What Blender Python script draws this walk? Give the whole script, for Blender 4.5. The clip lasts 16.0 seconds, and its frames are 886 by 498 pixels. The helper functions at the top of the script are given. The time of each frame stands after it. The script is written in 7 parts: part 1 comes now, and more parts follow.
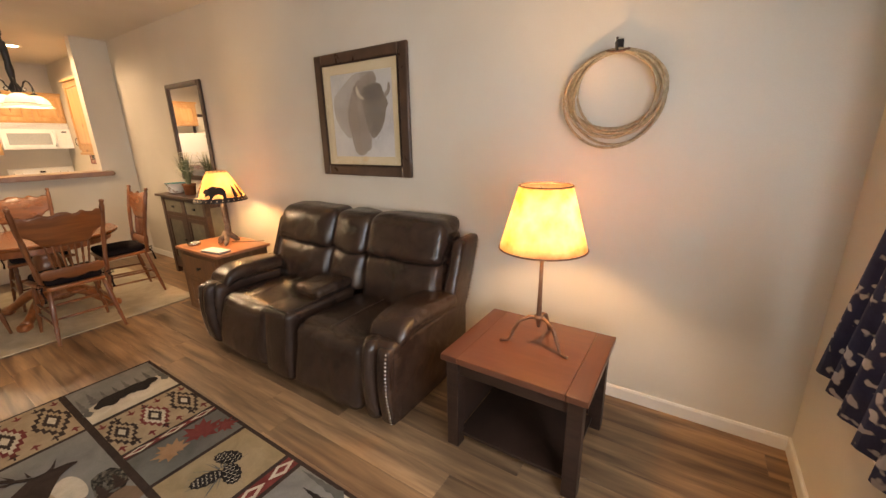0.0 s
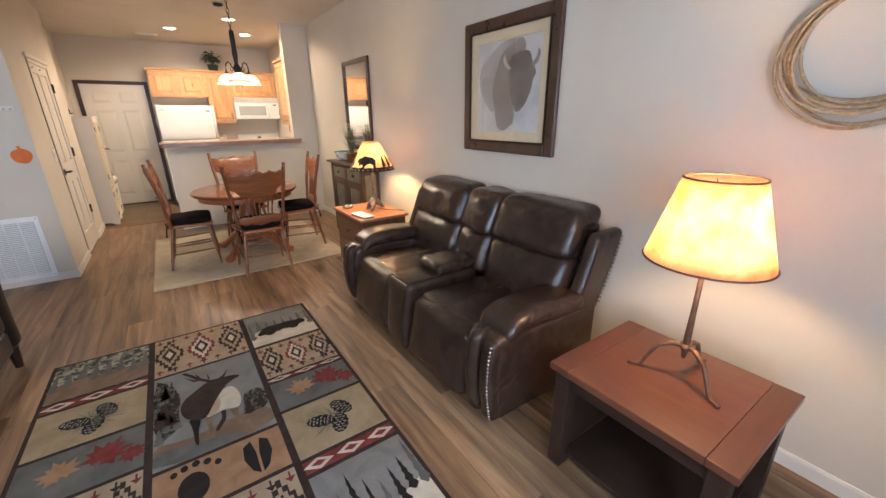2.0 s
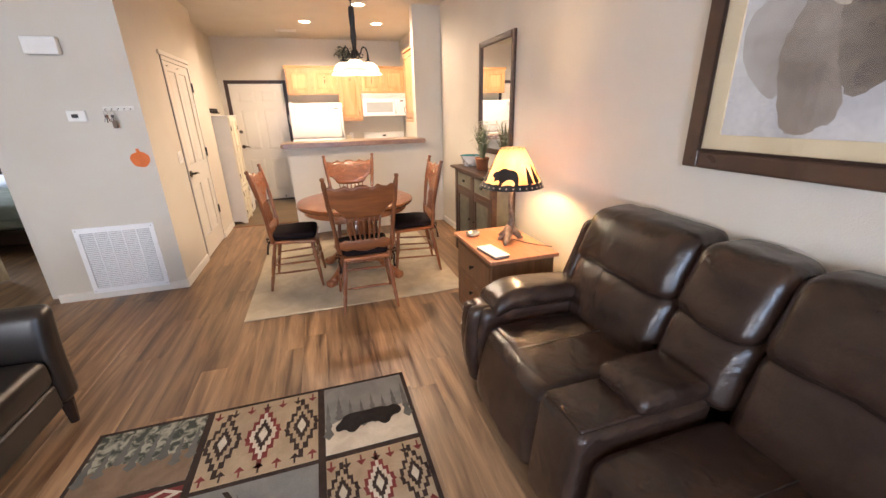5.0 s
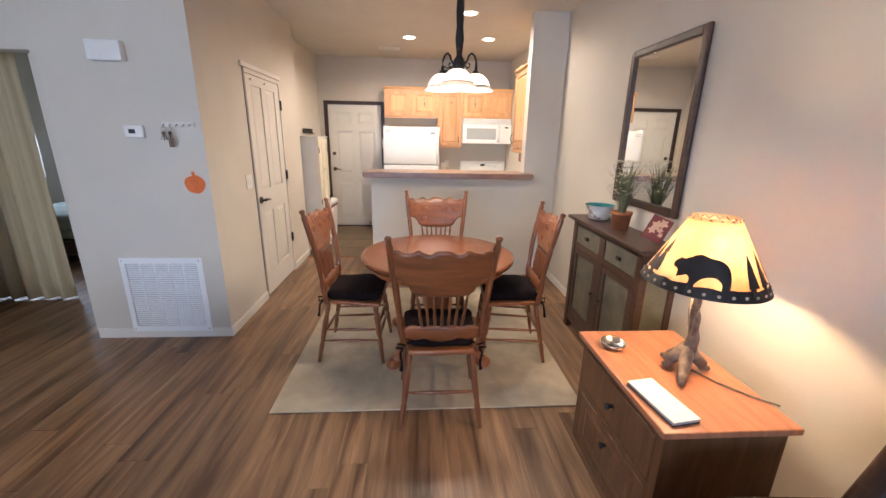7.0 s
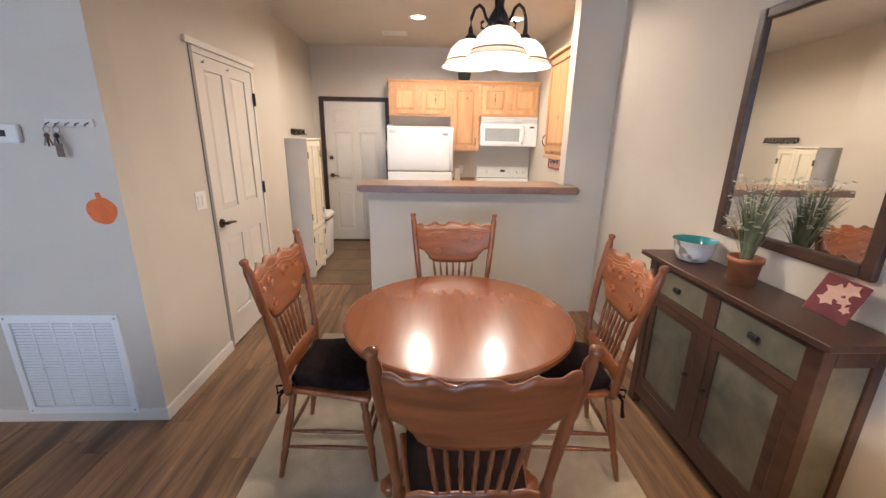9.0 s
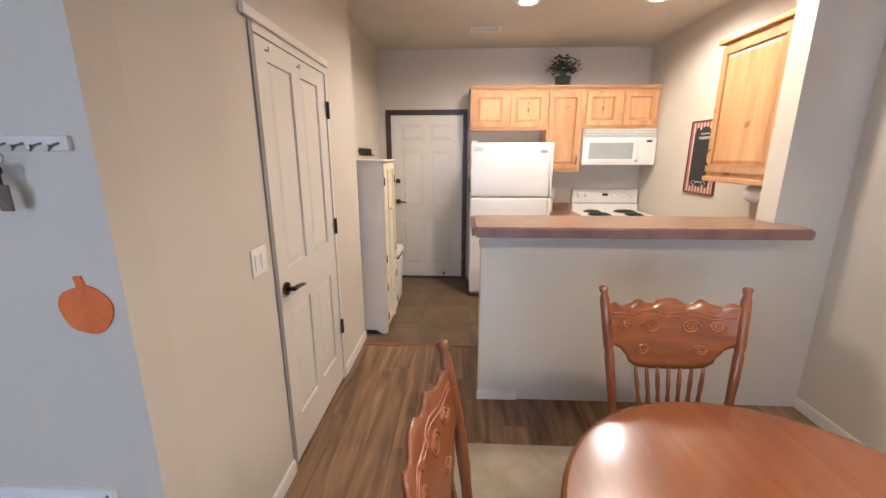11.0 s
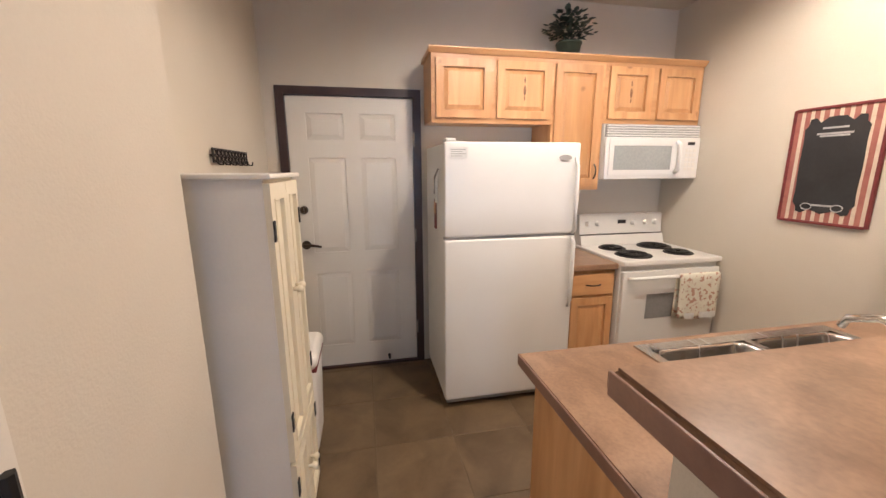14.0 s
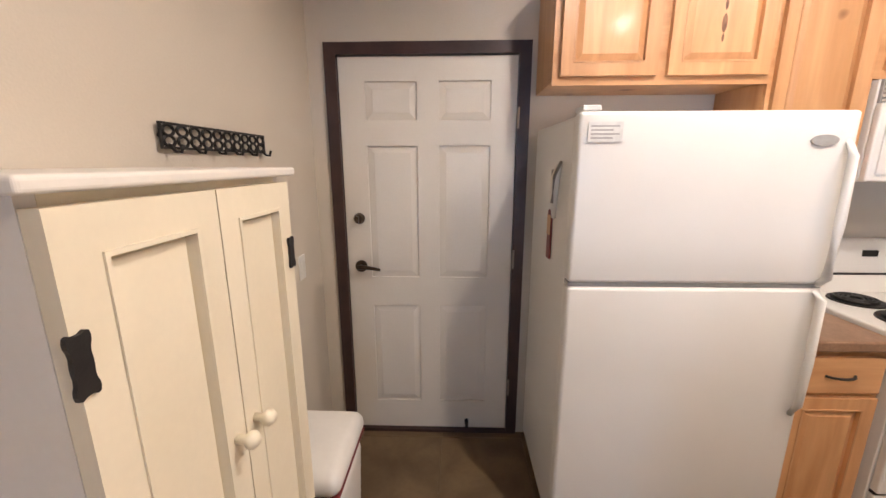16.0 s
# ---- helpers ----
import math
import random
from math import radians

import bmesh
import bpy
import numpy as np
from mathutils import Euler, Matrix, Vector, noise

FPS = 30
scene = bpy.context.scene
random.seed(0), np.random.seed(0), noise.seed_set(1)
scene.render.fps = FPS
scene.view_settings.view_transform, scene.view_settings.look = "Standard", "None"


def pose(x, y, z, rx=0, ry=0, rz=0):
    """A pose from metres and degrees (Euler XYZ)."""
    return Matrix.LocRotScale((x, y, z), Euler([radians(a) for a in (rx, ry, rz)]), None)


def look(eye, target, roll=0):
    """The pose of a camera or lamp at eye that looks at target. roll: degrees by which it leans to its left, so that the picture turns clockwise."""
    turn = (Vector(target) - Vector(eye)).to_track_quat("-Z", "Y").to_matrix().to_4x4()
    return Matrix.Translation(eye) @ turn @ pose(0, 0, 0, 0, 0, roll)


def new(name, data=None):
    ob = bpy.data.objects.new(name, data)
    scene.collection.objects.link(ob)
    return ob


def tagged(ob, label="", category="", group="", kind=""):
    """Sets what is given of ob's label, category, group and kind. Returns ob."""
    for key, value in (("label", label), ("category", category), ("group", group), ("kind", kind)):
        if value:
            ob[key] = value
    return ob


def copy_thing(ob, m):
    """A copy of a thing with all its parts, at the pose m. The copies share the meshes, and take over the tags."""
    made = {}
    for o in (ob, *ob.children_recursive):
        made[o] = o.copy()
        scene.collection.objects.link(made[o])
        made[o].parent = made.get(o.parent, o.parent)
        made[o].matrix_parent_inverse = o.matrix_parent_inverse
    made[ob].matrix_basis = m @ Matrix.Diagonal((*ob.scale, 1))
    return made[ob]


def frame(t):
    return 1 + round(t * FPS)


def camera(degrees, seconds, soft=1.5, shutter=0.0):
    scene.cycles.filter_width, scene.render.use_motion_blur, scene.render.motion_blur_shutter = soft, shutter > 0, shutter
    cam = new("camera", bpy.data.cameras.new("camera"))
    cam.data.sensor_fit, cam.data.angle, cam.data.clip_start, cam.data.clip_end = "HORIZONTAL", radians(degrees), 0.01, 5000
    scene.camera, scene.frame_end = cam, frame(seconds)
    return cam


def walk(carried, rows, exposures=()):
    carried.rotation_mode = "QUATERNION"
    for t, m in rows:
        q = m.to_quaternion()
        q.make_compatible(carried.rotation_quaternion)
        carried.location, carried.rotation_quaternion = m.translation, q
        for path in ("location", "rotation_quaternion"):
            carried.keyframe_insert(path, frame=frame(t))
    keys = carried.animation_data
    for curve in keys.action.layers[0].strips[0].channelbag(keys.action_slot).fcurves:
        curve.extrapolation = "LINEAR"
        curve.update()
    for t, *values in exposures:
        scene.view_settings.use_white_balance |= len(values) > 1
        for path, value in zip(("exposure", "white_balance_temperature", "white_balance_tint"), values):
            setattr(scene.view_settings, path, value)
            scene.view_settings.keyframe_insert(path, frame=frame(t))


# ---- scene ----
cam = camera(98.2, 16.0)
METRES, EYE, TILT, LEAN, TURN = 8.0, 1.5, 0.0, 0.0, 32.7
PATH = [
    (0, (0.093, 0.52, 1.511), (-0.96, 2.128, 0.958), -1.1),
    (0.5, (0.064, 0.535, 1.505), (-1.163, 2.0, 0.915), -1.1),
    (1, (0.052, 0.578, 1.507), (-1.32, 1.893, 0.884), -1.2),
    (1.5, (0.062, 0.649, 1.503), (-1.417, 1.831, 0.861), -0.8),
    (2, (0.055, 0.719, 1.506), (-1.498, 1.795, 0.848), -0.5),
    (2.5, (-0.086, 0.796, 1.487), (-1.578, 1.938, 0.8), 0.3),
    (3, (-0.225, 0.826, 1.484), (-1.656, 2.014, 0.747), 0.2),
    (3.5, (-0.337, 0.888, 1.457), (-1.788, 2.026, 0.683), 0.1),
    (4, (-0.514, 1.017, 1.479), (-2.063, 2.022, 0.711), -0.7),
    (4.5, (-0.779, 1.054, 1.469), (-2.454, 1.874, 0.747), -1.0),
    (5, (-1.076, 1.089, 1.507), (-2.879, 1.637, 0.836), -1.4),
    (5.2, (-1.184, 1.122, 1.511), (-3.028, 1.555, 0.867), -1.3),
    (7.3, (-2.296, 1.254, 1.548), (-4.216, 1.365, 1.0), 1.2),
    (7.5, (-2.397, 1.279, 1.558), (-4.319, 1.376, 1.013), 1.3),
    (8, (-2.615, 1.281, 1.551), (-4.538, 1.36, 1.008), 1.4),
    (8.5, (-2.877, 1.219, 1.554), (-4.797, 1.311, 1.003), 1.1),
    (9, (-3.09, 1.201, 1.553), (-5.011, 1.284, 1.002), 1.0),
    (9.5, (-3.322, 1.218, 1.575), (-5.252, 1.234, 1.048), 1.1),
    (10, (-3.528, 1.114, 1.569), (-5.467, 1.01, 1.092), 1.0),
    (10.2, (-3.623, 1.023, 1.564), (-5.563, 0.862, 1.104), 0.7),
    (11.2, (-4.25, 0.47, 1.568), (-6.19, 0.405, 1.09), -0.3),
    (12.3, (-4.953, 0.207, 1.565), (-6.891, 0.279, 1.077), -1.1),
    (12.5, (-5.097, 0.209, 1.559), (-7.038, 0.337, 1.094), -0.9),
    (13, (-5.401, 0.208, 1.567), (-7.331, 0.516, 1.143), 0.1),
    (13.5, (-5.735, 0.176, 1.545), (-7.639, 0.639, 1.143), 0.1),
    (14, (-6.053, 0.216, 1.548), (-7.972, 0.606, 1.14), -0.3),
    (14.5, (-6.348, 0.187, 1.546), (-8.279, 0.482, 1.115), -0.7),
    (15, (-6.616, 0.141, 1.557), (-8.55, 0.378, 1.106), -0.8),
    (15.5, (-6.845, 0.222, 1.547), (-8.792, 0.331, 1.102), -0.1),
    (16, (-6.988, 0.288, 1.545), (-8.939, 0.225, 1.108), -0.1),
]
EXPOSURES = [(0.0, 0.37, 10500, 20), (0.5, 0.42, 8500, 14), (1.5, 0.46, 7150, 14), (3.5, 0.48, 7250, 19), (4.5, 0.62, 8100, 20), (5.0, 0.97, 7500, 18), (7.5, 0.45, 6300, 15), (10.2, 0.42, 6250, 15), (12.3, 0.29, 5900, 13), (13.5, 0.16, 6350, 16), (14.5, 0.20, 6250, 16), (15.5, 0.25, 6150, 16), (16.0, 0.20, 6150, 17)]
walk(cam, [(t, look(eye, target, roll)) for t, eye, target, roll in PATH], EXPOSURES)

# ---- light ----
world = bpy.data.worlds.new("sky")
scene.world = world
world.use_nodes = True
wn = world.node_tree
sky = wn.nodes.new("ShaderNodeTexSky")
sky.sky_type = 'NISHITA'
sky.sun_disc = False
sky.sun_elevation = radians(38)
sky.sun_rotation = radians(-38)
wn.links.new(sky.outputs[0], wn.nodes["Background"].inputs[0])
wn.nodes["Background"].inputs[1].default_value = 0.12


def lamp(name, kind, m, watts, colour, size=0.1, size_y=0.0, spread=180.0):
    data = bpy.data.lights.new(name, kind)
    data.energy, data.color = watts, colour
    if kind == 'AREA':
        data.shape, data.size, data.size_y = 'RECTANGLE', size, size_y
        data.spread = radians(spread)
    elif kind == 'SUN':
        data.angle = size
    else:
        data.shadow_soft_size = size
    if kind == 'SPOT':
        data.spot_size, data.spot_blend = radians(spread), 0.45
    ob = new(name, data)
    ob.matrix_world = m
    return tagged(ob, kind="structure")


WARM = (1.0, 0.70, 0.40)
SOFT = (1.0, 0.87, 0.71)
lamp("sun", 'SUN', look((-7, 9, 9), (0, 0, 0)), 2.0, (1, .95, .88), radians(0.5))
lamp("bedroom_window_light", 'AREA', look((-7.5, -4.27, 1.45), (-7.4, -2.5, 0.6)), 26, (.62, .78, 1.0), 1.2, 1.0)
lamp("window_2_light", 'AREA', look((0.73, -1.65, 1.35), (-4.0, 0.2, 0.9)), 68, (.68, .81, 1.0), 1.7, 1.3)
lamp("window_light", 'AREA', look((0.73, 1.3, 1.35), (-3.0, 1.2, 0.9)), 66, (.44, .66, 1.0), 1.5, 1.3)

# ---- materials ----


def surf(name, c1, c2, scale=(6, 6, 6), rough=0.5, bump=0.1, metal=0.0, fine=60.0, grain=0.15, vary=0.0,
         coat=0.0, spread=(0.35, 0.65), speckle=None, island=False, rough_var=0.08, wrinkle=None, spec=0.5):
    """Principled surface: two colours mixed by a stretched noise, darkened by a fine grain, with relief."""
    m = bpy.data.materials.new(name)
    m.use_nodes = True
    t = m.node_tree
    n, l = t.nodes, t.links
    bs = n["Principled BSDF"]
    co = n.new("ShaderNodeTexCoord")
    mp = n.new("ShaderNodeMapping")
    mp.inputs["Scale"].default_value = scale
    info = n.new("ShaderNodeObjectInfo")
    shift = n.new("ShaderNodeVectorMath")
    shift.operation = 'MULTIPLY_ADD'
    l.new(co.outputs["Object"], mp.inputs["Vector"])
    shift.inputs[0].default_value = (37, 91, 53)
    sc = n.new("ShaderNodeVectorMath")
    sc.operation = 'SCALE'
    sc.inputs[0].default_value = (37, 91, 53)
    l.new(info.outputs["Random"], sc.inputs["Scale"])
    add = n.new("ShaderNodeVectorMath")
    l.new(mp.outputs[0], add.inputs[0])
    l.new(sc.outputs[0], add.inputs[1])
    n1 = n.new("ShaderNodeTexNoise")
    n1.inputs["Scale"].default_value = 1.0
    n1.inputs["Detail"].default_value = 5
    n1.inputs["Distortion"].default_value = 0.6
    l.new(add.outputs[0], n1.inputs["Vector"])
    ramp = n.new("ShaderNodeMapRange")
    ramp.inputs[1].default_value, ramp.inputs[2].default_value = spread
    l.new(n1.outputs[0], ramp.inputs[0])
    mix = n.new("ShaderNodeMix")
    mix.data_type = 'RGBA'
    mix.inputs[6].default_value = (*c1, 1)
    mix.inputs[7].default_value = (*c2, 1)
    l.new(ramp.outputs[0], mix.inputs[0])
    n2 = n.new("ShaderNodeTexNoise")
    n2.inputs["Scale"].default_value = fine
    n2.inputs["Detail"].default_value = 3
    fm = n.new("ShaderNodeMapping")
    big = max(scale)
    fm.inputs["Scale"].default_value = [max(s / big, 0.08) for s in scale]
    l.new(co.outputs["Object"], fm.inputs[0])
    l.new(fm.outputs[0], n2.inputs["Vector"])
    gr = n.new("ShaderNodeMapRange")
    gr.inputs[3].default_value, gr.inputs[4].default_value = 1 - grain, 1 + grain
    l.new(n2.outputs[0], gr.inputs[0])
    hs = n.new("ShaderNodeHueSaturation")
    l.new(mix.outputs[2], hs.inputs["Color"])
    last = gr.outputs[0]
    if vary:
        rv = n.new("ShaderNodeMapRange")
        rv.inputs[3].default_value, rv.inputs[4].default_value = 1 - vary, 1 + vary
        if island:
            geo = n.new("ShaderNodeNewGeometry")
            l.new(geo.outputs["Random Per Island"], rv.inputs[0])
        else:
            l.new(info.outputs["Random"], rv.inputs[0])
        mul = n.new("ShaderNodeMath")
        mul.operation = 'MULTIPLY'
        l.new(rv.outputs[0], mul.inputs[0])
        l.new(last, mul.inputs[1])
        last = mul.outputs[0]
    l.new(last, hs.inputs["Value"])
    colour = hs.outputs[0]
    if speckle:
        vo = n.new("ShaderNodeTexNoise")
        vo.inputs["Scale"].default_value = speckle[1]
        vo.inputs["Detail"].default_value = 1
        l.new(co.outputs["Object"], vo.inputs["Vector"])
        th = n.new("ShaderNodeMapRange")
        th.inputs[1].default_value, th.inputs[2].default_value = speckle[2], speckle[2] + 0.06
        l.new(vo.outputs[0], th.inputs[0])
        m2 = n.new("ShaderNodeMix")
        m2.data_type = 'RGBA'
        l.new(th.outputs[0], m2.inputs[0])
        l.new(colour, m2.inputs[6])
        m2.inputs[7].default_value = (*speckle[0], 1)
        colour = m2.outputs[2]
    l.new(colour, bs.inputs["Base Color"])
    rr = n.new("ShaderNodeMapRange")
    rr.inputs[3].default_value, rr.inputs[4].default_value = max(rough - rough_var, 0.03), min(rough + rough_var, 1)
    l.new(n1.outputs[0], rr.inputs[0])
    l.new(rr.outputs[0], bs.inputs["Roughness"])
    bs.inputs["Metallic"].default_value = metal
    bs.inputs["Specular IOR Level"].default_value = spec
    bs.inputs["Coat Weight"].default_value = coat
    bs.inputs["Coat Roughness"].default_value = 0.12
    if bump:
        bp = n.new("ShaderNodeBump")
        bp.inputs["Strength"].default_value = bump
        bp.inputs["Distance"].default_value = 0.004
        l.new(n2.outputs[0], bp.inputs["Height"])
        l.new(bp.outputs[0], bs.inputs["Normal"])
        if wrinkle:
            wn_ = n.new("ShaderNodeTexNoise")
            wn_.inputs["Scale"].default_value = wrinkle[0]
            wn_.inputs["Detail"].default_value = 4
            wn_.inputs["Distortion"].default_value = 1.6
            l.new(co.outputs["Object"], wn_.inputs["Vector"])
            b2 = n.new("ShaderNodeBump")
            b2.inputs["Strength"].default_value = wrinkle[1]
            b2.inputs["Distance"].default_value = 0.02
            l.new(wn_.outputs[0], b2.inputs["Height"])
            l.new(b2.outputs[0], bp.inputs["Normal"])
    return m


def shade_mat(name, c1, c2, through_colour, scale=9.0, amount=0.6):
    """Thin parchment or frosted glass that lets the bulb's light through."""
    m = bpy.data.materials.new(name)
    m.use_nodes = True
    t = m.node_tree
    n, l = t.nodes, t.links
    bs = n["Principled BSDF"]
    bs.inputs["Roughness"].default_value = 0.6
    co = n.new("ShaderNodeTexCoord")
    no = n.new("ShaderNodeTexNoise")
    no.inputs["Scale"].default_value = scale
    no.inputs["Detail"].default_value = 6
    l.new(co.outputs["Object"], no.inputs["Vector"])
    mr = n.new("ShaderNodeMapRange")
    mr.inputs[1].default_value, mr.inputs[2].default_value = 0.35, 0.7
    l.new(no.outputs[0], mr.inputs[0])
    mx = n.new("ShaderNodeMix")
    mx.data_type = 'RGBA'
    mx.inputs[6].default_value, mx.inputs[7].default_value = (*c1, 1), (*c2, 1)
    l.new(mr.outputs[0], mx.inputs[0])
    l.new(mx.outputs[2], bs.inputs["Base Color"])
    tr = n.new("ShaderNodeBsdfTranslucent")
    tx = n.new("ShaderNodeMix")
    tx.data_type = 'RGBA'
    tx.blend_type = 'MULTIPLY'
    tx.inputs[0].default_value = 1.0
    l.new(mx.outputs[2], tx.inputs[6])
    tx.inputs[7].default_value = (*through_colour, 1)
    l.new(tx.outputs[2], tr.inputs["Color"])
    ms = n.new("ShaderNodeMixShader")
    ms.inputs[0].default_value = amount
    l.new(bs.outputs[0], ms.inputs[1])
    l.new(tr.outputs[0], ms.inputs[2])
    l.new(ms.outputs[0], n["Material Output"].inputs[0])
    return m


def glow(name, colour, strength):
    m = bpy.data.materials.new(name)
    m.use_nodes = True
    bs = m.node_tree.nodes["Principled BSDF"]
    bs.inputs["Base Color"].default_value = (*colour, 1)
    bs.inputs["Emission Color"].default_value = (*colour, 1)
    bs.inputs["Emission Strength"].default_value = strength
    return m


def clear(name, tint=(1, 1, 1), rough=0.0):
    m = bpy.data.materials.new(name)
    m.use_nodes = True
    bs = m.node_tree.nodes["Principled BSDF"]
    bs.inputs["Base Color"].default_value = (*tint, 1)
    bs.inputs["Transmission Weight"].default_value = 1.0
    bs.inputs["Roughness"].default_value = rough
    return m


M_WALL = surf("wall_paint", (.60, .545, .46), (.64, .585, .50), (1.2, 1.2, 1.2), .75, .22, fine=160, grain=.03)
M_CEIL = surf("ceiling_paint", (.60, .55, .47), (.64, .59, .51), (1.5, 1.5, 1.5), .85, .5, fine=110, grain=.05)
M_WHITE = surf("white_paint", (.74, .71, .65), (.79, .76, .70), (3, 3, 3), .42, .05, fine=90, grain=.03)
M_TRIM = surf("trim_paint", (.70, .66, .59), (.76, .72, .65), (4, 4, 4), .45, .06, fine=80, grain=.03)
M_DOOR = surf("door_paint", (.68, .64, .57), (.72, .68, .61), (2, 2, 2), .4, .08, fine=120, grain=.03)
M_JAMBSHADE = surf("shaded_jamb_grey", (.24, .22, .21), (.29, .265, .25), (4, 4, 4), .5, .05, fine=90, grain=.05)
M_DARKFRAME = surf("dark_brown_frame_paint", (.035, .018, .016), (.055, .028, .024), (6, 6, 6), .4, .08, fine=80)
M_PLANK = surf("wood_plank_floor", (.105, .053, .027), (.34, .20, .108), (1.3, 15, 6), .36, .10, fine=70, grain=.30,
               vary=.22, spread=(.33, .68))
M_GROUT = surf("floor_underlay", (.05, .035, .025), (.07, .05, .035), (5, 5, 5), .9, .1)
M_TILE = surf("stone_floor_tile", (.105, .067, .035), (.175, .117, .064), (4, 4, 4), .42, .12, fine=40, grain=.12, vary=.10)
M_TILEGROUT = surf("tile_grout", (.14, .10, .062), (.17, .125, .08), (9, 9, 9), .9, .2, fine=140)
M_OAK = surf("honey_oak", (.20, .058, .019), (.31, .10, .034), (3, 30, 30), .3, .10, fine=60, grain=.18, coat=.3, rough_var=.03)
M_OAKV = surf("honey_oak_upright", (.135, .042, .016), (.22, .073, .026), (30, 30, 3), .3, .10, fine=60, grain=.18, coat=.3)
M_CARVED = surf("pressed_oak", (.15, .045, .015), (.24, .078, .025), (3, 14, 22), .33, .18, fine=60, grain=.2, coat=.25, rough_var=.03)
M_TABLETOP = surf("oak_table_top", (.168, .048, .0145), (.190, .057, .018), (2.5, 22, 8), .24, .006, fine=60, grain=.10, coat=.5, rough_var=.02)
M_SIDETOP = surf("oak_side_table_top", (.34, .135, .07), (.44, .185, .095), (3, 28, 8), .33, .06, fine=70, grain=.14, rough_var=.03)
M_SIDEBODY = surf("brown_oak_body", (.12, .055, .025), (.19, .09, .042), (26, 26, 3), .42, .1, fine=60, grain=.2)
M_CHERRY = surf("red_brown_table_top", (.098, .030, .016), (.122, .040, .021), (3, 22, 8), .3, .05, fine=70, grain=.15, coat=.3, rough_var=.03)
M_CHERRYX = surf("red_brown_end_board", (.086, .027, .0145), (.110, .036, .019), (22, 3, 8), .3, .05, fine=70, grain=.15, coat=.3, rough_var=.03)
M_ESPRESSO = surf("espresso_wood", (.024, .012, .008), (.040, .020, .014), (4, 4, 22), .45, .06, fine=60, grain=.2, spec=.3)
M_LEATHER = surf("dark_brown_leather", (.024, .0125, .009), (.040, .022, .0155), (5, 5, 5), .25, .18, fine=230, grain=.15,
                 rough_var=.03, wrinkle=(7.0, .30))
M_LEATHER2 = surf("black_brown_leather", (.014, .010, .009), (.024, .017, .014), (5, 5, 5), .34, .2, fine=230, grain=.1)
M_NAIL = surf("nickel_nailhead", (.55, .50, .45), (.66, .60, .54), (30, 30, 30), .25, 0, metal=1.0)
M_NICKEL = surf("brushed_nickel", (.30, .28, .25), (.38, .35, .31), (20, 20, 20), .32, .04, metal=1.0)
M_BRONZE = surf("oil_rubbed_bronze", (.085, .062, .045), (.13, .10, .075), (20, 20, 20), .34, .04, metal=1.0)
M_STEEL = surf("stainless_steel", (.45, .44, .42), (.55, .54, .52), (3, 40, 3), .25, .05, metal=1.0)
M_CHROME = surf("chrome", (.75, .75, .75), (.82, .82, .82), (9, 9, 9), .08, 0, metal=1.0)
M_BLACK = surf("black_iron", (.014, .013, .013), (.028, .025, .024), (12, 12, 12), .5, .2, fine=90, metal=.3)
M_RUST = surf("rust_brown_iron", (.13, .06, .035), (.20, .10, .062), (16, 16, 16), .5, .2, fine=90, metal=.5)
M_APPLIANCE = surf("white_enamel", (.74, .73, .70), (.77, .76, .73), (2, 2, 2), .30, .04, fine=260, grain=.015, rough_var=.015)
M_APPGREY = surf("grey_plastic", (.30, .30, .29), (.36, .36, .35), (9, 9, 9), .5, .05)
M_OVENGLASS = surf("grey_oven_glass", (.20, .20, .20), (.26, .26, .26), (4, 4, 4), .12, 0)
M_MWGLASS = surf("microwave_window", (.33, .35, .34), (.37, .39, .38), (2, 2, 2), .15, 0)
M_COIL = surf("black_burner_coil", (.012, .012, .012), (.03, .028, .026), (20, 20, 20), .5, .1, metal=.4)
M_PINE = surf("knotty_pine", (.50, .255, .105), (.64, .365, .175), (11, 11, 1.3), .38, .06, fine=50, grain=.10, coat=.2,
              vary=.10, speckle=((.20, .075, .025), 6.5, .70))
M_PINEH = surf("knotty_pine_rail", (.50, .255, .105), (.64, .365, .175), (11, 1.3, 11), .38, .06, fine=50, grain=.10, coat=.2, vary=.08)
M_KNOT = surf("pine_knot", (.13, .05, .018), (.24, .105, .042), (30, 30, 30), .4, .05)
M_LAMINATE = surf("brown_stone_laminate", (.20, .115, .068), (.33, .20, .125), (7, 7, 7), .34, .03, fine=90, grain=.28)
M_LAMEDGE = surf("laminate_edge", (.20, .11, .085), (.27, .155, .115), (6, 6, 6), .32, .03, fine=120, grain=.12)
M_SIDEBOARD = surf("reddish_walnut", (.045, .021, .013), (.075, .035, .021), (4, 22, 22), .42, .1, fine=60, grain=.22)
M_TIN = surf("aged_green_grey_tin", (.13, .12, .085), (.20, .18, .13), (7, 7, 7), .5, .25, fine=26, grain=.16, metal=.25)
M_CREAM = surf("cream_paint", (.77, .70, .54), (.82, .75, .59), (3, 3, 3), .42, .06, fine=90, grain=.03)
M_GRILLE = surf("white_enamelled_steel", (.84, .84, .84), (.87, .87, .87), (5, 5, 5), .4, .02, grain=.02)
M_DUCT = surf("grey_filter_cloth", (.42, .42, .42), (.50, .50, .50), (9, 9, 9), .9, .1)
M_PLASTIC = surf("white_plastic", (.76, .74, .70), (.80, .78, .74), (5, 5, 5), .4, .03, grain=.02)
M_RUGTAN = surf("cream_wool_rug", (.40, .33, .235), (.49, .41, .30), (7, 7, 7), .95, .9, fine=190, grain=.12)
M_PARCH = shade_mat("parchment_shade", (.98, .89, .77), (.80, .50, .28), (1.0, .93, .84), 13.0, .84)
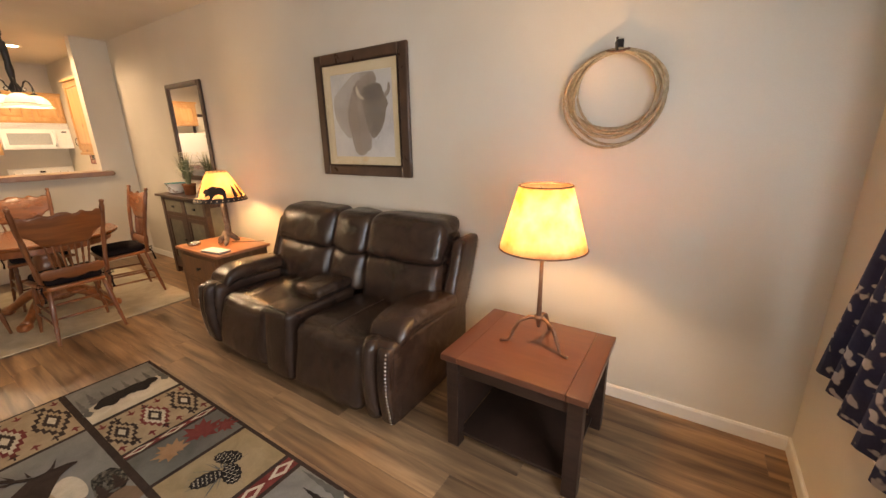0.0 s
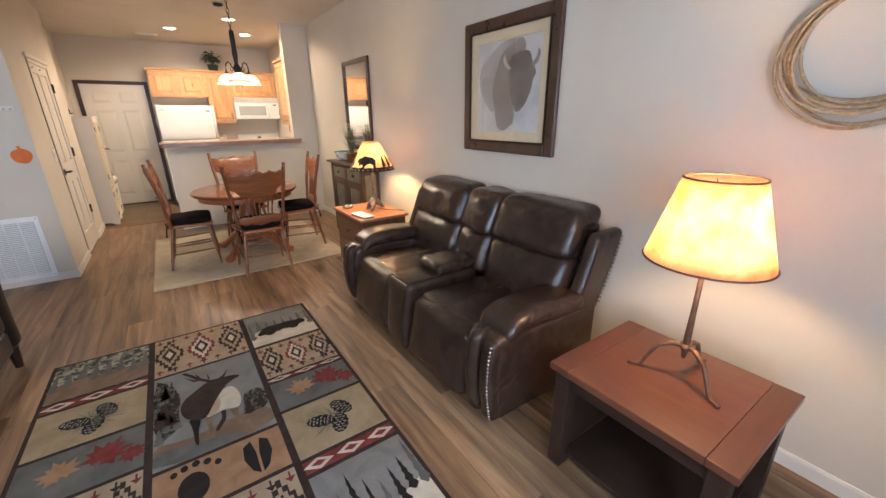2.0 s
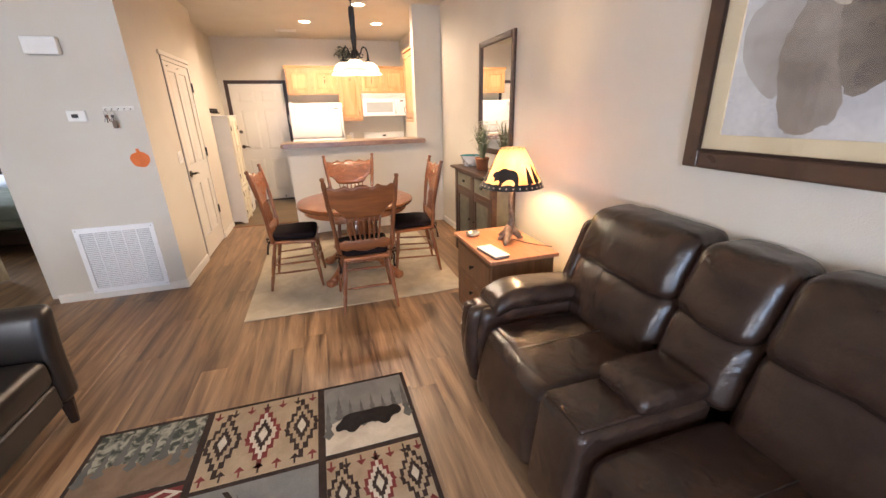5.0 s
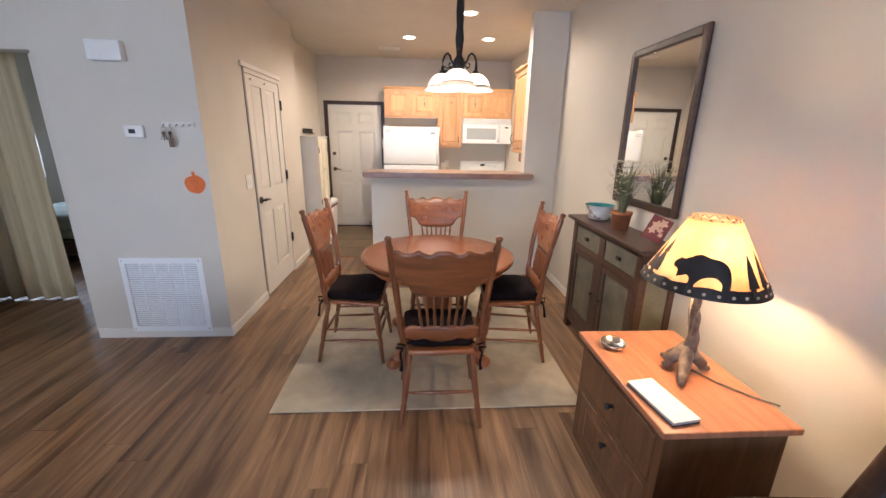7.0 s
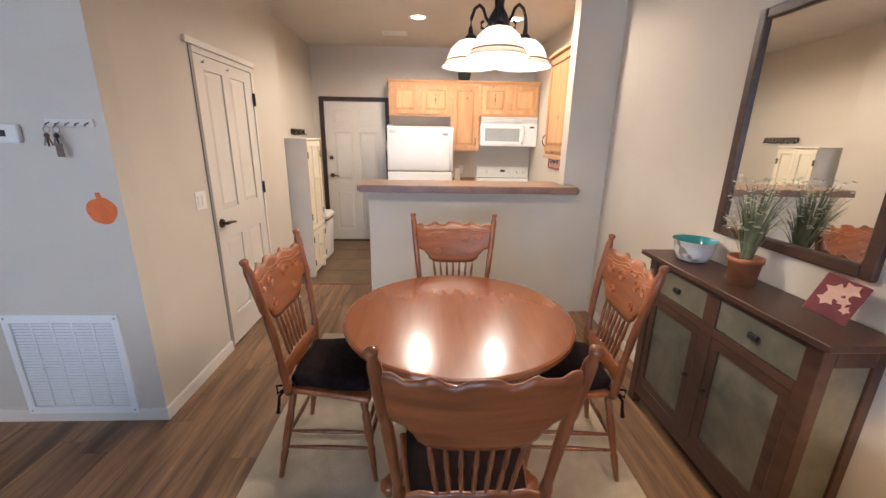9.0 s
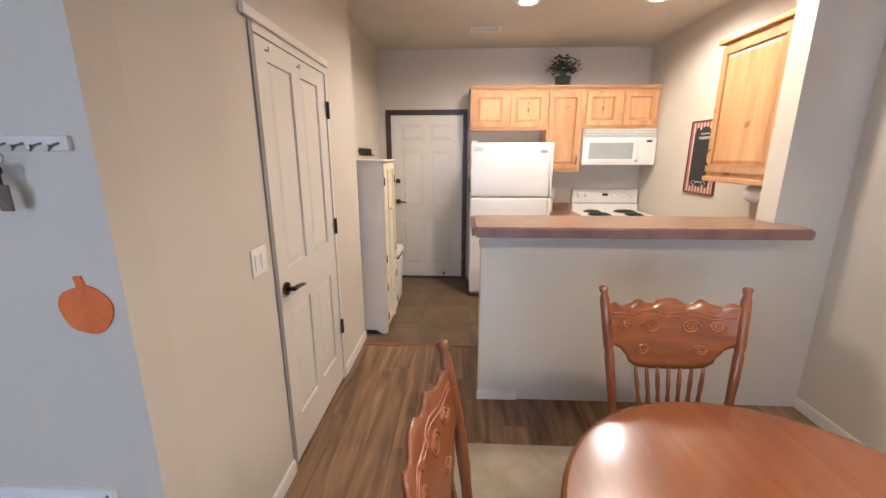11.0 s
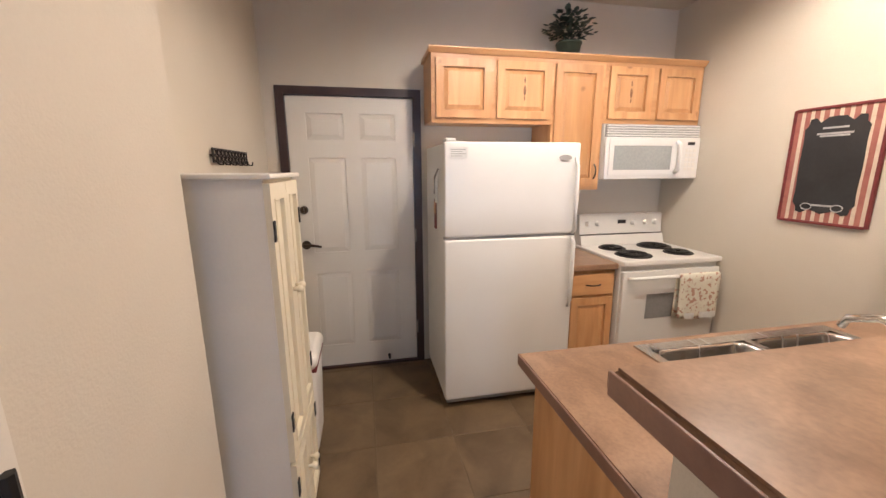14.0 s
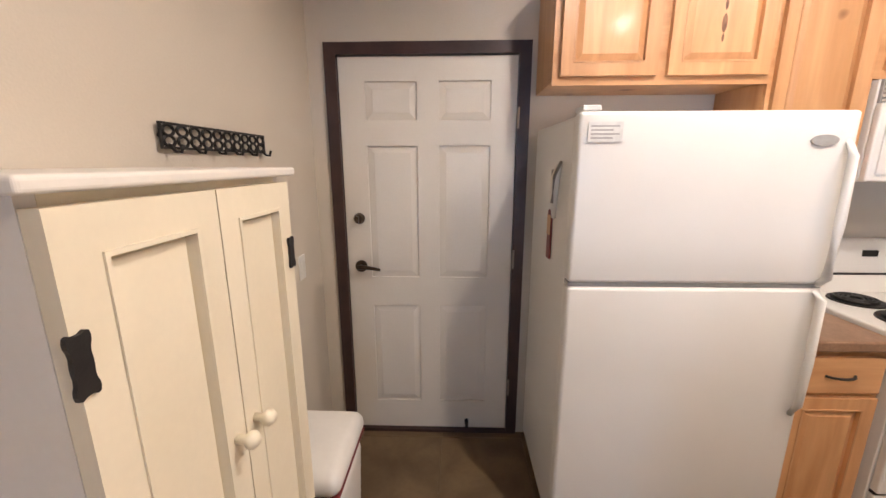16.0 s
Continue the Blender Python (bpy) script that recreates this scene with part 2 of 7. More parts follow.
M_PARCH2 = shade_mat("painted_parchment_shade", (.98, .89, .76), (.88, .55, .32), (1.0, .93, .84), 6.0, .83)
M_FROST = shade_mat("frosted_glass", (.95, .93, .90), (.92, .88, .84), (1, .97, .93), 4.0, .78)
M_BULB = glow("lit_bulb", (1.0, .80, .52), 30)
M_DIMBULB = glow("dim_bulb", (1.0, .80, .52), 5)
M_CAN = glow("lit_downlight", (1.0, .88, .70), 22)
M_GLASS = clear("clear_glass")
M_MIRROR = bpy.data.materials.new("silvered_mirror")
M_MIRROR.use_nodes = True
M_MIRROR.node_tree.nodes["Principled BSDF"].inputs["Base Color"].default_value = (.88, .88, .86, 1)
M_MIRROR.node_tree.nodes["Principled BSDF"].inputs["Metallic"].default_value = 1
M_MIRROR.node_tree.nodes["Principled BSDF"].inputs["Roughness"].default_value = .015
M_PICFRAME = surf("glossy_brown_frame_wood", (.060, .030, .019), (.095, .050, .031), (6, 20, 6), .30, .05, fine=60, grain=.2, coat=.3)
M_MAT = surf("tan_mat_board", (.50, .37, .22), (.56, .42, .26), (6, 6, 6), .9, .1, fine=140, grain=.04)
M_SKYPRINT = surf("misty_print_ground", (.37, .33, .31), (.50, .45, .41), (3, 3, 3), .7, .02)
M_BISON = surf("brown_print_ink", (.125, .085, .060), (.185, .132, .098), (7, 7, 9), .75, .05, fine=50, grain=.3)
M_BISONDARK = surf("dark_print_ink", (.085, .056, .040), (.135, .092, .066), (9, 9, 12), .75, .05, fine=50, grain=.3)
M_FLANK = surf("pale_brown_print_ink", (.27, .215, .178), (.36, .30, .255), (4, 4, 6), .75, .03, fine=50, grain=.15)
M_BROW = surf("black_brown_print_ink", (.04, .026, .018), (.10, .064, .042), (14, 14, 14), .75, .05, fine=50, grain=.3)
M_MANE = surf("tawny_print_ink", (.185, .132, .098), (.26, .195, .15), (9, 9, 9), .75, .05, fine=50, grain=.25)
M_HORN = surf("pale_print_ink", (.40, .31, .22), (.50, .40, .29), (9, 9, 9), .75, .05)
M_ROPE = surf("tan_rope", (.36, .26, .155), (.52, .39, .25), (60, 60, 60), .8, .8, fine=260, grain=.3)
M_CUSHION = surf("navy_black_fabric", (.007, .005, .006), (.016, .009, .009), (30, 30, 30), .95, .5, fine=200, grain=.3, spec=.08)
M_CURTAIN = surf("cream_striped_curtain", (.46, .36, .21), (.60, .49, .31), (9, 30, .3), .9, .2, fine=160, grain=.1)
M_NAVY = surf("navy_floral_curtain", (.016, .022, .075), (.030, .038, .11), (9, 9, 9), .85, .2, fine=120,
              speckle=((.52, .52, .58), 27, .59))
M_BEDCOVER = surf("green_grey_bedcover", (.16, .19, .16), (.24, .27, .23), (6, 6, 6), .9, .3, fine=90)
M_PILLOW = surf("white_pillowcase", (.66, .70, .78), (.72, .76, .84), (6, 6, 6), .9, .2, fine=120)
M_LEAF = surf("green_leaves", (.11, .13, .065), (.22, .24, .14), (12, 12, 12), .5, .2, fine=60, vary=.25, island=True)
M_LEAFDARK = surf("dark_artificial_leaves", (.03, .05, .04), (.055, .085, .066), (12, 12, 12), .5, .2, fine=60, vary=.25, island=True)
M_BLOOM = surf("pale_blossom", (.55, .52, .36), (.66, .63, .47), (20, 20, 20), .7, .2)
M_TERRA = surf("terracotta", (.25, .085, .035), (.34, .125, .055), (9, 9, 9), .75, .2, fine=70)
M_BOWL = surf("white_spatter_enamel", (.66, .66, .64), (.72, .72, .70), (9, 9, 9), .22, .02, speckle=((.30, .25, .22), 15, .60))
M_TEAL = surf("teal_enamel", (.03, .22, .24), (.045, .28, .30), (9, 9, 9), .2, .02)
M_CRIMSON = surf("dark_red_card", (.14, .022, .025), (.20, .035, .035), (12, 12, 12), .55, .05)
M_PINKPETAL = surf("pale_peach_petal", (.60, .36, .26), (.72, .48, .36), (14, 14, 14), .6, .05)
M_ORANGE = surf("orange_felt", (.72, .16, .045), (.80, .20, .06), (20, 20, 20), .9, .3, fine=160)
M_TOWEL = surf("floral_tea_towel", (.66, .63, .52), (.72, .69, .58), (9, 9, 9), .9, .4, fine=190, speckle=((.46, .27, .20), 48, .57))
M_CHALK = surf("chalkboard_black", (.016, .016, .018), (.03, .03, .032), (4, 4, 4), .7, .1)
M_CHALKLINE = surf("chalk_grey", (.35, .35, .35), (.45, .45, .45), (30, 30, 30), .9, .1)
M_STRIPE = surf("dusty_red_stripe", (.30, .10, .085), (.38, .15, .12), (8, 8, 8), .7, .1)
M_STRIPECREAM = surf("cream_stripe", (.58, .48, .38), (.64, .54, .43), (8, 8, 8), .7, .1)
M_STONEWHITE = surf("driftwood_antler", (.10, .066, .048), (.22, .155, .11), (18, 18, 18), .65, .3, fine=80)
M_PAPER = surf("pale_paper", (.66, .66, .64), (.72, .72, .70), (9, 9, 9), .8, .03)
M_GROUND = surf("ground_outside", (.20, .17, .12), (.28, .24, .17), (.8, .8, .8), .95, .3, fine=9)
R_BORDER = surf("rug_dark_brown", (.030, .019, .015), (.045, .029, .023), (14, 14, 14), .95, .6, fine=240, grain=.2, spec=.12)
R_TAN = surf("rug_tan", (.27, .195, .125), (.34, .25, .165), (9, 9, 9), .95, .6, fine=240, grain=.2, spec=.12)
R_GOLD = surf("rug_gold", (.24, .175, .10), (.31, .23, .14), (9, 9, 9), .95, .6, fine=240, grain=.2, spec=.12)
R_GREY = surf("rug_grey_blue", (.15, .143, .13), (.20, .19, .172), (7, 7, 7), .95, .6, fine=240, grain=.2, spec=.12)
R_SLATE = surf("rug_slate", (.085, .085, .075), (.125, .12, .105), (7, 7, 7), .95, .6, fine=240, grain=.2, spec=.12)
R_BROWN = surf("rug_brown", (.15, .095, .06), (.20, .13, .085), (9, 9, 9), .95, .6, fine=240, grain=.2, spec=.12)
R_CREAM = surf("rug_cream", (.40, .34, .26), (.50, .43, .34), (12, 12, 12), .95, .6, fine=240, grain=.2, spec=.12)
R_RED = surf("rug_red", (.13, .025, .022), (.18, .04, .035), (12, 12, 12), .95, .6, fine=240, grain=.2, spec=.12)
R_RUST = surf("rug_rust", (.24, .13, .07), (.30, .17, .095), (12, 12, 12), .95, .6, fine=240, grain=.2, spec=.12)
R_BLACK = surf("rug_black", (.014, .011, .010), (.024, .019, .017), (12, 12, 12), .95, .6, fine=240, grain=.2, spec=.12)
R_THICKET = surf("rug_thicket", (.022, .020, .016), (.13, .115, .09), (34, 34, 34), .95, .6, fine=240, grain=.2, spread=(.45, .62), spec=.12)
R_FOREST = surf("rug_forest", (.05, .055, .045), (.30, .28, .22), (26, 26, 26), .95, .6, fine=240, grain=.2, spread=(.42, .6), spec=.12)

# ---- building blocks ----


def part(name, bm, material, parent=None, label="", smooth=False):
    me = bpy.data.meshes.new(name)
    bm.normal_update()
    bm.to_mesh(me)
    bm.free()
    me.materials.append(material)
    if smooth:
        me.polygons.foreach_set("use_smooth", [True] * len(me.polygons))
    ob = new(name, me)
    if parent is not None:
        ob.parent = parent
    if label:
        ob["label"] = label
    return ob


def piece(name, me, parent, loc=(0, 0, 0), rot=(0, 0, 0)):
    ob = new(name, me)
    ob.parent = parent
    ob.location, ob.rotation_euler = loc, rot
    return ob


def mesh_of(name, bm, material, smooth=False):
    me = bpy.data.meshes.new(name)
    bm.normal_update()
    bm.to_mesh(me)
    bm.free()
    me.materials.append(material)
    if smooth:
        me.polygons.foreach_set("use_smooth", [True] * len(me.polygons))
    return me


def thing(name, m, label, category, group=""):
    ob = new(name)
    ob.empty_display_size = 0.1
    ob.matrix_world = m
    return tagged(ob, label, category, group)


def box(bm, x0, x1, y0, y1, z0, z1):
    v = [bm.verts.new((x, y, z)) for x in (x0, x1) for y in (y0, y1) for z in (z0, z1)]
    for f in ((0, 1, 3, 2), (4, 6, 7, 5), (0, 4, 5, 1), (2, 3, 7, 6), (0, 2, 6, 4), (1, 5, 7, 3)):
        bm.faces.new([v[i] for i in f])
    return bm


def rbox(bm, x0, x1, y0, y1, z0, z1, r=0.004, k=1, m=1, bulge=(0, 0, 0), bend=None):
    """Box with rounded edges; bulge swells its faces along x, y and z; bend moves each point."""
    lo, hi = (x0, y0, z0), (x1, y1, z1)
    c = [(a + b) / 2 for a, b in zip(lo, hi)]
    h = [(b - a) / 2 for a, b in zip(lo, hi)]
    r = min(r, *[a * .98 for a in h])
    axes = []
    for a in h:
        s = [-a + r * i / k for i in range(k)]
        s += [-a + r + (2 * a - 2 * r) * i / m for i in range(m + 1)]
        s += [a - r + r * (i + 1) / k for i in range(k)]
        axes.append(s)
    seen = {}

    def vert(q):
        key = tuple(round(a, 6) for a in q)
        if key not in seen:
            inner = [max(-(a - r), min(a - r, b)) for a, b in zip(h, q)]
            d = Vector(q) - Vector(inner)
            p = Vector(inner) + (d.normalized() * r if d.length > 1e-9 else d)
            u = [b / a for a, b in zip(h, p)]
            e = [max(0, 1 - b * b) for b in u]
            p.x += bulge[0] * u[0] * (e[1] * e[2]) ** .6
            p.y += bulge[1] * u[1] * (e[0] * e[2]) ** .6
            p.z += bulge[2] * u[2] * (e[0] * e[1]) ** .6
            p += Vector(c)
            if bend:
                p = Vector(bend(p))
            seen[key] = bm.verts.new(p)
        return seen[key]

    for ax in range(3):
        b, d = (ax + 1) % 3, (ax + 2) % 3
        for side in (-1, 1):
            for i in range(len(axes[b]) - 1):
                for j in range(len(axes[d]) - 1):
                    quad = []
                    for ii, jj in ((i, j), (i + 1, j), (i + 1, j + 1), (i, j + 1)):
                        q = [0, 0, 0]
                        q[ax], q[b], q[d] = side * h[ax], axes[b][ii], axes[d][jj]
                        quad.append(vert(q))
                    if side < 0:
                        quad.reverse()
                    if len(set(quad)) == 4:
                        bm.faces.new(quad)
    return bm


def lathe(bm, profile, n=20, centre=(0, 0), caps=True, m=None):
    rings = []
    for r, z in profile:
        ring = []
        for i in range(n):
            a = 2 * math.pi * i / n
            p = Vector((centre[0] + r * math.cos(a), centre[1] + r * math.sin(a), z))
            ring.append(bm.verts.new(m @ p if m else p))
        rings.append(ring)
    for a, b in zip(rings, rings[1:]):
        for i in range(n):
            bm.faces.new((a[i], a[(i + 1) % n], b[(i + 1) % n], b[i]))
    if caps:
        bm.faces.new(rings[0][::-1])
        bm.faces.new(rings[-1])
    return bm


def tube(bm, points, radius, n=8, closed=False):
    pts = [Vector(p) for p in points]
    rad = radius if isinstance(radius, (list, tuple)) else [radius] * len(pts)
    rings = []
    up = Vector((0, 0, 1))
    for i, p in enumerate(pts):
        if closed:
            d = pts[(i + 1) % len(pts)] - pts[i - 1]
        else:
            d = pts[min(i + 1, len(pts) - 1)] - pts[max(i - 1, 0)]
        d.normalize()
        side = d.cross(up)
        if side.length < 0.15:
            side = d.cross(Vector((0, 1, 0)))
        side.normalize()
        top = side.cross(d).normalized()
        rings.append([bm.verts.new(p + rad[i] * (math.cos(2 * math.pi * j / n) * side + math.sin(2 * math.pi * j / n) * top)) for j in range(n)])
    pairs = list(zip(rings, rings[1:])) + ([(rings[-1], rings[0])] if closed else [])
    for a, b in pairs:
        for j in range(n):
            bm.faces.new((a[j], b[j], b[(j + 1) % n], a[(j + 1) % n]))
    if not closed:
        bm.faces.new(rings[0])
        bm.faces.new(rings[-1][::-1])
    return bm


def prism(bm, poly, d0, d1, frame_of=lambda a, b, d: (a, d, b)):
    """Outline (a, b) pushed from depth d0 to d1; frame_of turns (a, b, depth) into a place."""
    bot = [bm.verts.new(frame_of(a, b, d0)) for a, b in poly]
    top = [bm.verts.new(frame_of(a, b, d1)) for a, b in poly]
    bm.faces.new(bot[::-1])
    bm.faces.new(top)
    n = len(poly)
    for i in range(n):
        bm.faces.new((bot[i], bot[(i + 1) % n], top[(i + 1) % n], top[i]))
    bmesh.ops.recalc_face_normals(bm, faces=bm.faces)
    return bm


def thicken(bm, t):
    """Gives an open sheet a thickness t along its normals."""
    bmesh.ops.recalc_face_normals(bm, faces=bm.faces[:])
    bm.normal_update()
    faces, edge = list(bm.faces), [e for e in bm.edges if len(e.link_faces) == 1]
    twin = {v: bm.verts.new(v.co + v.normal * t) for v in list(bm.verts)}
    for f in faces:
        bm.faces.new([twin[v] for v in reversed(f.verts)])
    for e in edge:
        a, b = e.verts
        bm.faces.new((a, b, twin[b], twin[a]))
    bmesh.ops.recalc_face_normals(bm, faces=bm.faces[:])
    return bm


def soften(poly, times=2):
    """Rounds an outline by cutting its corners."""
    for _ in range(times):
        out = []
        for (a, b), (c, d) in zip(poly, poly[1:] + poly[:1]):
            out += [(a * .75 + c * .25, b * .75 + d * .25), (a * .25 + c * .75, b * .25 + d * .75)]
        poly = out
    return poly


def bm_new():
    return bmesh.new()


def frustum(bm, a0, a1, b0, b1, inset, d0, d1, frame_of):
    """Raised panel: a rectangle at depth d0 that narrows by inset to depth d1."""
    lo = [bm.verts.new(frame_of(a, b, d0)) for a, b in ((a0, b0), (a1, b0), (a1, b1), (a0, b1))]
    hi = [bm.verts.new(frame_of(a, b, d1)) for a, b in ((a0 + inset, b0 + inset), (a1 - inset, b0 + inset), (a1 - inset, b1 - inset), (a0 + inset, b1 - inset))]
    bm.faces.new(hi)
    bm.faces.new(lo[::-1])
    for i in range(4):
        bm.faces.new((lo[i], lo[(i + 1) % 4], hi[(i + 1) % 4], hi[i]))
    bmesh.ops.recalc_face_normals(bm, faces=bm.faces)
    return bm


def slab_with_holes(bm, a0, a1, b0, b1, holes, d0, d1, frame_of):
    """Slab over (a, b) from depth d0 to d1 with rectangular holes (a0, a1, b0, b1) right through."""
    xs = sorted({a0, a1, *[v for h in holes for v in h[:2]]})
    zs = sorted({b0, b1, *[v for h in holes for v in h[2:]]})
    xs = [v for v in xs if a0 <= v <= a1]
    zs = [v for v in zs if b0 <= v <= b1]

    def solid(i, j):
        if not (0 <= i < len(xs) - 1 and 0 <= j < len(zs) - 1):
            return False
        x, z = (xs[i] + xs[i + 1]) / 2, (zs[j] + zs[j + 1]) / 2
        return not any(h[0] < x < h[1] and h[2] < z < h[3] for h in holes)

    cache = {}

    def v(i, j, d):
        key = (i, j, d)
        if key not in cache:
            cache[key] = bm.verts.new(frame_of(xs[i], zs[j], d))
        return cache[key]

    for i in range(len(xs) - 1):
        for j in range(len(zs) - 1):
            if not solid(i, j):
                continue
            for d in (d0, d1):
                bm.faces.new((v(i, j, d), v(i + 1, j, d), v(i + 1, j + 1, d), v(i, j + 1, d)))
            for di, dj, e in ((-1, 0, ((0, 0), (0, 1))), (1, 0, ((1, 0), (1, 1))), (0, -1, ((0, 0), (1, 0))), (0, 1, ((0, 1), (1, 1)))):
                if not solid(i + di, j + dj):
                    p, q = e
                    bm.faces.new((v(i + p[0], j + p[1], d0), v(i + q[0], j + q[1], d0), v(i + q[0], j + q[1], d1), v(i + p[0], j + p[1], d1)))
    bmesh.ops.recalc_face_normals(bm, faces=bm.faces)
    return bm


def along_x(y):
    """Frame for a thing on a wall that runs along x: depth grows towards +y."""
    return lambda a, b, d: (a, y + d, b)


def along_y(x):
    return lambda a, b, d: (x + d, a, b)


def wall(name, a0, a1, b0, b1, d0, d1, frame_of, holes=(), material=None):
    ob = part(name, slab_with_holes(bm_new(), a0, a1, b0, b1, list(holes), d0, d1, frame_of), material or M_WALL)
    return tagged(ob, "beige painted wall with a fine orange-peel texture", "wall", kind="structure")

# ---- the large structure ----
YW, XR, XE, YC, XV, YK, XJ, ZC = 2.73, 0.66, -8.97, -0.26, -4.98, -0.43, -7.21, 2.77
YS = -4.2            # far side of the living room, behind the walker
XB, XT = -6.38, -7.09  # face of the bar wall; line where wood meets tile

tagged(part("ground", box(bm_new(), -400, 400, -400, 400, -.5, -.16), M_GROUND), "bare earth outside", "ground", kind="structure")
wall("wall_north", XE - .12, XR + .14, 0, ZC, 0, .12, along_x(YW))
WY0, WY1, WZ0, WZ1 = 0.35, 2.10, 0.62, 2.05
wall("wall_east", YS, YW, 0, ZC, 0, .14, along_y(XR), [(WY0, WY1, WZ0, WZ1), (-2.6, -.7, WZ0, WZ1)])
wall("wall_south", XE, XR + .14, 0, ZC, -.12, 0, along_x(YS), [(-8.15, -6.85, .90, 2.0)])
wall("wall_entry", YK - .12, YW, 0, ZC, -.12, 0, along_y(XE), [(-.295, .595, -.001, 2.055)])
wall("wall_kitchen_side", XE - .12, XJ, 0, ZC, -.12, 0, along_x(YK))
wall("wall_closet", XJ, XV - .12, 0, ZC, -.12, 0, along_x(YC), [(-6.575, -5.75, -.001, 2.05)])
wall("wall_vent", YS, YC, 0, ZC, -.12, 0, along_y(XV), [(-2.35, -1.25, -.001, 2.03)])
wall("wall_closet_back", XJ, XV - .12, 0, ZC, -.12, 0, along_x(-1.25))
wall("wall_bedroom_west", YS, YK - .12, 0, ZC, -.12, 0, along_y(XE))
wall("wall_bar", 0.70, 2.37, 0, 1.133, -.14, 0, along_y(XB))
wall("wall_wing", 2.37, YW, 0, ZC, -.14, 0, along_y(XB))
tagged(part("ceiling", box(bm_new(), XE - .12, XR + .14, YS - .12, YW + .12, ZC, ZC + .12), M_CEIL),
       "beige textured ceiling", "ceiling", kind="structure")


def baseboard(a0, a1, frame_of, h=.075):
    bm = bm_new()
    prism(bm, [(0, 0), (.012, 0), (.012, h - .012), (.007, h), (0, h)], a0, a1, frame_of)
    tagged(part("baseboard", bm, M_TRIM), "painted wooden baseboard", "baseboard", kind="structure")


baseboard(XB, XR - .012, lambda d, z, a: (a, YW - d, z))
baseboard(-8.2, XB - .14, lambda d, z, a: (a, YW - d, z))
baseboard(-1.0, YW, lambda d, z, a: (XR - d, a, z))
baseboard(-1.25, YC + .012, lambda d, z, a: (XV + d, a, z))
baseboard(-5.721, XV, lambda d, z, a: (a, YC + d, z))
baseboard(XJ, -6.612, lambda d, z, a: (a, YC + d, z))
baseboard(.69, .95, lambda d, z, a: (XB + d, a, z), .06)

# window with its frame, sill and panes


def window(name, WY0, WY1):
    win = tagged(new(name), "white-framed sliding window with daylight outside", "window", kind="structure")
    win.location = (XR, 0, 0)
    bm = bm_new()
    slab_with_holes(bm, WY0, WY1, WZ0, WZ1, [(WY0 + .05, (WY0 + WY1) / 2 - .02, WZ0 + .05, WZ1 - .05), ((WY0 + WY1) / 2 + .02, WY1 - .05, WZ0 + .05, WZ1 - .05)], .06, .11, along_y(0))
    part("window_frame", bm, M_WHITE, win)
    part("window_sill", rbox(bm_new(), -.03, .06, WY0 - .02, WY1 + .02, WZ0 - .025, WZ0 - .002, .006), M_WHITE, win)
    for y0, y1 in ((WY0 + .05, (WY0 + WY1) / 2 - .02), ((WY0 + WY1) / 2 + .02, WY1 - .05)):
        pane = part("pane", box(bm_new(), .082, .088, y0, y1, WZ0 + .05, WZ1 - .05), M_GLASS, win)
        pane.visible_shadow = False


window("window_1", WY0, WY1)
window("window_2", -2.6, -.7)
bw_ = tagged(new("window_3"), "white-framed bedroom window with daylight outside", "window", kind="structure")
part("window_frame", slab_with_holes(bm_new(), -8.15, -6.85, .90, 2.0, [(-8.10, -7.52, .95, 1.95), (-7.48, -6.90, .95, 1.95)], -.10, -.06, along_x(YS)), M_WHITE, bw_)
for x0, x1 in ((-8.10, -7.52), (-7.48, -6.90)):
    part("pane", box(bm_new(), x0, x1, YS - .083, YS - .077, .95, 1.95), M_GLASS, bw_).visible_shadow = False

# trim between wood and tile
tagged(part("trim", rbox(bm_new(), XT - .018, XT + .018, YC, .70, 0.0, .008, .003), M_OAK), "oak floor transition strip", "trim", kind="structure")

# ---- doors ----


def panel_door(parent, a0, a1, b0, b1, d0, d1, frame_of, material, out, rows=None):
    """Door leaf of stiles and rails with raised panels on the side that faces the room."""
    w, h = a1 - a0, b1 - b0
    st, mid = .115 * w / .8, .10 * w / .8
    rows = rows or [(b0 + .085 * h, b0 + .375 * h), (b0 + .455 * h, b0 + .795 * h), (b0 + .855 * h, b0 + .945 * h)]
    cols = [(a0 + st, (a0 + a1) / 2 - mid / 2), ((a0 + a1) / 2 + mid / 2, a1 - st)]
    holes = [(*c, *r) for r in rows for c in cols]
    leaf = part("door_leaf", slab_with_holes(bm_new(), a0, a1, b0, b1, holes, d0, d1, frame_of), material, parent)
    face = d1 if out > 0 else d0
    for c0, c1, r0, r1 in holes:
        bm = bm_new()
        frustum(bm, c0, c1, r0, r1, .036, face - out * .013, face - out * .003, frame_of)
        part("panel", bm, material, leaf)


def lever(parent, place, direction, out, material=M_BRONZE):
    """Round rose with a lever; out and direction are unit vectors."""
    h = new("door_handle")
    h.parent = parent
    p, o, d = Vector(place), Vector(out), Vector(direction)
    tube(bm := bm_new(), [p, p + o * .012], .032, 20)
    part("rose", bm, material, h, smooth=False)
    tube(bm := bm_new(), [p + o * .012, p + o * .05], .011, 12)
    part("neck", bm, material, h, smooth=True)
    pts = [p + o * .05 + d * s + Vector((0, 0, -.012 * (s / .1) ** 2 + .004)) for s in (-.012, .02, .05, .08, .11)]
    tube(bm := bm_new(), pts, [.011, .012, .010, .009, .007], 10)
    part("lever", bm, material, h, smooth=True)


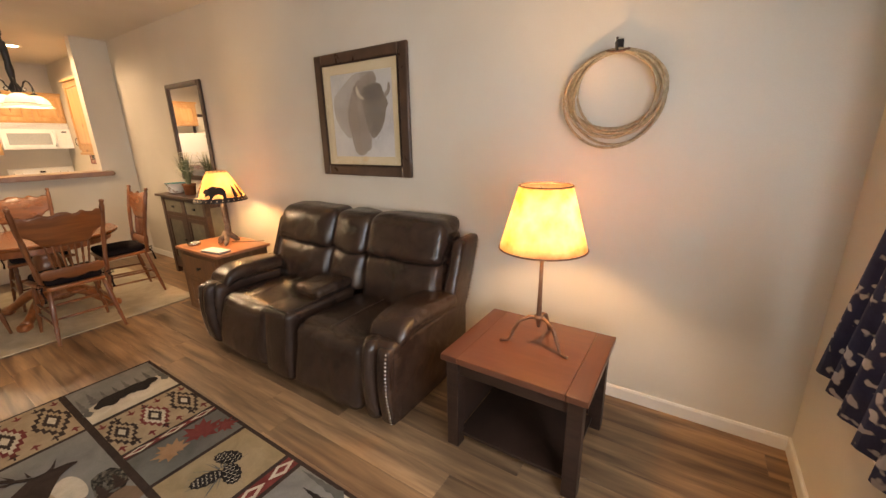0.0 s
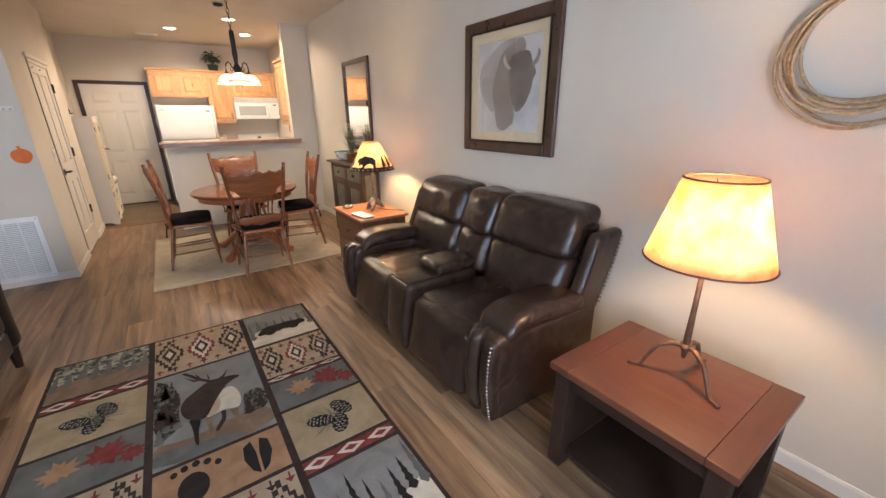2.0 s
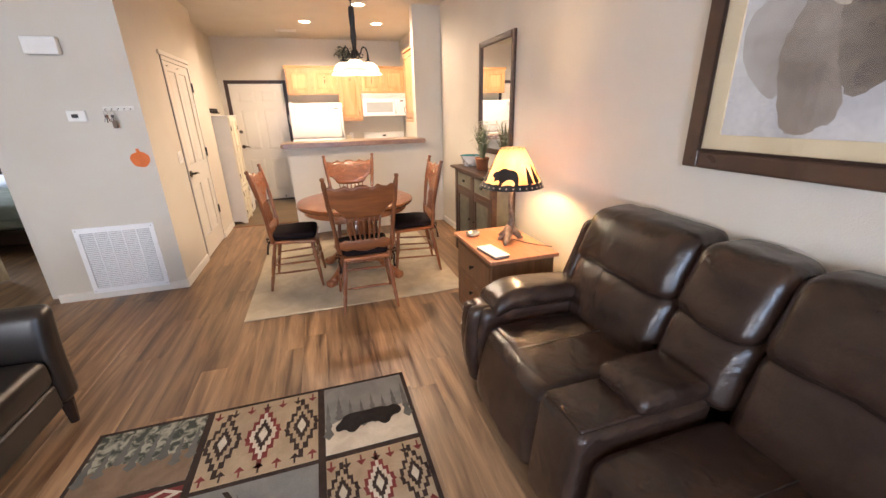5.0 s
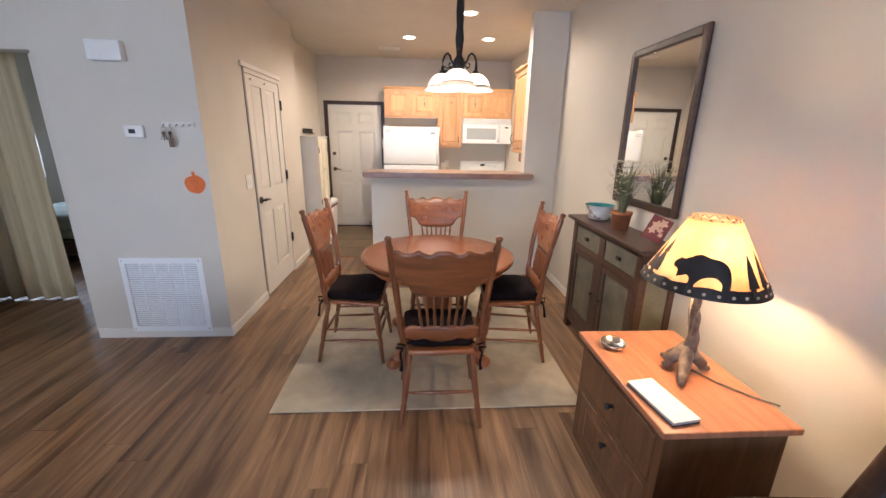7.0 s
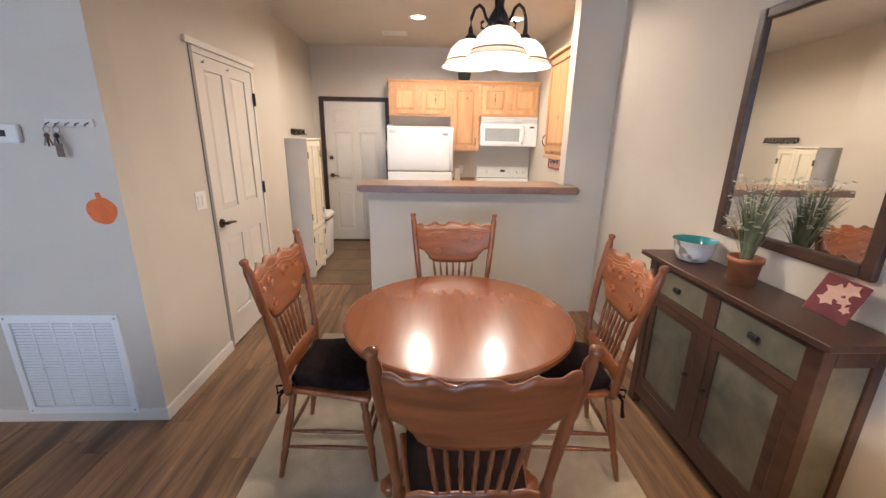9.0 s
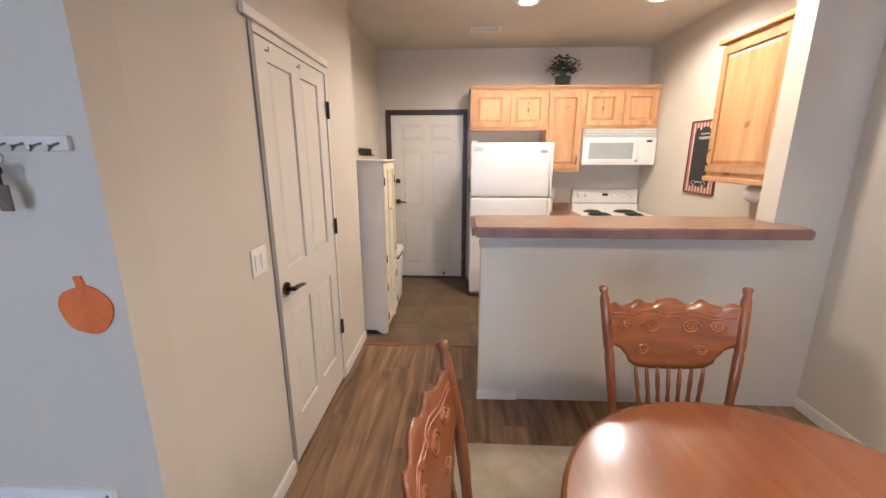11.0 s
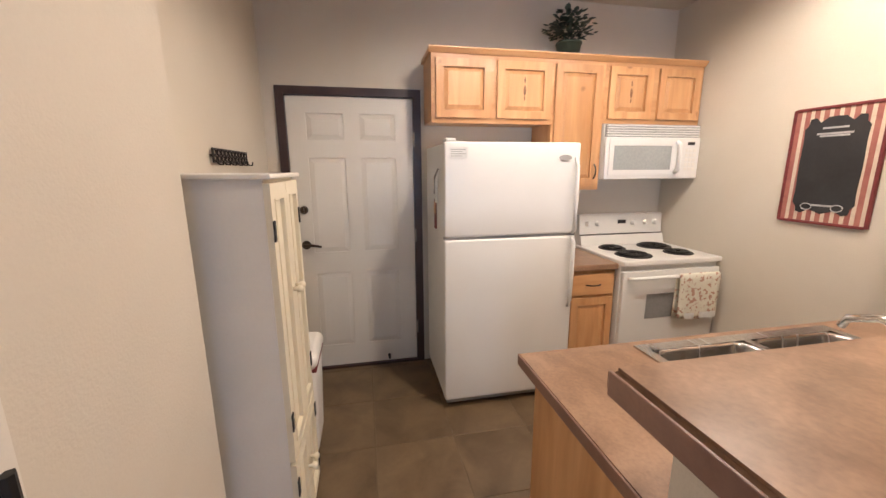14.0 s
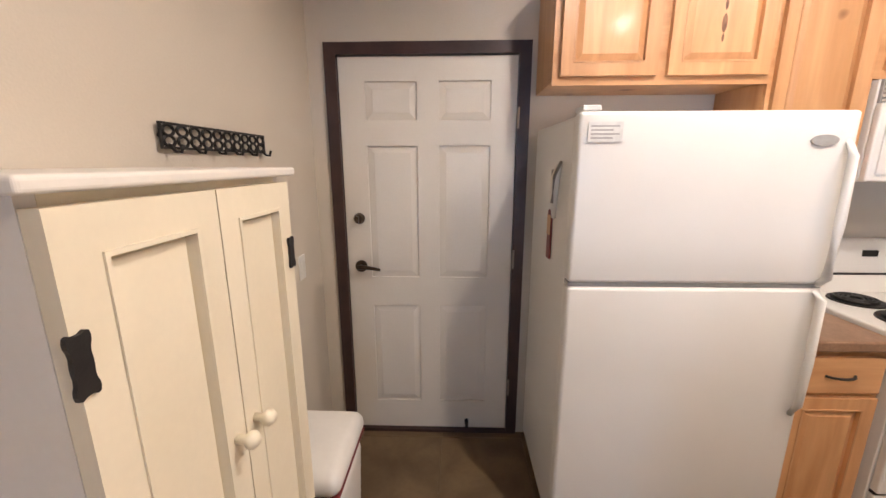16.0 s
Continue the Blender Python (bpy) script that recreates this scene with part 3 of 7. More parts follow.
def bolt(parent, place, out):
    p, o = Vector(place), Vector(out)
    tube(bm := bm_new(), [p, p + o * .010, p + o * .026], [.030, .029, .022], 20)
    db = part("deadbolt", bm, M_BRONZE, parent)
    bm = bm_new()
    rbox(bm, p.x + .026 * o.x - .004, p.x + .05 * o.x + .004, p.y + .026 * o.y - .005, p.y + .05 * o.y + .005, p.z - .018, p.z + .018, .003)
    part("thumb_turn", bm, M_BRONZE, db)


# closet door in the passage wall
cd = tagged(new("door_1"), "closed white four-panel door with a bronze lever", "door", kind="structure")
panel_door(cd, -6.57, -5.755, .012, 2.045, -.042, -.002, along_x(YC), M_DOOR, 1, [(.235, .82), (1.04, 1.96)])
lever(cd, (-5.825, YC - .002, .95), (-1, 0, 0), (0, 1, 0))
for z in (.41, 1.12, 1.84):
    bm = bm_new()
    tube(bm, [(-6.576, YC + .012, z - .05), (-6.576, YC + .012, z + .05)], .010, 8)
    hinge = part("hinge", bm, M_BLACK, cd, "dark bronze hinge")
    part("leaf_plate", box(bm_new(), -6.594, -6.560, YC + .0065, YC + .009, z - .045, z + .045), M_BLACK, hinge)
part("latch_plate", box(bm_new(), -5.760, -5.7555, YC - .045, YC - .014, .90, .98), M_NICKEL, cd)
bm = bm_new()
slab_with_holes(bm, -6.602, -5.7525, 0, 2.085, [(-6.5735, -5.7, -1, 2.0485)], -.04, .006, along_x(YC))
tagged(part("door_casing", bm, M_DOOR), "narrow painted steel door casing", "trim", kind="structure")
# this strip's grey paints in the shade gap along the rounded jamb
tagged(part("door_jamb_trim", box(bm_new(), -5.752, -5.722, YC - .04, YC + .008, 0, 2.085), M_JAMBSHADE), "narrow door jamb with its shade painted in grey", "trim", kind="structure")
tagged(part("door_header_trim", rbox(bm_new(), -6.61, -5.672, YC + .001, YC + .022, 2.0855, 2.125, .004), M_TRIM), "pale header trim above a door", "trim", kind="structure")
for x in (-6.18, -5.86):
    bm = bm_new()
    box(bm, x - .012, x + .012, YC - .011, YC - .004, 2.0, 2.044)
    tube(bm, [(x, YC - .004, 2.005), (x, YC + .012, 2.0), (x, YC + .012, 2.014)], .004, 6)
    tagged(part("over_door_hook", bm, M_NICKEL), "small metal hook over the top of a white door", "hook", "over-door hooks")

# entry door
ed = tagged(new("door_2"), "closed white six-panel entry door in a dark frame", "door", kind="structure")
panel_door(ed, -.285, .585, .022, 2.045, -.045, -.006, along_y(XE), M_DOOR, 1)
lever(ed, (XE - .006, -.215, 1.005), (0, 1, 0), (1, 0, 0))
bolt(ed, (XE - .006, -.215, 1.262), (1, 0, 0))
for z in (.3, 1.05, 1.76):
    tube(bm := bm_new(), [(XE + .012, .592, z - .05), (XE + .012, .592, z + .05)], .007, 8)
    part("hinge", bm, M_NICKEL, ed)
tube(bm := bm_new(), [(XE - .005, .36, .07), (XE + .05, .36, .065)], [.012, .009], 10)
part("door_stop", bm, M_BLACK, ed, "small black door stop")
bm = bm_new()
slab_with_holes(bm, -.345, .645, 0, 2.105, [(-.288, .588, .018, 2.05)], -.05, .016, along_y(XE))
tagged(part("door_frame", bm, M_DARKFRAME), "dark brown painted door frame", "trim", kind="structure")

# ---- dining bar and kitchen counters ----


def outline_slab(poly, z0, z1, edge):
    bm = bm_new()
    prism(bm, poly, z0, z1, lambda a, b, d: (a, b, d))
    bmesh.ops.bevel(bm, geom=[e for e in bm.edges if abs(e.verts[0].co.z - e.verts[1].co.z) < 1e-5], offset=edge, segments=3, affect='EDGES')
    return bm


bar = thing("bar_counter", pose(0, 0, 0), "raised brown stone-look laminate bar top on a half wall", "counter")
part("worktop", outline_slab([(-6.165, .66), (-6.18, .645), (-6.63, .645), (-6.63, 2.368), (-6.378, 2.368), (-6.378, 2.44), (-6.19, 2.44), (-6.165, 2.42)], 1.134, 1.192, .012), M_LAMINATE, bar)

part("nosing", rbox(bm_new(), -6.1652, -6.158, .665, 2.41, 1.138, 1.188, .003), M_LAMEDGE, bar)
part("end_nosing", rbox(bm_new(), -6.62, -6.19, .638, .6448, 1.138, 1.188, .003), M_LAMEDGE, bar)
sinkc = thing("sink_counter", pose(0, 0, 0), "brown laminate kitchen counter with a cut-out for the sink", "counter")
bm = bm_new()
slab_with_holes(bm, -7.24, -6.522, .735, 2.728, [(-7.17, -6.68, 1.19, 2.03)], .862, .90, lambda a, b, d: (a, b, d))
part("worktop", bm, M_LAMINATE, sinkc)
part("front_edge", rbox(bm_new(), -7.246, -7.2405, .73, 2.728, .860, .898, .002), M_LAMEDGE, sinkc)
part("end_edge", rbox(bm_new(), -7.24, -6.522, .728, .7345, .860, .898, .002), M_LAMEDGE, sinkc)

base = thing("sink_base_cabinet", pose(0, 0, 0), "knotty pine base cabinet under the sink counter", "cabinet")
bm = bm_new()
box(bm, -7.14, -6.525, .752, .770, .0, .860)
part("end_panel", bm, M_PINE, base)
part("carcass", box(bm_new(), -7.12, -6.53, .771, 1.15, .10, .858), M_PINE, base)
part("toe_kick", box(bm_new(), -7.06, -6.53, .772, 2.72, .0, .099), M_ESPRESSO, base)
part("face_board", box(bm_new(), -7.14, -7.122, .772, 2.72, .10, .70), M_PINE, base)

sink = thing("kitchen_sink", pose(0, 0, 0), "stainless steel double-bowl drop-in sink", "sink")
bm = bm_new()
slab_with_holes(bm, -7.20, -6.65, 1.165, 2.055, [(-7.15, -6.76, 1.20, 1.595), (-7.15, -6.76, 1.625, 2.02)], .901, .908, lambda a, b, d: (a, b, d))
part("rim", bm, M_STEEL, sink)
for y0 in (1.20, 1.625):
    bm = bm_new()
    x0, x1, y1 = -7.15, -6.76, y0 + .395
    rings = []
    for z, ins, rr in ((.907, .0, .055), (.895, .006, .06), (.80, .016, .07), (.745, .03, .085), (.735, .07, .06)):
        ring = []
        for cx, cy, a in ((x1 - ins - rr, y1 - ins - rr, 0), (x0 + ins + rr, y1 - ins - rr, 90), (x0 + ins + rr, y0 + ins + rr, 180), (x1 - ins - rr, y0 + ins + rr, 270)):
            for s in range(6):
                t = radians(a + 18 * s)
                ring.append(bm.verts.new((cx + rr * math.cos(t), cy + rr * math.sin(t), z)))
        rings.append(ring)
    for a, b in zip(rings, rings[1:]):
        for i in range(len(a)):
            bm.faces.new((a[i], a[(i + 1) % len(a)], b[(i + 1) % len(a)], b[i]))
    bm.faces.new(rings[-1])
    thicken(bm, .0015)
    bowl = part("bowl", bm, M_STEEL, sink, smooth=True)
    part("drain", lathe(bm_new(), [(.045, .7375), (.045, .741), (.034, .741), (.03, .739)], 18, (-6.955, y0 + .197)), M_CHROME, bowl)
faucet = thing("faucet", pose(-6.705, 1.61, .9085), "chrome kitchen faucet with two handles", "faucet")
part("base", rbox(bm_new(), -.028, .028, -.125, .125, 0, .022, .010, 2), M_CHROME, faucet)
tube(bm := bm_new(), [(0, 0, .02), (0, 0, .16), (-.03, 0, .215), (-.09, 0, .225), (-.16, 0, .20), (-.175, 0, .17)], [.018, .015, .013, .012, .012, .012], 12)
part("spout", bm, M_CHROME, faucet, smooth=True)
for s in (-.1, .1):
    lathe(bm := bm_new(), [(.022, .02), (.022, .05), (.03, .062), (.028, .08), (.01, .086)], 16, (0, s))
    part("handle", bm, M_CHROME, faucet, smooth=True)


def bow_pull(parent, p, q, out, material=M_BLACK):
    """Bent wire pull from p to q, standing off along out."""
    p, q, o = Vector(p), Vector(q), Vector(out)
    pts = [p] + [p.lerp(q, s) + o * .026 * math.sin(math.pi * s) ** .6 for s in (.12, .3, .5, .7, .88)] + [q]
    tube(bm := bm_new(), pts, .005, 8)
    part("handle", bm, material, parent, "dark bronze bow handle", smooth=True)


def cab_door(parent, a0, a1, b0, b1, frame_of, out, material=M_PINE, flat=False):
    """Framed door with a raised panel; out is +1 or -1 along the frame's depth."""
    s = .054
    d = part("door", slab_with_holes(bm_new(), a0, a1, b0, b1, [(a0 + s, a1 - s, b0 + s, b1 - s)], min(0, out * .02), max(0, out * .02), frame_of), material, parent)
    frustum(bm := bm_new(), a0 + s, a1 - s, b0 + s, b1 - s, *((.006, out * .003, out * .009) if flat else (.026, out * .006, out * .018)), frame_of)
    part("panel", bm, material, d)
    bm = bm_new()
    e = .006
    slab_with_holes(bm, a0 + s - e, a1 - s + e, b0 + s - e, b1 - s + e, [(a0 + s, a1 - s, b0 + s, b1 - s)], min(out * .0201, out * .023), max(out * .0201, out * .023), frame_of)
    part("moulding", bm, material, d)
    return d


XU = -8.665   # faces of the upper cabinets


def upper(name_label, y0, y1, z0, z1, doors):
    c = thing("upper_cabinet", pose(0, 0, 0), name_label, "cabinet", "upper kitchen cabinets")
    part("carcass", rbox(bm_new(), XE + .002, XU - .002, y0, y1, z0, z1, .003), M_PINE, c)
    part("face_frame", slab_with_holes(bm_new(), y0, y1, z0 - .012, z1, [(a + .012, b - .012, z0 + .03, z1 - .03) for a, b in doors], 0, .016, along_y(XU - .001)), M_PINEH, c)
    for i, (a, b) in enumerate(doors):
        d = cab_door(c, a, b, z0 + .02, z1 - .03, along_y(XU + .0155), 1)
        if z1 - z0 < .6 and i == (y0 < 1):
            for kz, kl in ((.06, .020), (-.005, .034), (-.055, .016)):
                cy, cz = (a + b) / 2, (z0 + z1) / 2 + kz
                knot = [(cy + .30 * kl * math.cos(t * math.pi / 5), cz + kl * math.sin(t * math.pi / 5)) for t in range(10)]
                part("knot", prism(bm_new(), knot, .0181, .0186, along_y(XU + .0155)), M_KNOT, d, "dark knot in the pine")
    return c, d


upper("double-door knotty pine wall cabinet above the fridge", .672, 1.518, 1.86, 2.275, [(.70, 1.075), (1.115, 1.50)])
tall, d3 = upper("tall knotty pine wall cabinet beside the microwave", 1.5185, 1.915, 1.405, 2.275, [(1.535, 1.885)])
bow_pull(d3, (XU + .037, 1.862, 1.475), (XU + .037, 1.862, 1.575), (1, 0, 0))
upper("double-door knotty pine wall cabinet above the microwave", 1.9155, 2.722, 1.875, 2.275, [(1.945, 2.29), (2.345, 2.69)])
crown = thing("cabinet_crown_moulding", pose(0, 0, 0), "pine crown moulding along the tops of the wall cabinets", "moulding")
bm = bm_new()
prism(bm, [(0, 0), (.026, .0), (.050, .028), (.050, .036), (0, .036)], .655, 2.727, lambda d, z, a: (XU - .006 + d, a, 2.2755 + z))
part("front_strip", bm, M_PINEH, crown)
part("top_board", box(bm_new(), XE + .002, XU - .006, .655, 2.727, 2.2755, 2.30), M_PINEH, crown)

side = thing("upper_cabinet", pose(0, 0, 0), "knotty pine wall cabinet beside the bar with a dark bow handle", "cabinet", "upper kitchen cabinets")
part("carcass", rbox(bm_new(), -7.16, -6.522, 2.44, 2.727, 1.42, 2.32, .003), M_PINE, side)
part("face_frame", slab_with_holes(bm_new(), -7.16, -6.522, 1.405, 2.32, [(-7.12, -6.56, 1.47, 2.27)], -.018, 0, along_x(2.439)), M_PINE, side)
d = cab_door(side, -7.145, -6.54, 1.455, 2.30, along_x(2.4205), -1)
bow_pull(d, (-7.115, 2.397, 1.50), (-7.115, 2.397, 1.61), (0, -1, 0))
part("bottom_rail", rbox(bm_new(), -7.18, -6.522, 2.405, 2.46, 1.385, 1.42, .008, 2), M_PINEH, side)
part("crown", rbox(bm_new(), -7.19, -6.522, 2.385, 2.725, 2.321, 2.352, .008, 2), M_PINEH, side)
tube(bm := bm_new(), [(-6.80, 2.52, 1.32), (-6.60, 2.52, 1.32)], .055, 18)
roll = tagged(part("paper_towel_roll", bm, M_PAPER), "white paper towel roll under the wall cabinet", "paper towel")
hold = thing("paper_towel_holder", pose(0, 0, 0), "wire paper towel holder fixed under the cabinet", "holder")
for x in (-6.81, -6.59):
    part("bracket", rbox(bm_new(), x - .004, x + .004, 2.50, 2.54, 1.30, 1.3845, .002), M_WHITE, hold)
tube(bm := bm_new(), [(-6.812, 2.52, 1.32), (-6.588, 2.52, 1.32)], .008, 8)
part("rod", bm, M_WHITE, hold)

# base cabinet between fridge and stove
bc = thing("base_cabinet", pose(0, 0, 0), "narrow pine base cabinet with a drawer beside the stove", "cabinet")
part("carcass", rbox(bm_new(), XE + .005, -8.36, 1.56, 1.915, .10, .862, .003), M_PINE, bc)
part("toe_kick", box(bm_new(), XE + .005, -8.42, 1.56, 1.915, 0, .099), M_ESPRESSO, bc)
dr = part("drawer_front", rbox(bm_new(), -8.3595, -8.34, 1.58, 1.90, .685, .835, .006, 2), M_PINEH, bc)
bow_pull(dr, (-8.34, 1.685, .76), (-8.34, 1.795, .76), (1, 0, 0))
cab_door(bc, 1.58, 1.90, .13, .665, along_y(-8.3595), 1)
ct = thing("small_counter", pose(0, 0, 0), "brown laminate counter between fridge and stove", "counter")
part("worktop", rbox(bm_new(), XE + .004, -8.325, 1.553, 1.917, .8635, .905, .008, 2), M_LAMINATE, ct)
part("backsplash", rbox(bm_new(), XE + .004, XE + .022, 1.553, 1.917, .906, 1.005, .004), M_LAMINATE, ct)

# ---- fridge ----
fr = thing("refrigerator", pose(-8.26, .675, 0), "white top-freezer refrigerator with moulded side handles", "refrigerator")
W = .858
part("body", rbox(bm_new(), -.66, -.062, .004, W - .004, .06, 1.695, .008, 2), M_APPLIANCE, fr)
part("base_grille", rbox(bm_new(), -.60, -.05, .02, W - .02, .012, .058, .004), M_APPGREY, fr)
for nm, z0, z1 in (("freezer_door", 1.143, 1.703), ("fridge_door", .062, 1.127)):
    bm = bm_new()
    rbox(bm, -.058, 0, 0, W, z0, z1, .014, 3, 4, (.004, 0, 0))
    dd = part(nm, bm, M_APPLIANCE, fr, smooth=True)
    part("gasket", box(bm_new(), -.0615, -.0582, .012, W - .012, z0 + .01, z1 - .01), M_APPGREY, dd)
    if z0 > 1:
        pts = [(.002, W - .03, z0 + .004), (.030, W - .032, z0 + .03), (.036, W - .034, z0 + .2), (.032, W - .034, z1 - .14), (.004, W - .03, z1 - .09)]
    else:
        pts = [(.002, W - .03, z1 - .004), (.030, W - .032, z1 - .03), (.036, W - .034, z1 - .25), (.032, W - .034, z1 - .42), (.004, W - .03, z1 - .47)]
    tube(bm := bm_new(), pts, [.011, .014, .014, .013, .010], 10)
    part("handle", bm, M_APPLIANCE, dd, smooth=True)
part("split_strip", box(bm_new(), -.056, -.012, .004, W - .004, 1.1275, 1.1425), M_APPGREY, fr)
bm = bm_new()
prism(bm, [(W - .105 + .042 * math.cos(a / 10 * math.pi), 1.612 + .017 * math.sin(a / 10 * math.pi)) for a in range(20)], .0055, .008, along_y(0))
part("badge", bm, M_APPGREY, fr, "oval silver badge")
part("hinge_cap", rbox(bm_new(), -.09, -.008, .01, .07, 1.7035, 1.722, .006, 2), M_APPLIANCE, fr)
part("sticker", box(bm_new(), .0045, .006, .028, .135, 1.61, 1.67), M_PAPER, fr, "small printed paper sticker")
for i in range(4):
    part("print_line", box(bm_new(), .0061, .0068, .036, .125 - .02 * (i % 2), 1.655 - .012 * i, 1.659 - .012 * i), M_APPGREY, fr)
for y in (.05, W - .08):
    tube(bm := bm_new(), [(-.12, y, 0), (-.12, y, .06)], .018, 10)
    part("foot", bm, M_BLACK, fr)
# odds and ends held on the fridge's side
def magnet_thing(name, label, category, build):
    t = thing(name, pose(-8.26, .675, 0), label, category)
    build(t)
    return t


def _clip(t):
    slab_with_holes(bm := bm_new(), -.30, -.235, 1.42, 1.52, [(-.293, -.242, 1.427, 1.513)], -.005, 0.003, along_x(0))
    part("frame", bm, M_APPGREY, t)


def _opener(t):
    tube(bm := bm_new(), [(-.17, -.008, 1.54), (-.175, -.02, 1.49), (-.19, -.018, 1.42), (-.205, -.01, 1.34)], [.010, .017, .015, .008], 10)
    part("body", bm, M_WHITE, t, smooth=True)
    tube(bm := bm_new(), [(-.16, -.006, 1.55), (-.15, -.03, 1.5), (-.165, -.03, 1.4)], .006, 8)
    part("arm", bm, M_NICKEL, t, smooth=True)


def _tag(t):
    rbox(bm := bm_new(), -.315, -.262, -.006, .003, 1.16, 1.36, .004)
    tag = part("card", bm, M_CRIMSON, t, "red and yellow card")
    part("yellow_band", box(bm_new(), -.314, -.263, -.0075, -.0062, 1.26, 1.34), M_PINEH, tag)


magnet_thing("magnet_frame", "small grey wire frame on the fridge's side", "magnet", _clip)
magnet_thing("magnetic_opener", "white opener with a metal arm on the fridge's side", "opener", _opener)
magnet_thing("hanging_card", "red and yellow card hanging on the fridge's side", "card", _tag)
# ---- microwave ----
mw = thing("microwave", pose(-8.60, 1.925, 1.468), "white over-range microwave with a grey window", "microwave")
part("body", rbox(bm_new(), -.365, -.03, 0, .795, 0, .392, .006, 2), M_APPLIANCE, mw)
part("front", rbox(bm_new(), -.029, 0, 0, .795, .0, .300, .008, 2), M_APPLIANCE, mw)
part("vent_back", box(bm_new(), -.029, -.018, .006, .789, .302, .390), M_APPGREY, mw)
for i in range(5):
    part("vent_slat", rbox(bm_new(), -.0175, -.002, .01, .785, .306 + .017 * i, .3165 + .017 * i, .003), M_APPLIANCE, mw)
part("window_frame", slab_with_holes(bm_new(), .03, .605, .030, .278, [(.066, .548, .066, .240)], .0005, .008, along_y(0)), M_APPLIANCE, mw)
part("window", box(bm_new(), .0005, .003, .067, .547, .067, .239), M_MWGLASS, mw, "grey microwave window")
tube(bm := bm_new(), [(.006, .585, .045), (.030, .592, .065), (.034, .592, .16), (.030, .592, .25), (.006, .585, .268)], .018, 12)
part("handle", bm, M_APPLIANCE, mw, smooth=True)
part("display", box(bm_new(), .0005, .003, .685, .745, .246, .268), M_BLACK, mw, "dark clock display")
for r in range(5):
    for c in range(3):
        part("button", rbox(bm_new(), .0005, .0025, .672 + .033 * c, .696 + .033 * c, .06 + .034 * r, .082 + .034 * r, .002), M_WHITE, mw)
# ---- stove ----
sv = thing("stove", pose(-8.29, 1.925, 0), "white electric range with four black coil burners", "stove")
SW = .79
part("body", rbox(bm_new(), -.63, -.03, 0, SW, .05, .885, .004), M_APPLIANCE, sv)
part("cooktop", rbox(bm_new(), -.63, .01, -.004, SW + .002, .886, .925, .010, 2), M_APPLIANCE, sv)
bm = bm_new()
prism(bm, [(-.655, .926), (-.545, .926), (-.57, 1.005), (-.59, 1.01), (-.60, 1.165), (-.612, 1.175), (-.655, 1.175)], .01, SW - .01, lambda a, b, d: (a, d, b))
bg = part("backguard", bm, M_APPLIANCE, sv)
part("dark_seam", box(bm_new(), -.5895, -.572, .012, SW - .012, 1.006, 1.013), M_BLACK, bg)
part("display", rbox(bm_new(), -.6, -.588, .36, .43, 1.095, 1.125, .002), M_BLACK, bg, "small dark display")
for y in (.08, .17, SW - .17, SW - .08, .50):
    tube(bm := bm_new(), [(-.597, y, 1.10), (-.565, y, 1.105)], [.022, .017], 14)
    part("knob", bm, M_APPLIANCE, bg)
part("oven_door", rbox(bm_new(), -.029, .004, .005, SW - .005, .285, .850, .008, 2), M_APPLIANCE, sv)
part("door_glass", box(bm_new(), .0045, .007, .20, .58, .50, .68), M_OVENGLASS, sv, "grey oven window")
tube(bm := bm_new(), [(.006, .05, .80), (.05, .06, .81), (.052, .4, .812), (.05, SW - .06, .81), (.006, SW - .05, .80)], .013, 10)
part("handle", bm, M_APPLIANCE, sv, smooth=True)
part("drawer", rbox(bm_new(), -.029, .002, .005, SW - .005, .055, .272, .008, 2), M_APPLIANCE, sv)
part("drawer_grip", rbox(bm_new(), .0025, .012, .08, SW - .08, .215, .240, .006, 2), M_APPLIANCE, sv)
part("gap_seam", box(bm_new(), -.028, -.006, .008, SW - .008, .273, .2845), M_BLACK, sv)
part("plinth", box(bm_new(), -.60, -.06, .02, SW - .02, 0, .0495), M_BLACK, sv)
for cx, cy, r in ((-.17, .20, .105), (-.42, .20, .080), (-.42, .58, .105), (-.17, .58, .080)):
    bowl = part("drip_bowl", lathe(bm_new(), [(r + .022, .9255), (r + .020, .932), (r + .008, .930), (.02, .9275)], 28, (cx, cy)), M_BLACK, sv, "dark drip bowl")
    pts = []
    for i in range(90):
        a = i / 90 * 2 * math.pi * 4
        q = .02 + (r - .016) * i / 89
        pts.append((cx + q * math.cos(a), cy + q * math.sin(a), .938))
    part("coil", tube(bm_new(), pts, .0062, 6), M_COIL, bowl, "black burner coil", smooth=True)
# towel over the oven handle
tw = thing("tea_towel", pose(-8.29, 1.925, 0), "cream floral tea towel hung over the oven handle", "towel")
bm = bm_new()
cols, prof = 15, [(.028, .50), (.030, .60), (.034, .70), (.037, .78), (.043, .818), (.053, .828), (.066, .818), (.070, .78), (.070, .70), (.071, .62), (.072, .60), (.074, .54), (.074, .515)]
grid = []
for i in range(cols):
    s = i / (cols - 1)
    row = []
    for x, z in prof:
        w = .006 * math.sin(s * 17) * max(0, (.82 - z) / .35)
        sag = .02 * math.sin(s * 3.1) if z < .52 else 0
        row.append(bm.verts.new((x + w, .40 + .33 * s + .012 * (z - .8) * (s - .5), z - sag)))
    grid.append(row)
for i in range(cols - 1):
    for j in range(len(prof) - 1):
        bm.faces.new((grid[i][j], grid[i + 1][j], grid[i + 1][j + 1], grid[i][j + 1]))
thicken(bm, .003)
cloth = part("cloth", bm, M_TOWEL, tw, smooth=True)
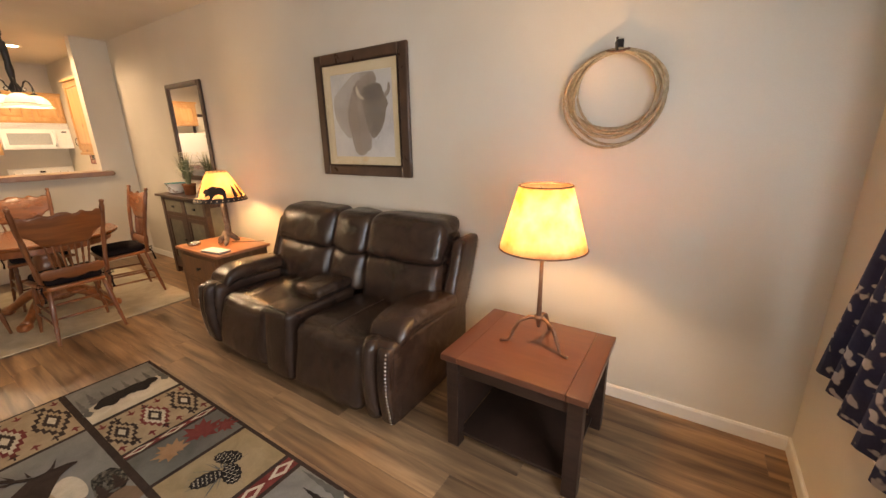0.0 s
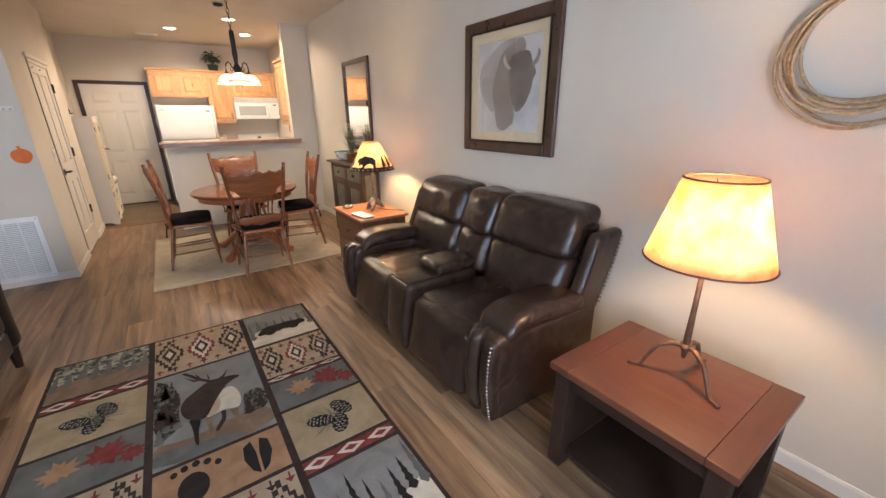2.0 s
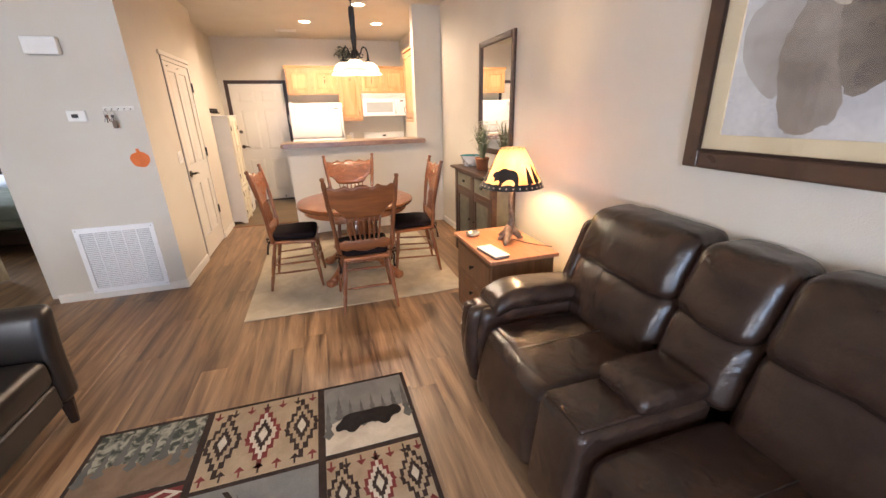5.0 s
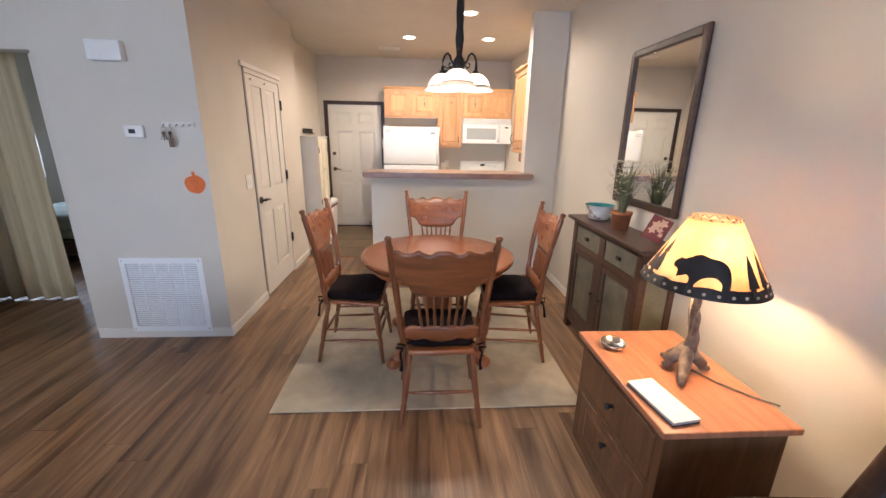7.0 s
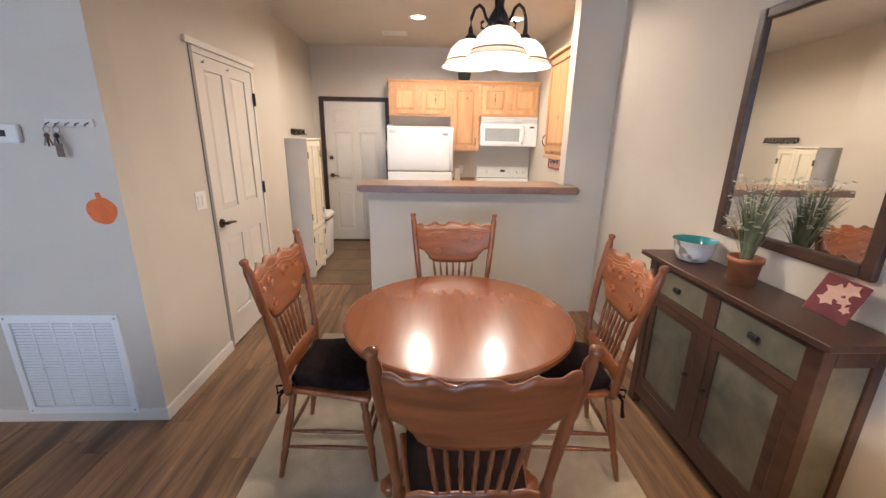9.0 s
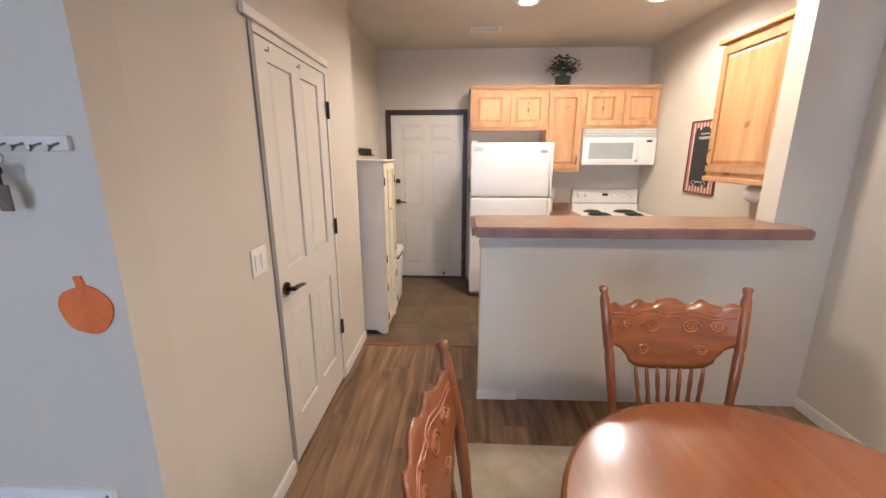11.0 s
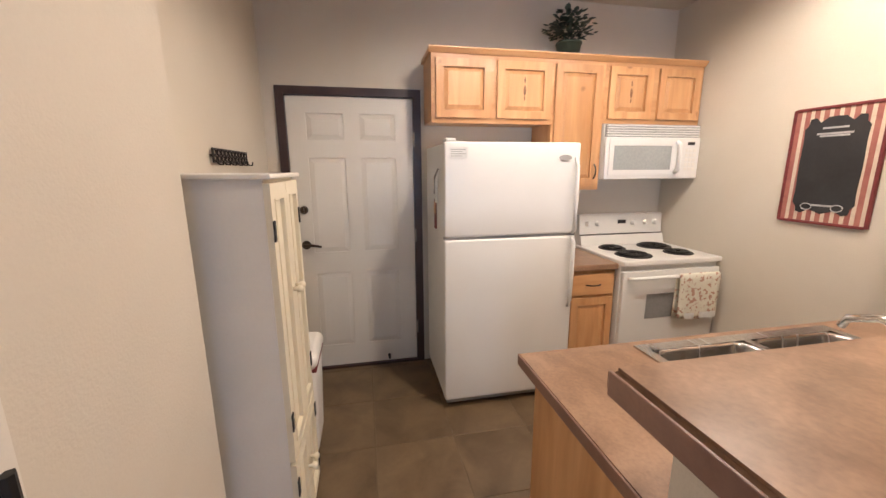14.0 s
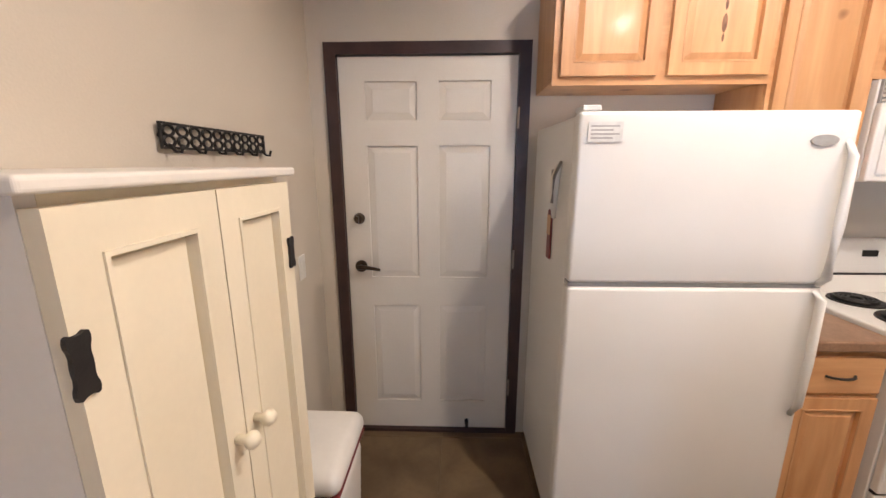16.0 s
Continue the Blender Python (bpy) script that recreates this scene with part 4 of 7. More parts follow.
part("hem", rbox(bm_new(), .0765, .079, .412, .722, .500, .545, .002, 1, 6, (0, 0, 0), lambda p: Vector((p.x + .004 * math.sin(p.y * 40), p.y, p.z))), M_PAPER, cloth, "plain white hem")

# ---- loveseat ----
ls = thing("loveseat", pose(-1.99, 1.77, 0), "dark brown leather reclining loveseat with a centre console", "sofa")
nail_me = mesh_of("nailhead", lathe(bm_new(), [(.0075, 0), (.0068, .003), (.004, .0055), (.0012, .0065)], 8), M_NAIL, True)
H = .93


def sway(amount, freq, seed):
    def f(p):
        n = noise.noise(Vector((p.x * freq + seed, p.y * freq, p.z * freq))) + .5 * noise.noise(Vector((p.x * freq * 2.3, p.y * freq * 2.3 + seed, p.z * freq * 2.3)))
        return p + Vector((n * amount * .5, n * amount, n * amount))
    return f


def recline(p, foot=.42, lean=.30):
    """Leans a back cushion rearwards above foot height."""
    dz = p.z - foot
    return Vector((p.x, p.y + lean * dz * (1 + .25 * dz), p.z))


part("base", rbox(bm_new(), -H + .05, H - .05, .06, .84, .02, .30, .03, 2), M_LEATHER, ls)
wr = sway(.010, 6, 3.1)
for side_ in (-1, 1):
    x0, x1 = sorted((side_ * .135, side_ * .72))
    bm = bm_new()
    rbox(bm, x0 + .006, x1 - .006, .05, .60, .29, .455, .055, 4, 7, (0, 0, .022), wr)
    part("seat", bm, M_LEATHER, ls, smooth=True)
    bm = bm_new()

    def drop(p):
        q = wr(p)
        q.y += -.030 * math.cos((p.z - .05) / .36 * 2.6) + .012
        return q
    rbox(bm, x0 + .008, x1 - .008, -.015, .17, .055, .452, .060, 4, 7, (0, .012, 0), drop)
    part("footrest_panel", bm, M_LEATHER, ls, smooth=True)
    # arm: side panel, rounded front, pad on top
    a0, a1 = sorted((side_ * .715, side_ * H))
    bm = bm_new()

    def front_curve(p):
        q = Vector(p)
        if q.y < .2:
            q.y += .045 * ((q.z - .30) / .3) ** 2
        return q
    rbox(bm, a0, a1, .0, .80, .03, .52, .045, 4, 5, (.008, 0, 0), front_curve)
    arm = part("arm", bm, M_LEATHER, ls, smooth=True)
    bm = bm_new()

    def pad_bend(p):
        q = wr(p)
        if q.y < .22:
            q.z -= 3.2 * (.22 - q.y) ** 2
        q.z -= .05 * max(0, q.y - .3)
        return q
    rbox(bm, a0 - .014, a1 + .020, .085, .66, .505, .605, .048, 4, 8, (0, 0, .014), pad_bend)
    part("arm_pad", bm, M_LEATHER, arm, smooth=True)
    xe = side_ * (H - .042)
    bm = bm_new()
    rbox(bm, xe - .042, xe + .042, -.022, .05, .05, .500, .022, 3, 5, (0, .006, 0), front_curve)
    strip = part("front_strip", bm, M_LEATHER, arm, smooth=True)
    for i in range(21):
        z = .07 + .0208 * i
        y = -.022 + .045 * ((z - .30) / .3) ** 2 - .004
        piece("nailhead", nail_me, strip, (side_ * (H - .012), y + .003, z), (radians(90), 0, side_ * radians(25)))
    xi = side_ * (H - .136)
    part("front_roll", rbox(bm_new(), xi - .045, xi + .045, -.040, .10, .05, .525, .042, 4, 5, (0, .01, 0), front_curve), M_LEATHER, arm, smooth=True)
    # wing beside the back
    bm = bm_new()

    def wing(p):
        t = (p.z - .45) / .45
        return Vector((p.x, p.y + .20 * t - .02 * t * t, p.z))
    rbox(bm, side_ * .885 - .042, side_ * .885 + .042, .56, .80, .44, .90, .035, 3, 5, (.006, 0, 0), wing)
    w = part("wing", bm, M_LEATHER, ls, smooth=True)
    for i in range(18):
        z = .50 + .0212 * i
        t = (z - .45) / .45
        piece("nailhead", nail_me, w, (side_ * .9335, .775 + .20 * t - .02 * t * t, z), (0, side_ * radians(90), 0))
    # back cushions: lower lumbar pad and upper head pad
    b0, b1 = sorted((side_ * .175, side_ * .815))
    for nm, z0, z1, y0, y1, bl in (("back_cushion", .40, .755, .540, .78, .038), ("head_cushion", .715, 1.005, .510, .76, .022)):
        bm = bm_new()
        rbox(bm, b0, b1, y0, y1, z0, z1, .07, 4, 8, (.0, bl, .012), lambda p: recline(wr(p)))
        part(nm, bm, M_LEATHER, ls, smooth=True)
for nm, z0, z1, y0, y1, bl in (("back_cushion", .45, .745, .545, .78, .035), ("head_cushion", .715, .995, .515, .76, .02)):
    bm = bm_new()
    rbox(bm, -.172, .172, y0, y1, z0, z1, .06, 4, 7, (0, bl, .012), lambda p: recline(wr(p)))
    part(nm, bm, M_LEATHER, ls, smooth=True)
part("back_shell", rbox(bm_new(), -.82, .82, .70, .86, .10, .93, .05, 3, 4, (0, 0, 0), lambda p: recline(p, .42, .13)), M_LEATHER, ls, smooth=True)
con = part("console", rbox(bm_new(), -.130, .130, -.012, .56, .05, .50, .035, 4, 6, (0, .01, .0), lambda p: Vector((p.x, p.y - .02 * math.cos((p.z - .05) / .4 * 2.4), p.z))), M_LEATHER, ls, smooth=True)
part("cup_tray", rbox(bm_new(), -.108, .108, .02, .27, .496, .512, .010, 2), M_LEATHER, con, smooth=True)
part("lid", rbox(bm_new(), -.126, .126, .25, .56, .50, .575, .032, 4, 6, (0, .0, .014), wr), M_LEATHER, con, smooth=True)
for sx in (-.8, .8):
    for y in (.1, .78):
        tube(bm := bm_new(), [(sx, y, 0), (sx, y, .03)], .03, 12)
        part("foot", bm, M_BLACK, ls)
# stitched seams
for sx in (-.43, .43):
    tube(bm := bm_new(), [(sx, .075 + .02 * i, .478 + .001 * math.sin(i)) for i in range(24)], .0022, 5)
    part("seam", bm, M_LEATHER2, ls)

# ---- end table with iron lamp ----
et = thing("end_table", pose(-.475, 2.165, 0), "square red-brown topped end table with dark legs", "table")
part("tabletop", rbox(bm_new(), -.2515, .2515, -.297, .297, .492, .524, .003), M_CHERRY, et)
for sx in (-1, 1):
    x0, x1 = sorted((sx * .252, sx * .342))
    part("breadboard_end", rbox(bm_new(), x0, x1, -.297, .297, .492, .5238, .004, 2), M_CHERRYX, et)
for sx in (-1, 1):
    for sy in (-1, 1):
        part("leg", rbox(bm_new(), sx * .29 - .032, sx * .29 + .032, sy * .245 - .032, sy * .245 + .032, 0, .4915, .004), M_ESPRESSO, et)
for sy in (-1, 1):
    part("apron", rbox(bm_new(), -.257, .257, sy * .25 - .011, sy * .25 + .011, .415, .491, .003), M_ESPRESSO, et)
    part("apron", rbox(bm_new(), sy * .295 - .011, sy * .295 + .011, -.212, .212, .415, .491, .003), M_ESPRESSO, et)
part("side_panel", rbox(bm_new(), -.291, -.279, -.212, .212, .07, .414, .002), M_ESPRESSO, et)
part("back_panel", rbox(bm_new(), -.257, .257, .225, .237, .07, .414, .002), M_ESPRESSO, et)
part("lower_shelf", rbox(bm_new(), -.278, .278, -.24, .224, .05, .069, .003), M_ESPRESSO, et)

lampA = thing("table_lamp", pose(-.458, 2.207, .5247), "lit iron tripod table lamp with a parchment shade", "lamp", "table lamps")
for a in (205, 335, 85):
    d = Vector((math.cos(radians(a)), math.sin(radians(a)), 0))
    pts = [d * .005 + Vector((0, 0, .135)), d * .045 + Vector((0, 0, .137)), d * .09 + Vector((0, 0, .115)), d * .118 + Vector((0, 0, .065)), d * .14 + Vector((0, 0, .012)), d * .155 + Vector((0, 0, .006)), d * .185 + Vector((0, 0, .006))]
    part("leg", tube(bm_new(), pts, [.010, .010, .009, .009, .008, .006, .008], 8), M_RUST, lampA, smooth=True)
part("stem", tube(bm_new(), [(0, 0, .085), (0, 0, .13), (0, 0, .30), (0, 0, .54)], [.008, .014, .010, .009], 10), M_RUST, lampA, smooth=True)
part("collar", lathe(bm_new(), [(.02, .125), (.024, .135), (.02, .147)], 14), M_RUST, lampA, smooth=True)
part("socket", lathe(bm_new(), [(.016, .54), (.018, .60)], 12), M_BLACK, lampA)
part("bulb", lathe(bm_new(), [(.010, .60), (.014, .61), (.017, .632), (.013, .652), (.004, .660)], 14), M_BULB, lampA, "glowing bulb", smooth=True)


def cone_shade(parent, r0, z0, r1, z1, material, label, n=36):
    bm = bm_new()
    rings = []
    for r, z in ((r0, z0), ((r0 + r1) / 2, (z0 + z1) / 2), (r1, z1), (r1 - .002, z1), ((r0 + r1) / 2 - .002, (z0 + z1) / 2), (r0 - .002, z0)):
        rings.append([bm.verts.new((r * math.cos(2 * math.pi * i / n), r * math.sin(2 * math.pi * i / n), z)) for i in range(n)])
    for a, b in zip(rings, rings[1:] + rings[:1]):
        for i in range(n):
            bm.faces.new((a[i], a[(i + 1) % n], b[(i + 1) % n], b[i]))
    return part("shade", bm, material, parent, label, smooth=True)


sh = cone_shade(lampA, .200, .490, .117, .779, M_PARCH, "mottled parchment shade")
for r, z in ((.2005, .491), (.1175, .778)):
    tube(bm := bm_new(), [(r * math.cos(i / 20 * math.pi), r * math.sin(i / 20 * math.pi), z) for i in range(40)], .0035, 6, True)
    part("lacing", bm, M_RUST, sh, "brown laced rim", smooth=True)
for a in (0, 120, 240):
    tube(bm := bm_new(), [(.012 * math.cos(radians(a)), .012 * math.sin(radians(a)), .735), (.116 * math.cos(radians(a)), .116 * math.sin(radians(a)), .76)], .002, 5)
    part("spider_arm", bm, M_BLACK, sh)
lamp("lamp_bulb_light", 'POINT', pose(-.458, 2.207, .5247 + .63), 27, WARM, .04)

# ---- side table with the bear lamp ----
st = thing("side_table", pose(-3.50, 2.28, 0), "oak side table cabinet with a honey-coloured top", "table")
part("tabletop", rbox(bm_new(), -.355, .355, -.25, .25, .580, .606, .005, 2), M_SIDETOP, st)
part("carcass", slab_with_holes(bm_new(), -.33, .33, .0, .5795, [(-.29, .29, .33, .54), (-.29, .29, .05, .30)], -.225, .21, along_x(0)), M_SIDEBODY, st)
part("back_board", box(bm_new(), -.33, .33, .2105, .225, 0, .5795), M_SIDEBODY, st)
dr = part("drawer_front", rbox(bm_new(), -.288, .288, -.228, -.205, .335, .535, .005, 2), M_SIDEBODY, st)
dd = part("door", rbox(bm_new(), -.288, .288, -.226, -.205, .055, .295, .004), M_SIDEBODY, st)
for p_, z in ((dr, .435), (dd, .23)):
    lathe(bm := bm_new(), [(.010, 0), (.008, .012), (.016, .022), (.014, .03)], 12, m=Matrix.Translation((0, -.228, z)) @ Matrix.Rotation(radians(90), 4, 'X'))
    part("knob", bm, M_BLACK, p_, smooth=True)
frustum(bm := bm_new(), -.22, .22, .09, .26, .02, -.2262, -.232, along_x(0))
part("panel", bm, M_SIDEBODY, dd)

bl = thing("table_lamp", pose(-3.505, 2.342, .6065), "lit antler lamp with a painted bear shade", "lamp", "table lamps")
for a, ln in ((200, .105), (322, .15), (80, .10), (255, .085)):
    d = Vector((math.cos(radians(a)), math.sin(radians(a)), 0))
    pts = [Vector((0, 0, .11)) + d * .005, d * .03 + Vector((0, 0, .07)), d * .07 + Vector((0, 0, .034)), d * .7 * ln + Vector((0, 0, .022)), d * ln + Vector((0, 0, .016))]
    part("root", tube(bm_new(), pts, [.026, .026, .022, .017, .010], 8), M_STONEWHITE, bl, "gnarled branch-like foot", smooth=True)
part("stem", tube(bm_new(), [(0, 0, .07), (.012, .006, .16), (-.01, .004, .24), (.008, -.006, .32), (0, 0, .42)], [.030, .023, .016, .015, .013], 10), M_STONEWHITE, bl, smooth=True)
part("tine", tube(bm_new(), [(.008, 0, .17), (.045, -.02, .22), (.06, -.03, .275), (.058, -.034, .31)], [.014, .011, .008, .003], 8), M_STONEWHITE, bl, smooth=True)
part("tine", tube(bm_new(), [(-.008, 0, .2), (-.04, .01, .25), (-.05, .01, .32)], [.012, .009, .003], 8), M_STONEWHITE, bl, smooth=True)
part("bulb", lathe(bm_new(), [(.010, .42), (.014, .51), (.017, .53), (.012, .55), (.004, .556)], 14), M_BULB, bl, "glowing bulb", smooth=True)
R0, Z0, R1, Z1 = .216, .405, .080, .664
sh = cone_shade(bl, R0, Z0, R1, Z1, M_PARCH2, "painted parchment shade with laced edges")


def on_shade(poly, out, n_sub=1):
    """Outline in (arc metres, height) laid on the cone, as a thin skin standing 2 mm off it."""
    bm = bm_new()
    rows = []
    poly = [(a * .80, Z0 + (z - .375) * .88) for a, z in poly]
    for off in (.0018, .0030):
        row = []
        for a, z in poly:
            r = R0 + (R1 - R0) * (z - Z0) / (Z1 - Z0) + off
            t = radians(out) + a / ((R0 + R1) / 2 + .02)
            row.append(bm.verts.new((r * math.cos(t), r * math.sin(t), z)))
        rows.append(row)
    n = len(poly)
    bm.faces.new(rows[1])
    bm.faces.new(rows[0][::-1])
    for i in range(n):
        bm.faces.new((rows[0][i], rows[0][(i + 1) % n], rows[1][(i + 1) % n], rows[1][i]))
    bmesh.ops.triangulate(bm, faces=bm.faces[:])
    bmesh.ops.recalc_face_normals(bm, faces=bm.faces)
    return bm


BEAR = [(-.115, .470), (-.112, .492), (-.100, .500), (-.092, .510), (-.082, .503), (-.06, .512), (-.03, .530), (.0, .532), (.03, .522), (.07, .520),
        (.10, .505), (.112, .480), (.110, .440), (.100, .405), (.075, .405), (.080, .430), (.070, .445), (.05, .455), (.015, .448), (-.005, .430),
        (-.015, .405), (-.04, .405), (-.030, .432), (-.045, .450), (-.062, .440), (-.085, .430), (-.075, .450), (-.09, .462)]
for ang in (-43, 77, 197):
    part("bear_figure", on_shade(soften(BEAR, 1), ang), M_BLACK, sh, "painted dark bear figure", smooth=False)
for ang, s in ((-98, 1.35), (12, 1.1), (32, 1.2), (118, 1.2), (138, 1.1), (248, 1.2)):
    tree = [(0, .405), (-.004, .405), (-.004, .42), (-.024, .42), (-.010, .45), (-.020, .45), (-.008, .48), (-.016, .48), (0, .53), (.016, .48), (.008, .48), (.020, .45), (.010, .45), (.024, .42), (.004, .42), (.004, .405)]
    part("tree_figure", on_shade([(a * s, .405 + (z - .405) * s) for a, z in tree[1:]], ang), M_BLACK, sh)
bm = bm_new()
N = 48
rings = []
for z, o in ((Z0 - .004, .003), (Z0 + .034, .0035)):
    r = R0 + (R1 - R0) * (z - Z0) / (Z1 - Z0) + o
    rings.append([bm.verts.new((r * math.cos(2 * math.pi * i / N), r * math.sin(2 * math.pi * i / N), z + (.004 * math.sin(i * 2.2) if z > Z0 else 0))) for i in range(N)])
for i in range(N):
    bm.faces.new((rings[0][i], rings[0][(i + 1) % N], rings[1][(i + 1) % N], rings[1][i]))
thicken(bm, -.0012)
band = part("dark_band", bm, M_BLACK, sh, "dark painted lower band")
dot = mesh_of("stitch", lathe(bm_new(), [(.006, -.002), (.006, .002)], 6), M_HORN)
for i in range(30):
    a = 2 * math.pi * i / 30
    r = R0 + .0048 - .010
    piece("stitch", dot, band, ((R0 - .003) * math.cos(a), (R0 - .003) * math.sin(a), Z0 + .013), (radians(90), 0, a + radians(90)))
tube(bm := bm_new(), [((R1 + .003) * math.cos(i / 15 * math.pi), (R1 + .003) * math.sin(i / 15 * math.pi), Z1 - .004 - .018 * (i % 2)) for i in range(30)], .0025, 5, True)
part("lacing", bm, M_RUST, sh, "zigzag leather lacing")
tube(bm := bm_new(), [(.02, .02, .012), (.10, .07, .006), (.18, .13, .006), (.25, .20, .006)], .004, 6)
part("cord", bm, M_STONEWHITE, bl, smooth=True)
lamp("bear_lamp_light", 'POINT', pose(-3.505, 2.342, .6065 + .53), 28, WARM, .04)
dish = tagged(part("glass_dish", lathe(bm_new(), [(.02, .607), (.048, .609), (.055, .622), (.056, .634), (.052, .634), (.050, .622), (.01, .615)], 22, (-3.70, 2.13)), M_STEEL, smooth=True),
              "small round silvery dish on the side table", "dish")
bk = thing("booklet", pose(-3.30, 2.115, .6065, 0, 0, 8), "pale folded booklet lying on the side table", "booklet")
part("cover", rbox(bm_new(), -.12, .12, -.055, .055, .014, .018, .001), M_PAPER, bk)
part("pages", rbox(bm_new(), -.118, .118, -.053, .053, .004, .0139, .001), M_APPGREY, bk)
part("back_cover", rbox(bm_new(), -.12, .12, -.055, .055, 0, .0039, .001), M_ESPRESSO, bk)

# ---- framed print ----
pic = thing("framed_picture", pose(-2.04, YW - .0005, 1.688), "brown framed print of a bison with a tan mat", "picture")
PW, PH, FW = .452, .442, .075
for nm, x0, x1, z0, z1 in (("frame_side", -PW, -PW + FW, -PH, PH), ("frame_side", PW - FW, PW, -PH, PH), ("frame_side", -PW + FW, PW - FW, PH - FW, PH), ("frame_side", -PW + FW, PW - FW, -PH, -PH + FW)):
    bm = bm_new()
    rbox(bm, x0, x1, -.034, -.002, z0, z1, .012, 3)
    part(nm, bm, M_PICFRAME, pic)
slab_with_holes(bm := bm_new(), -PW + FW - .002, PW - FW + .002, -PH + FW - .002, PH - FW + .002, [(-PW + FW + .010, PW - FW - .010, -PH + FW + .010, PH - FW - .010)], -.037, -.030, along_x(0))
part("inner_lip", bm, M_ESPRESSO, pic)
part("backing", box(bm_new(), -PW + .02, PW - .02, -.006, -.001, -PH + .02, PH - .02), M_ESPRESSO, pic)
slab_with_holes(bm := bm_new(), -PW + FW, PW - FW, -PH + FW, PH - FW, [(-.305, .305, -.298, .295)], -.0175, -.008, along_x(0))
part("mat_board", bm, M_MAT, pic)
pr = part("print", box(bm_new(), -.305, .305, -.010, -.007, -.298, .295), M_SKYPRINT, pic, "misty bison print")
BACK = [(-.29, .133), (-.223, .182), (-.14, .238), (-.062, .285), (.031, .291), (.111, .291), (.144, .283), (.164, .234), (.034, .127), (-.103, .032), (-.112, -.19), (-.214, -.113), (-.287, -.01)]
MANE = [(-.05, .223), (.033, .264), (.112, .291), (.15, .272), (.17, .218), (.034, .127), (.036, -.044), (.088, -.176), (.067, -.255), (.04, -.25), (.014, -.282), (-.041, -.290), (-.09, -.266), (-.124, -.139), (-.149, -.003), (-.124, .08), (-.091, .159)]
HEAD = [(.016, .19), (.094, .209), (.173, .212), (.209, .186), (.222, .134), (.252, .095), (.26, .058), (.235, .038), (.229, -.017), (.198, -.089), (.153, -.14), (.097, -.175), (.058, -.116), (.029, -.021), (.011, .106)]
BROW = [(.027, .183), (.095, .204), (.174, .207), (.207, .18), (.217, .13), (.183, .095), (.103, .089), (.035, .11)]


def woolly(poly, amount):
    """Outline rounded, then roughened like fur."""
    return [(a + amount * math.sin(i * 2.4), b + amount * math.cos(i * 3.1)) for i, (a, b) in enumerate(soften(poly))]


for nm, poly, fuzz, d, mat_, lab in (("bison_back", BACK, .002, .0108, M_FLANK, "misty pale bison back"), ("bison_mane", MANE, .004, .0113, M_MANE, "tawny shaggy mane"),
                                     ("bison_head", HEAD, .004, .0118, M_BISON, "darker bison head"), ("bison_brow", BROW, .005, .0123, M_BISONDARK, "dark woolly brow")):
    part(nm, prism(bm_new(), woolly(poly, fuzz), -d - .0004, -d, along_x(0)), mat_, pr, lab)
part("eye", prism(bm_new(), soften([(.085, .042), (.098, .05), (.110, .04), (.098, .032)], 1), -.0132, -.0128, along_x(0)), M_BROW, pr)
part("muzzle", prism(bm_new(), soften([(.10, -.06), (.16, -.05), (.17, -.09), (.13, -.14), (.09, -.13)]), -.0127, -.0123, along_x(0)), M_BISONDARK, pr, "dark muzzle")
part("horn", prism(bm_new(), soften([(-.031, .208), (-.045, .178), (-.036, .144), (-.003, .113), (.032, .105), (.031, .121), (-.007, .144), (-.021, .178)], 1), -.0138, -.0134, along_x(0)), M_HORN, pr, "pale horn")
part("horn", prism(bm_new(), soften([(.226, .136), (.257, .154), (.265, .201), (.279, .209), (.29, .172), (.274, .132), (.241, .108)], 1), -.0138, -.0134, along_x(0)), M_MANE, pr, "brown horn")
part("glazing", box(bm_new(), -PW + FW, PW - FW, -.0275, -.0255, -PH + FW, PH - FW), M_GLASS, pic).visible_shadow = False

# ---- rope coil on a hook ----
rope = thing("rope_coil", pose(-.30, YW, 1.68), "coiled tan lariat rope hung on the wall", "rope")
rng = random.Random(5)
for k in range(10):
    rx, rz = .203 + rng.uniform(-.022, .028), .206 + rng.uniform(-.026, .03)
    ox, oz = rng.uniform(-.016, .012), .225 - rz + rng.uniform(-.012, .004)
    ph = rng.uniform(0, 6)
    pts = []
    for i in range(56):
        a = 2 * math.pi * i / 56
        lift = .018 + .005 * k + .006 * math.sin(2 * a + ph)
        pts.append((ox + rx * math.sin(a) + .004 * math.sin(3 * a + ph), -lift, oz + rz * math.cos(a)))
    part("loop", tube(bm_new(), pts, .0066, 6, True), M_ROPE, rope, smooth=True)
tube(bm := bm_new(), [(-.045, -.012, .225), (-.045, -.062, .222), (-.02, -.074, .214), (.03, -.074, .214), (.05, -.062, .222), (.05, -.012, .228)], .006, 8)
part("honda_wrap", bm, M_RUST, rope, "dark wrapped knot", smooth=True)
hk = thing("wall_hook", pose(-.30, YW, 1.93), "dark iron wall hook holding a rope", "hook")
part("plate", rbox(bm_new(), -.016, .016, -.006, 0, -.035, .030, .004), M_BLACK, hk)
part("prong", tube(bm_new(), [(0, -.005, -.01), (0, -.05, -.03), (0, -.085, -.028), (0, -.095, .0), (0, -.09, .02)], .007, 8), M_BLACK, hk, smooth=True)

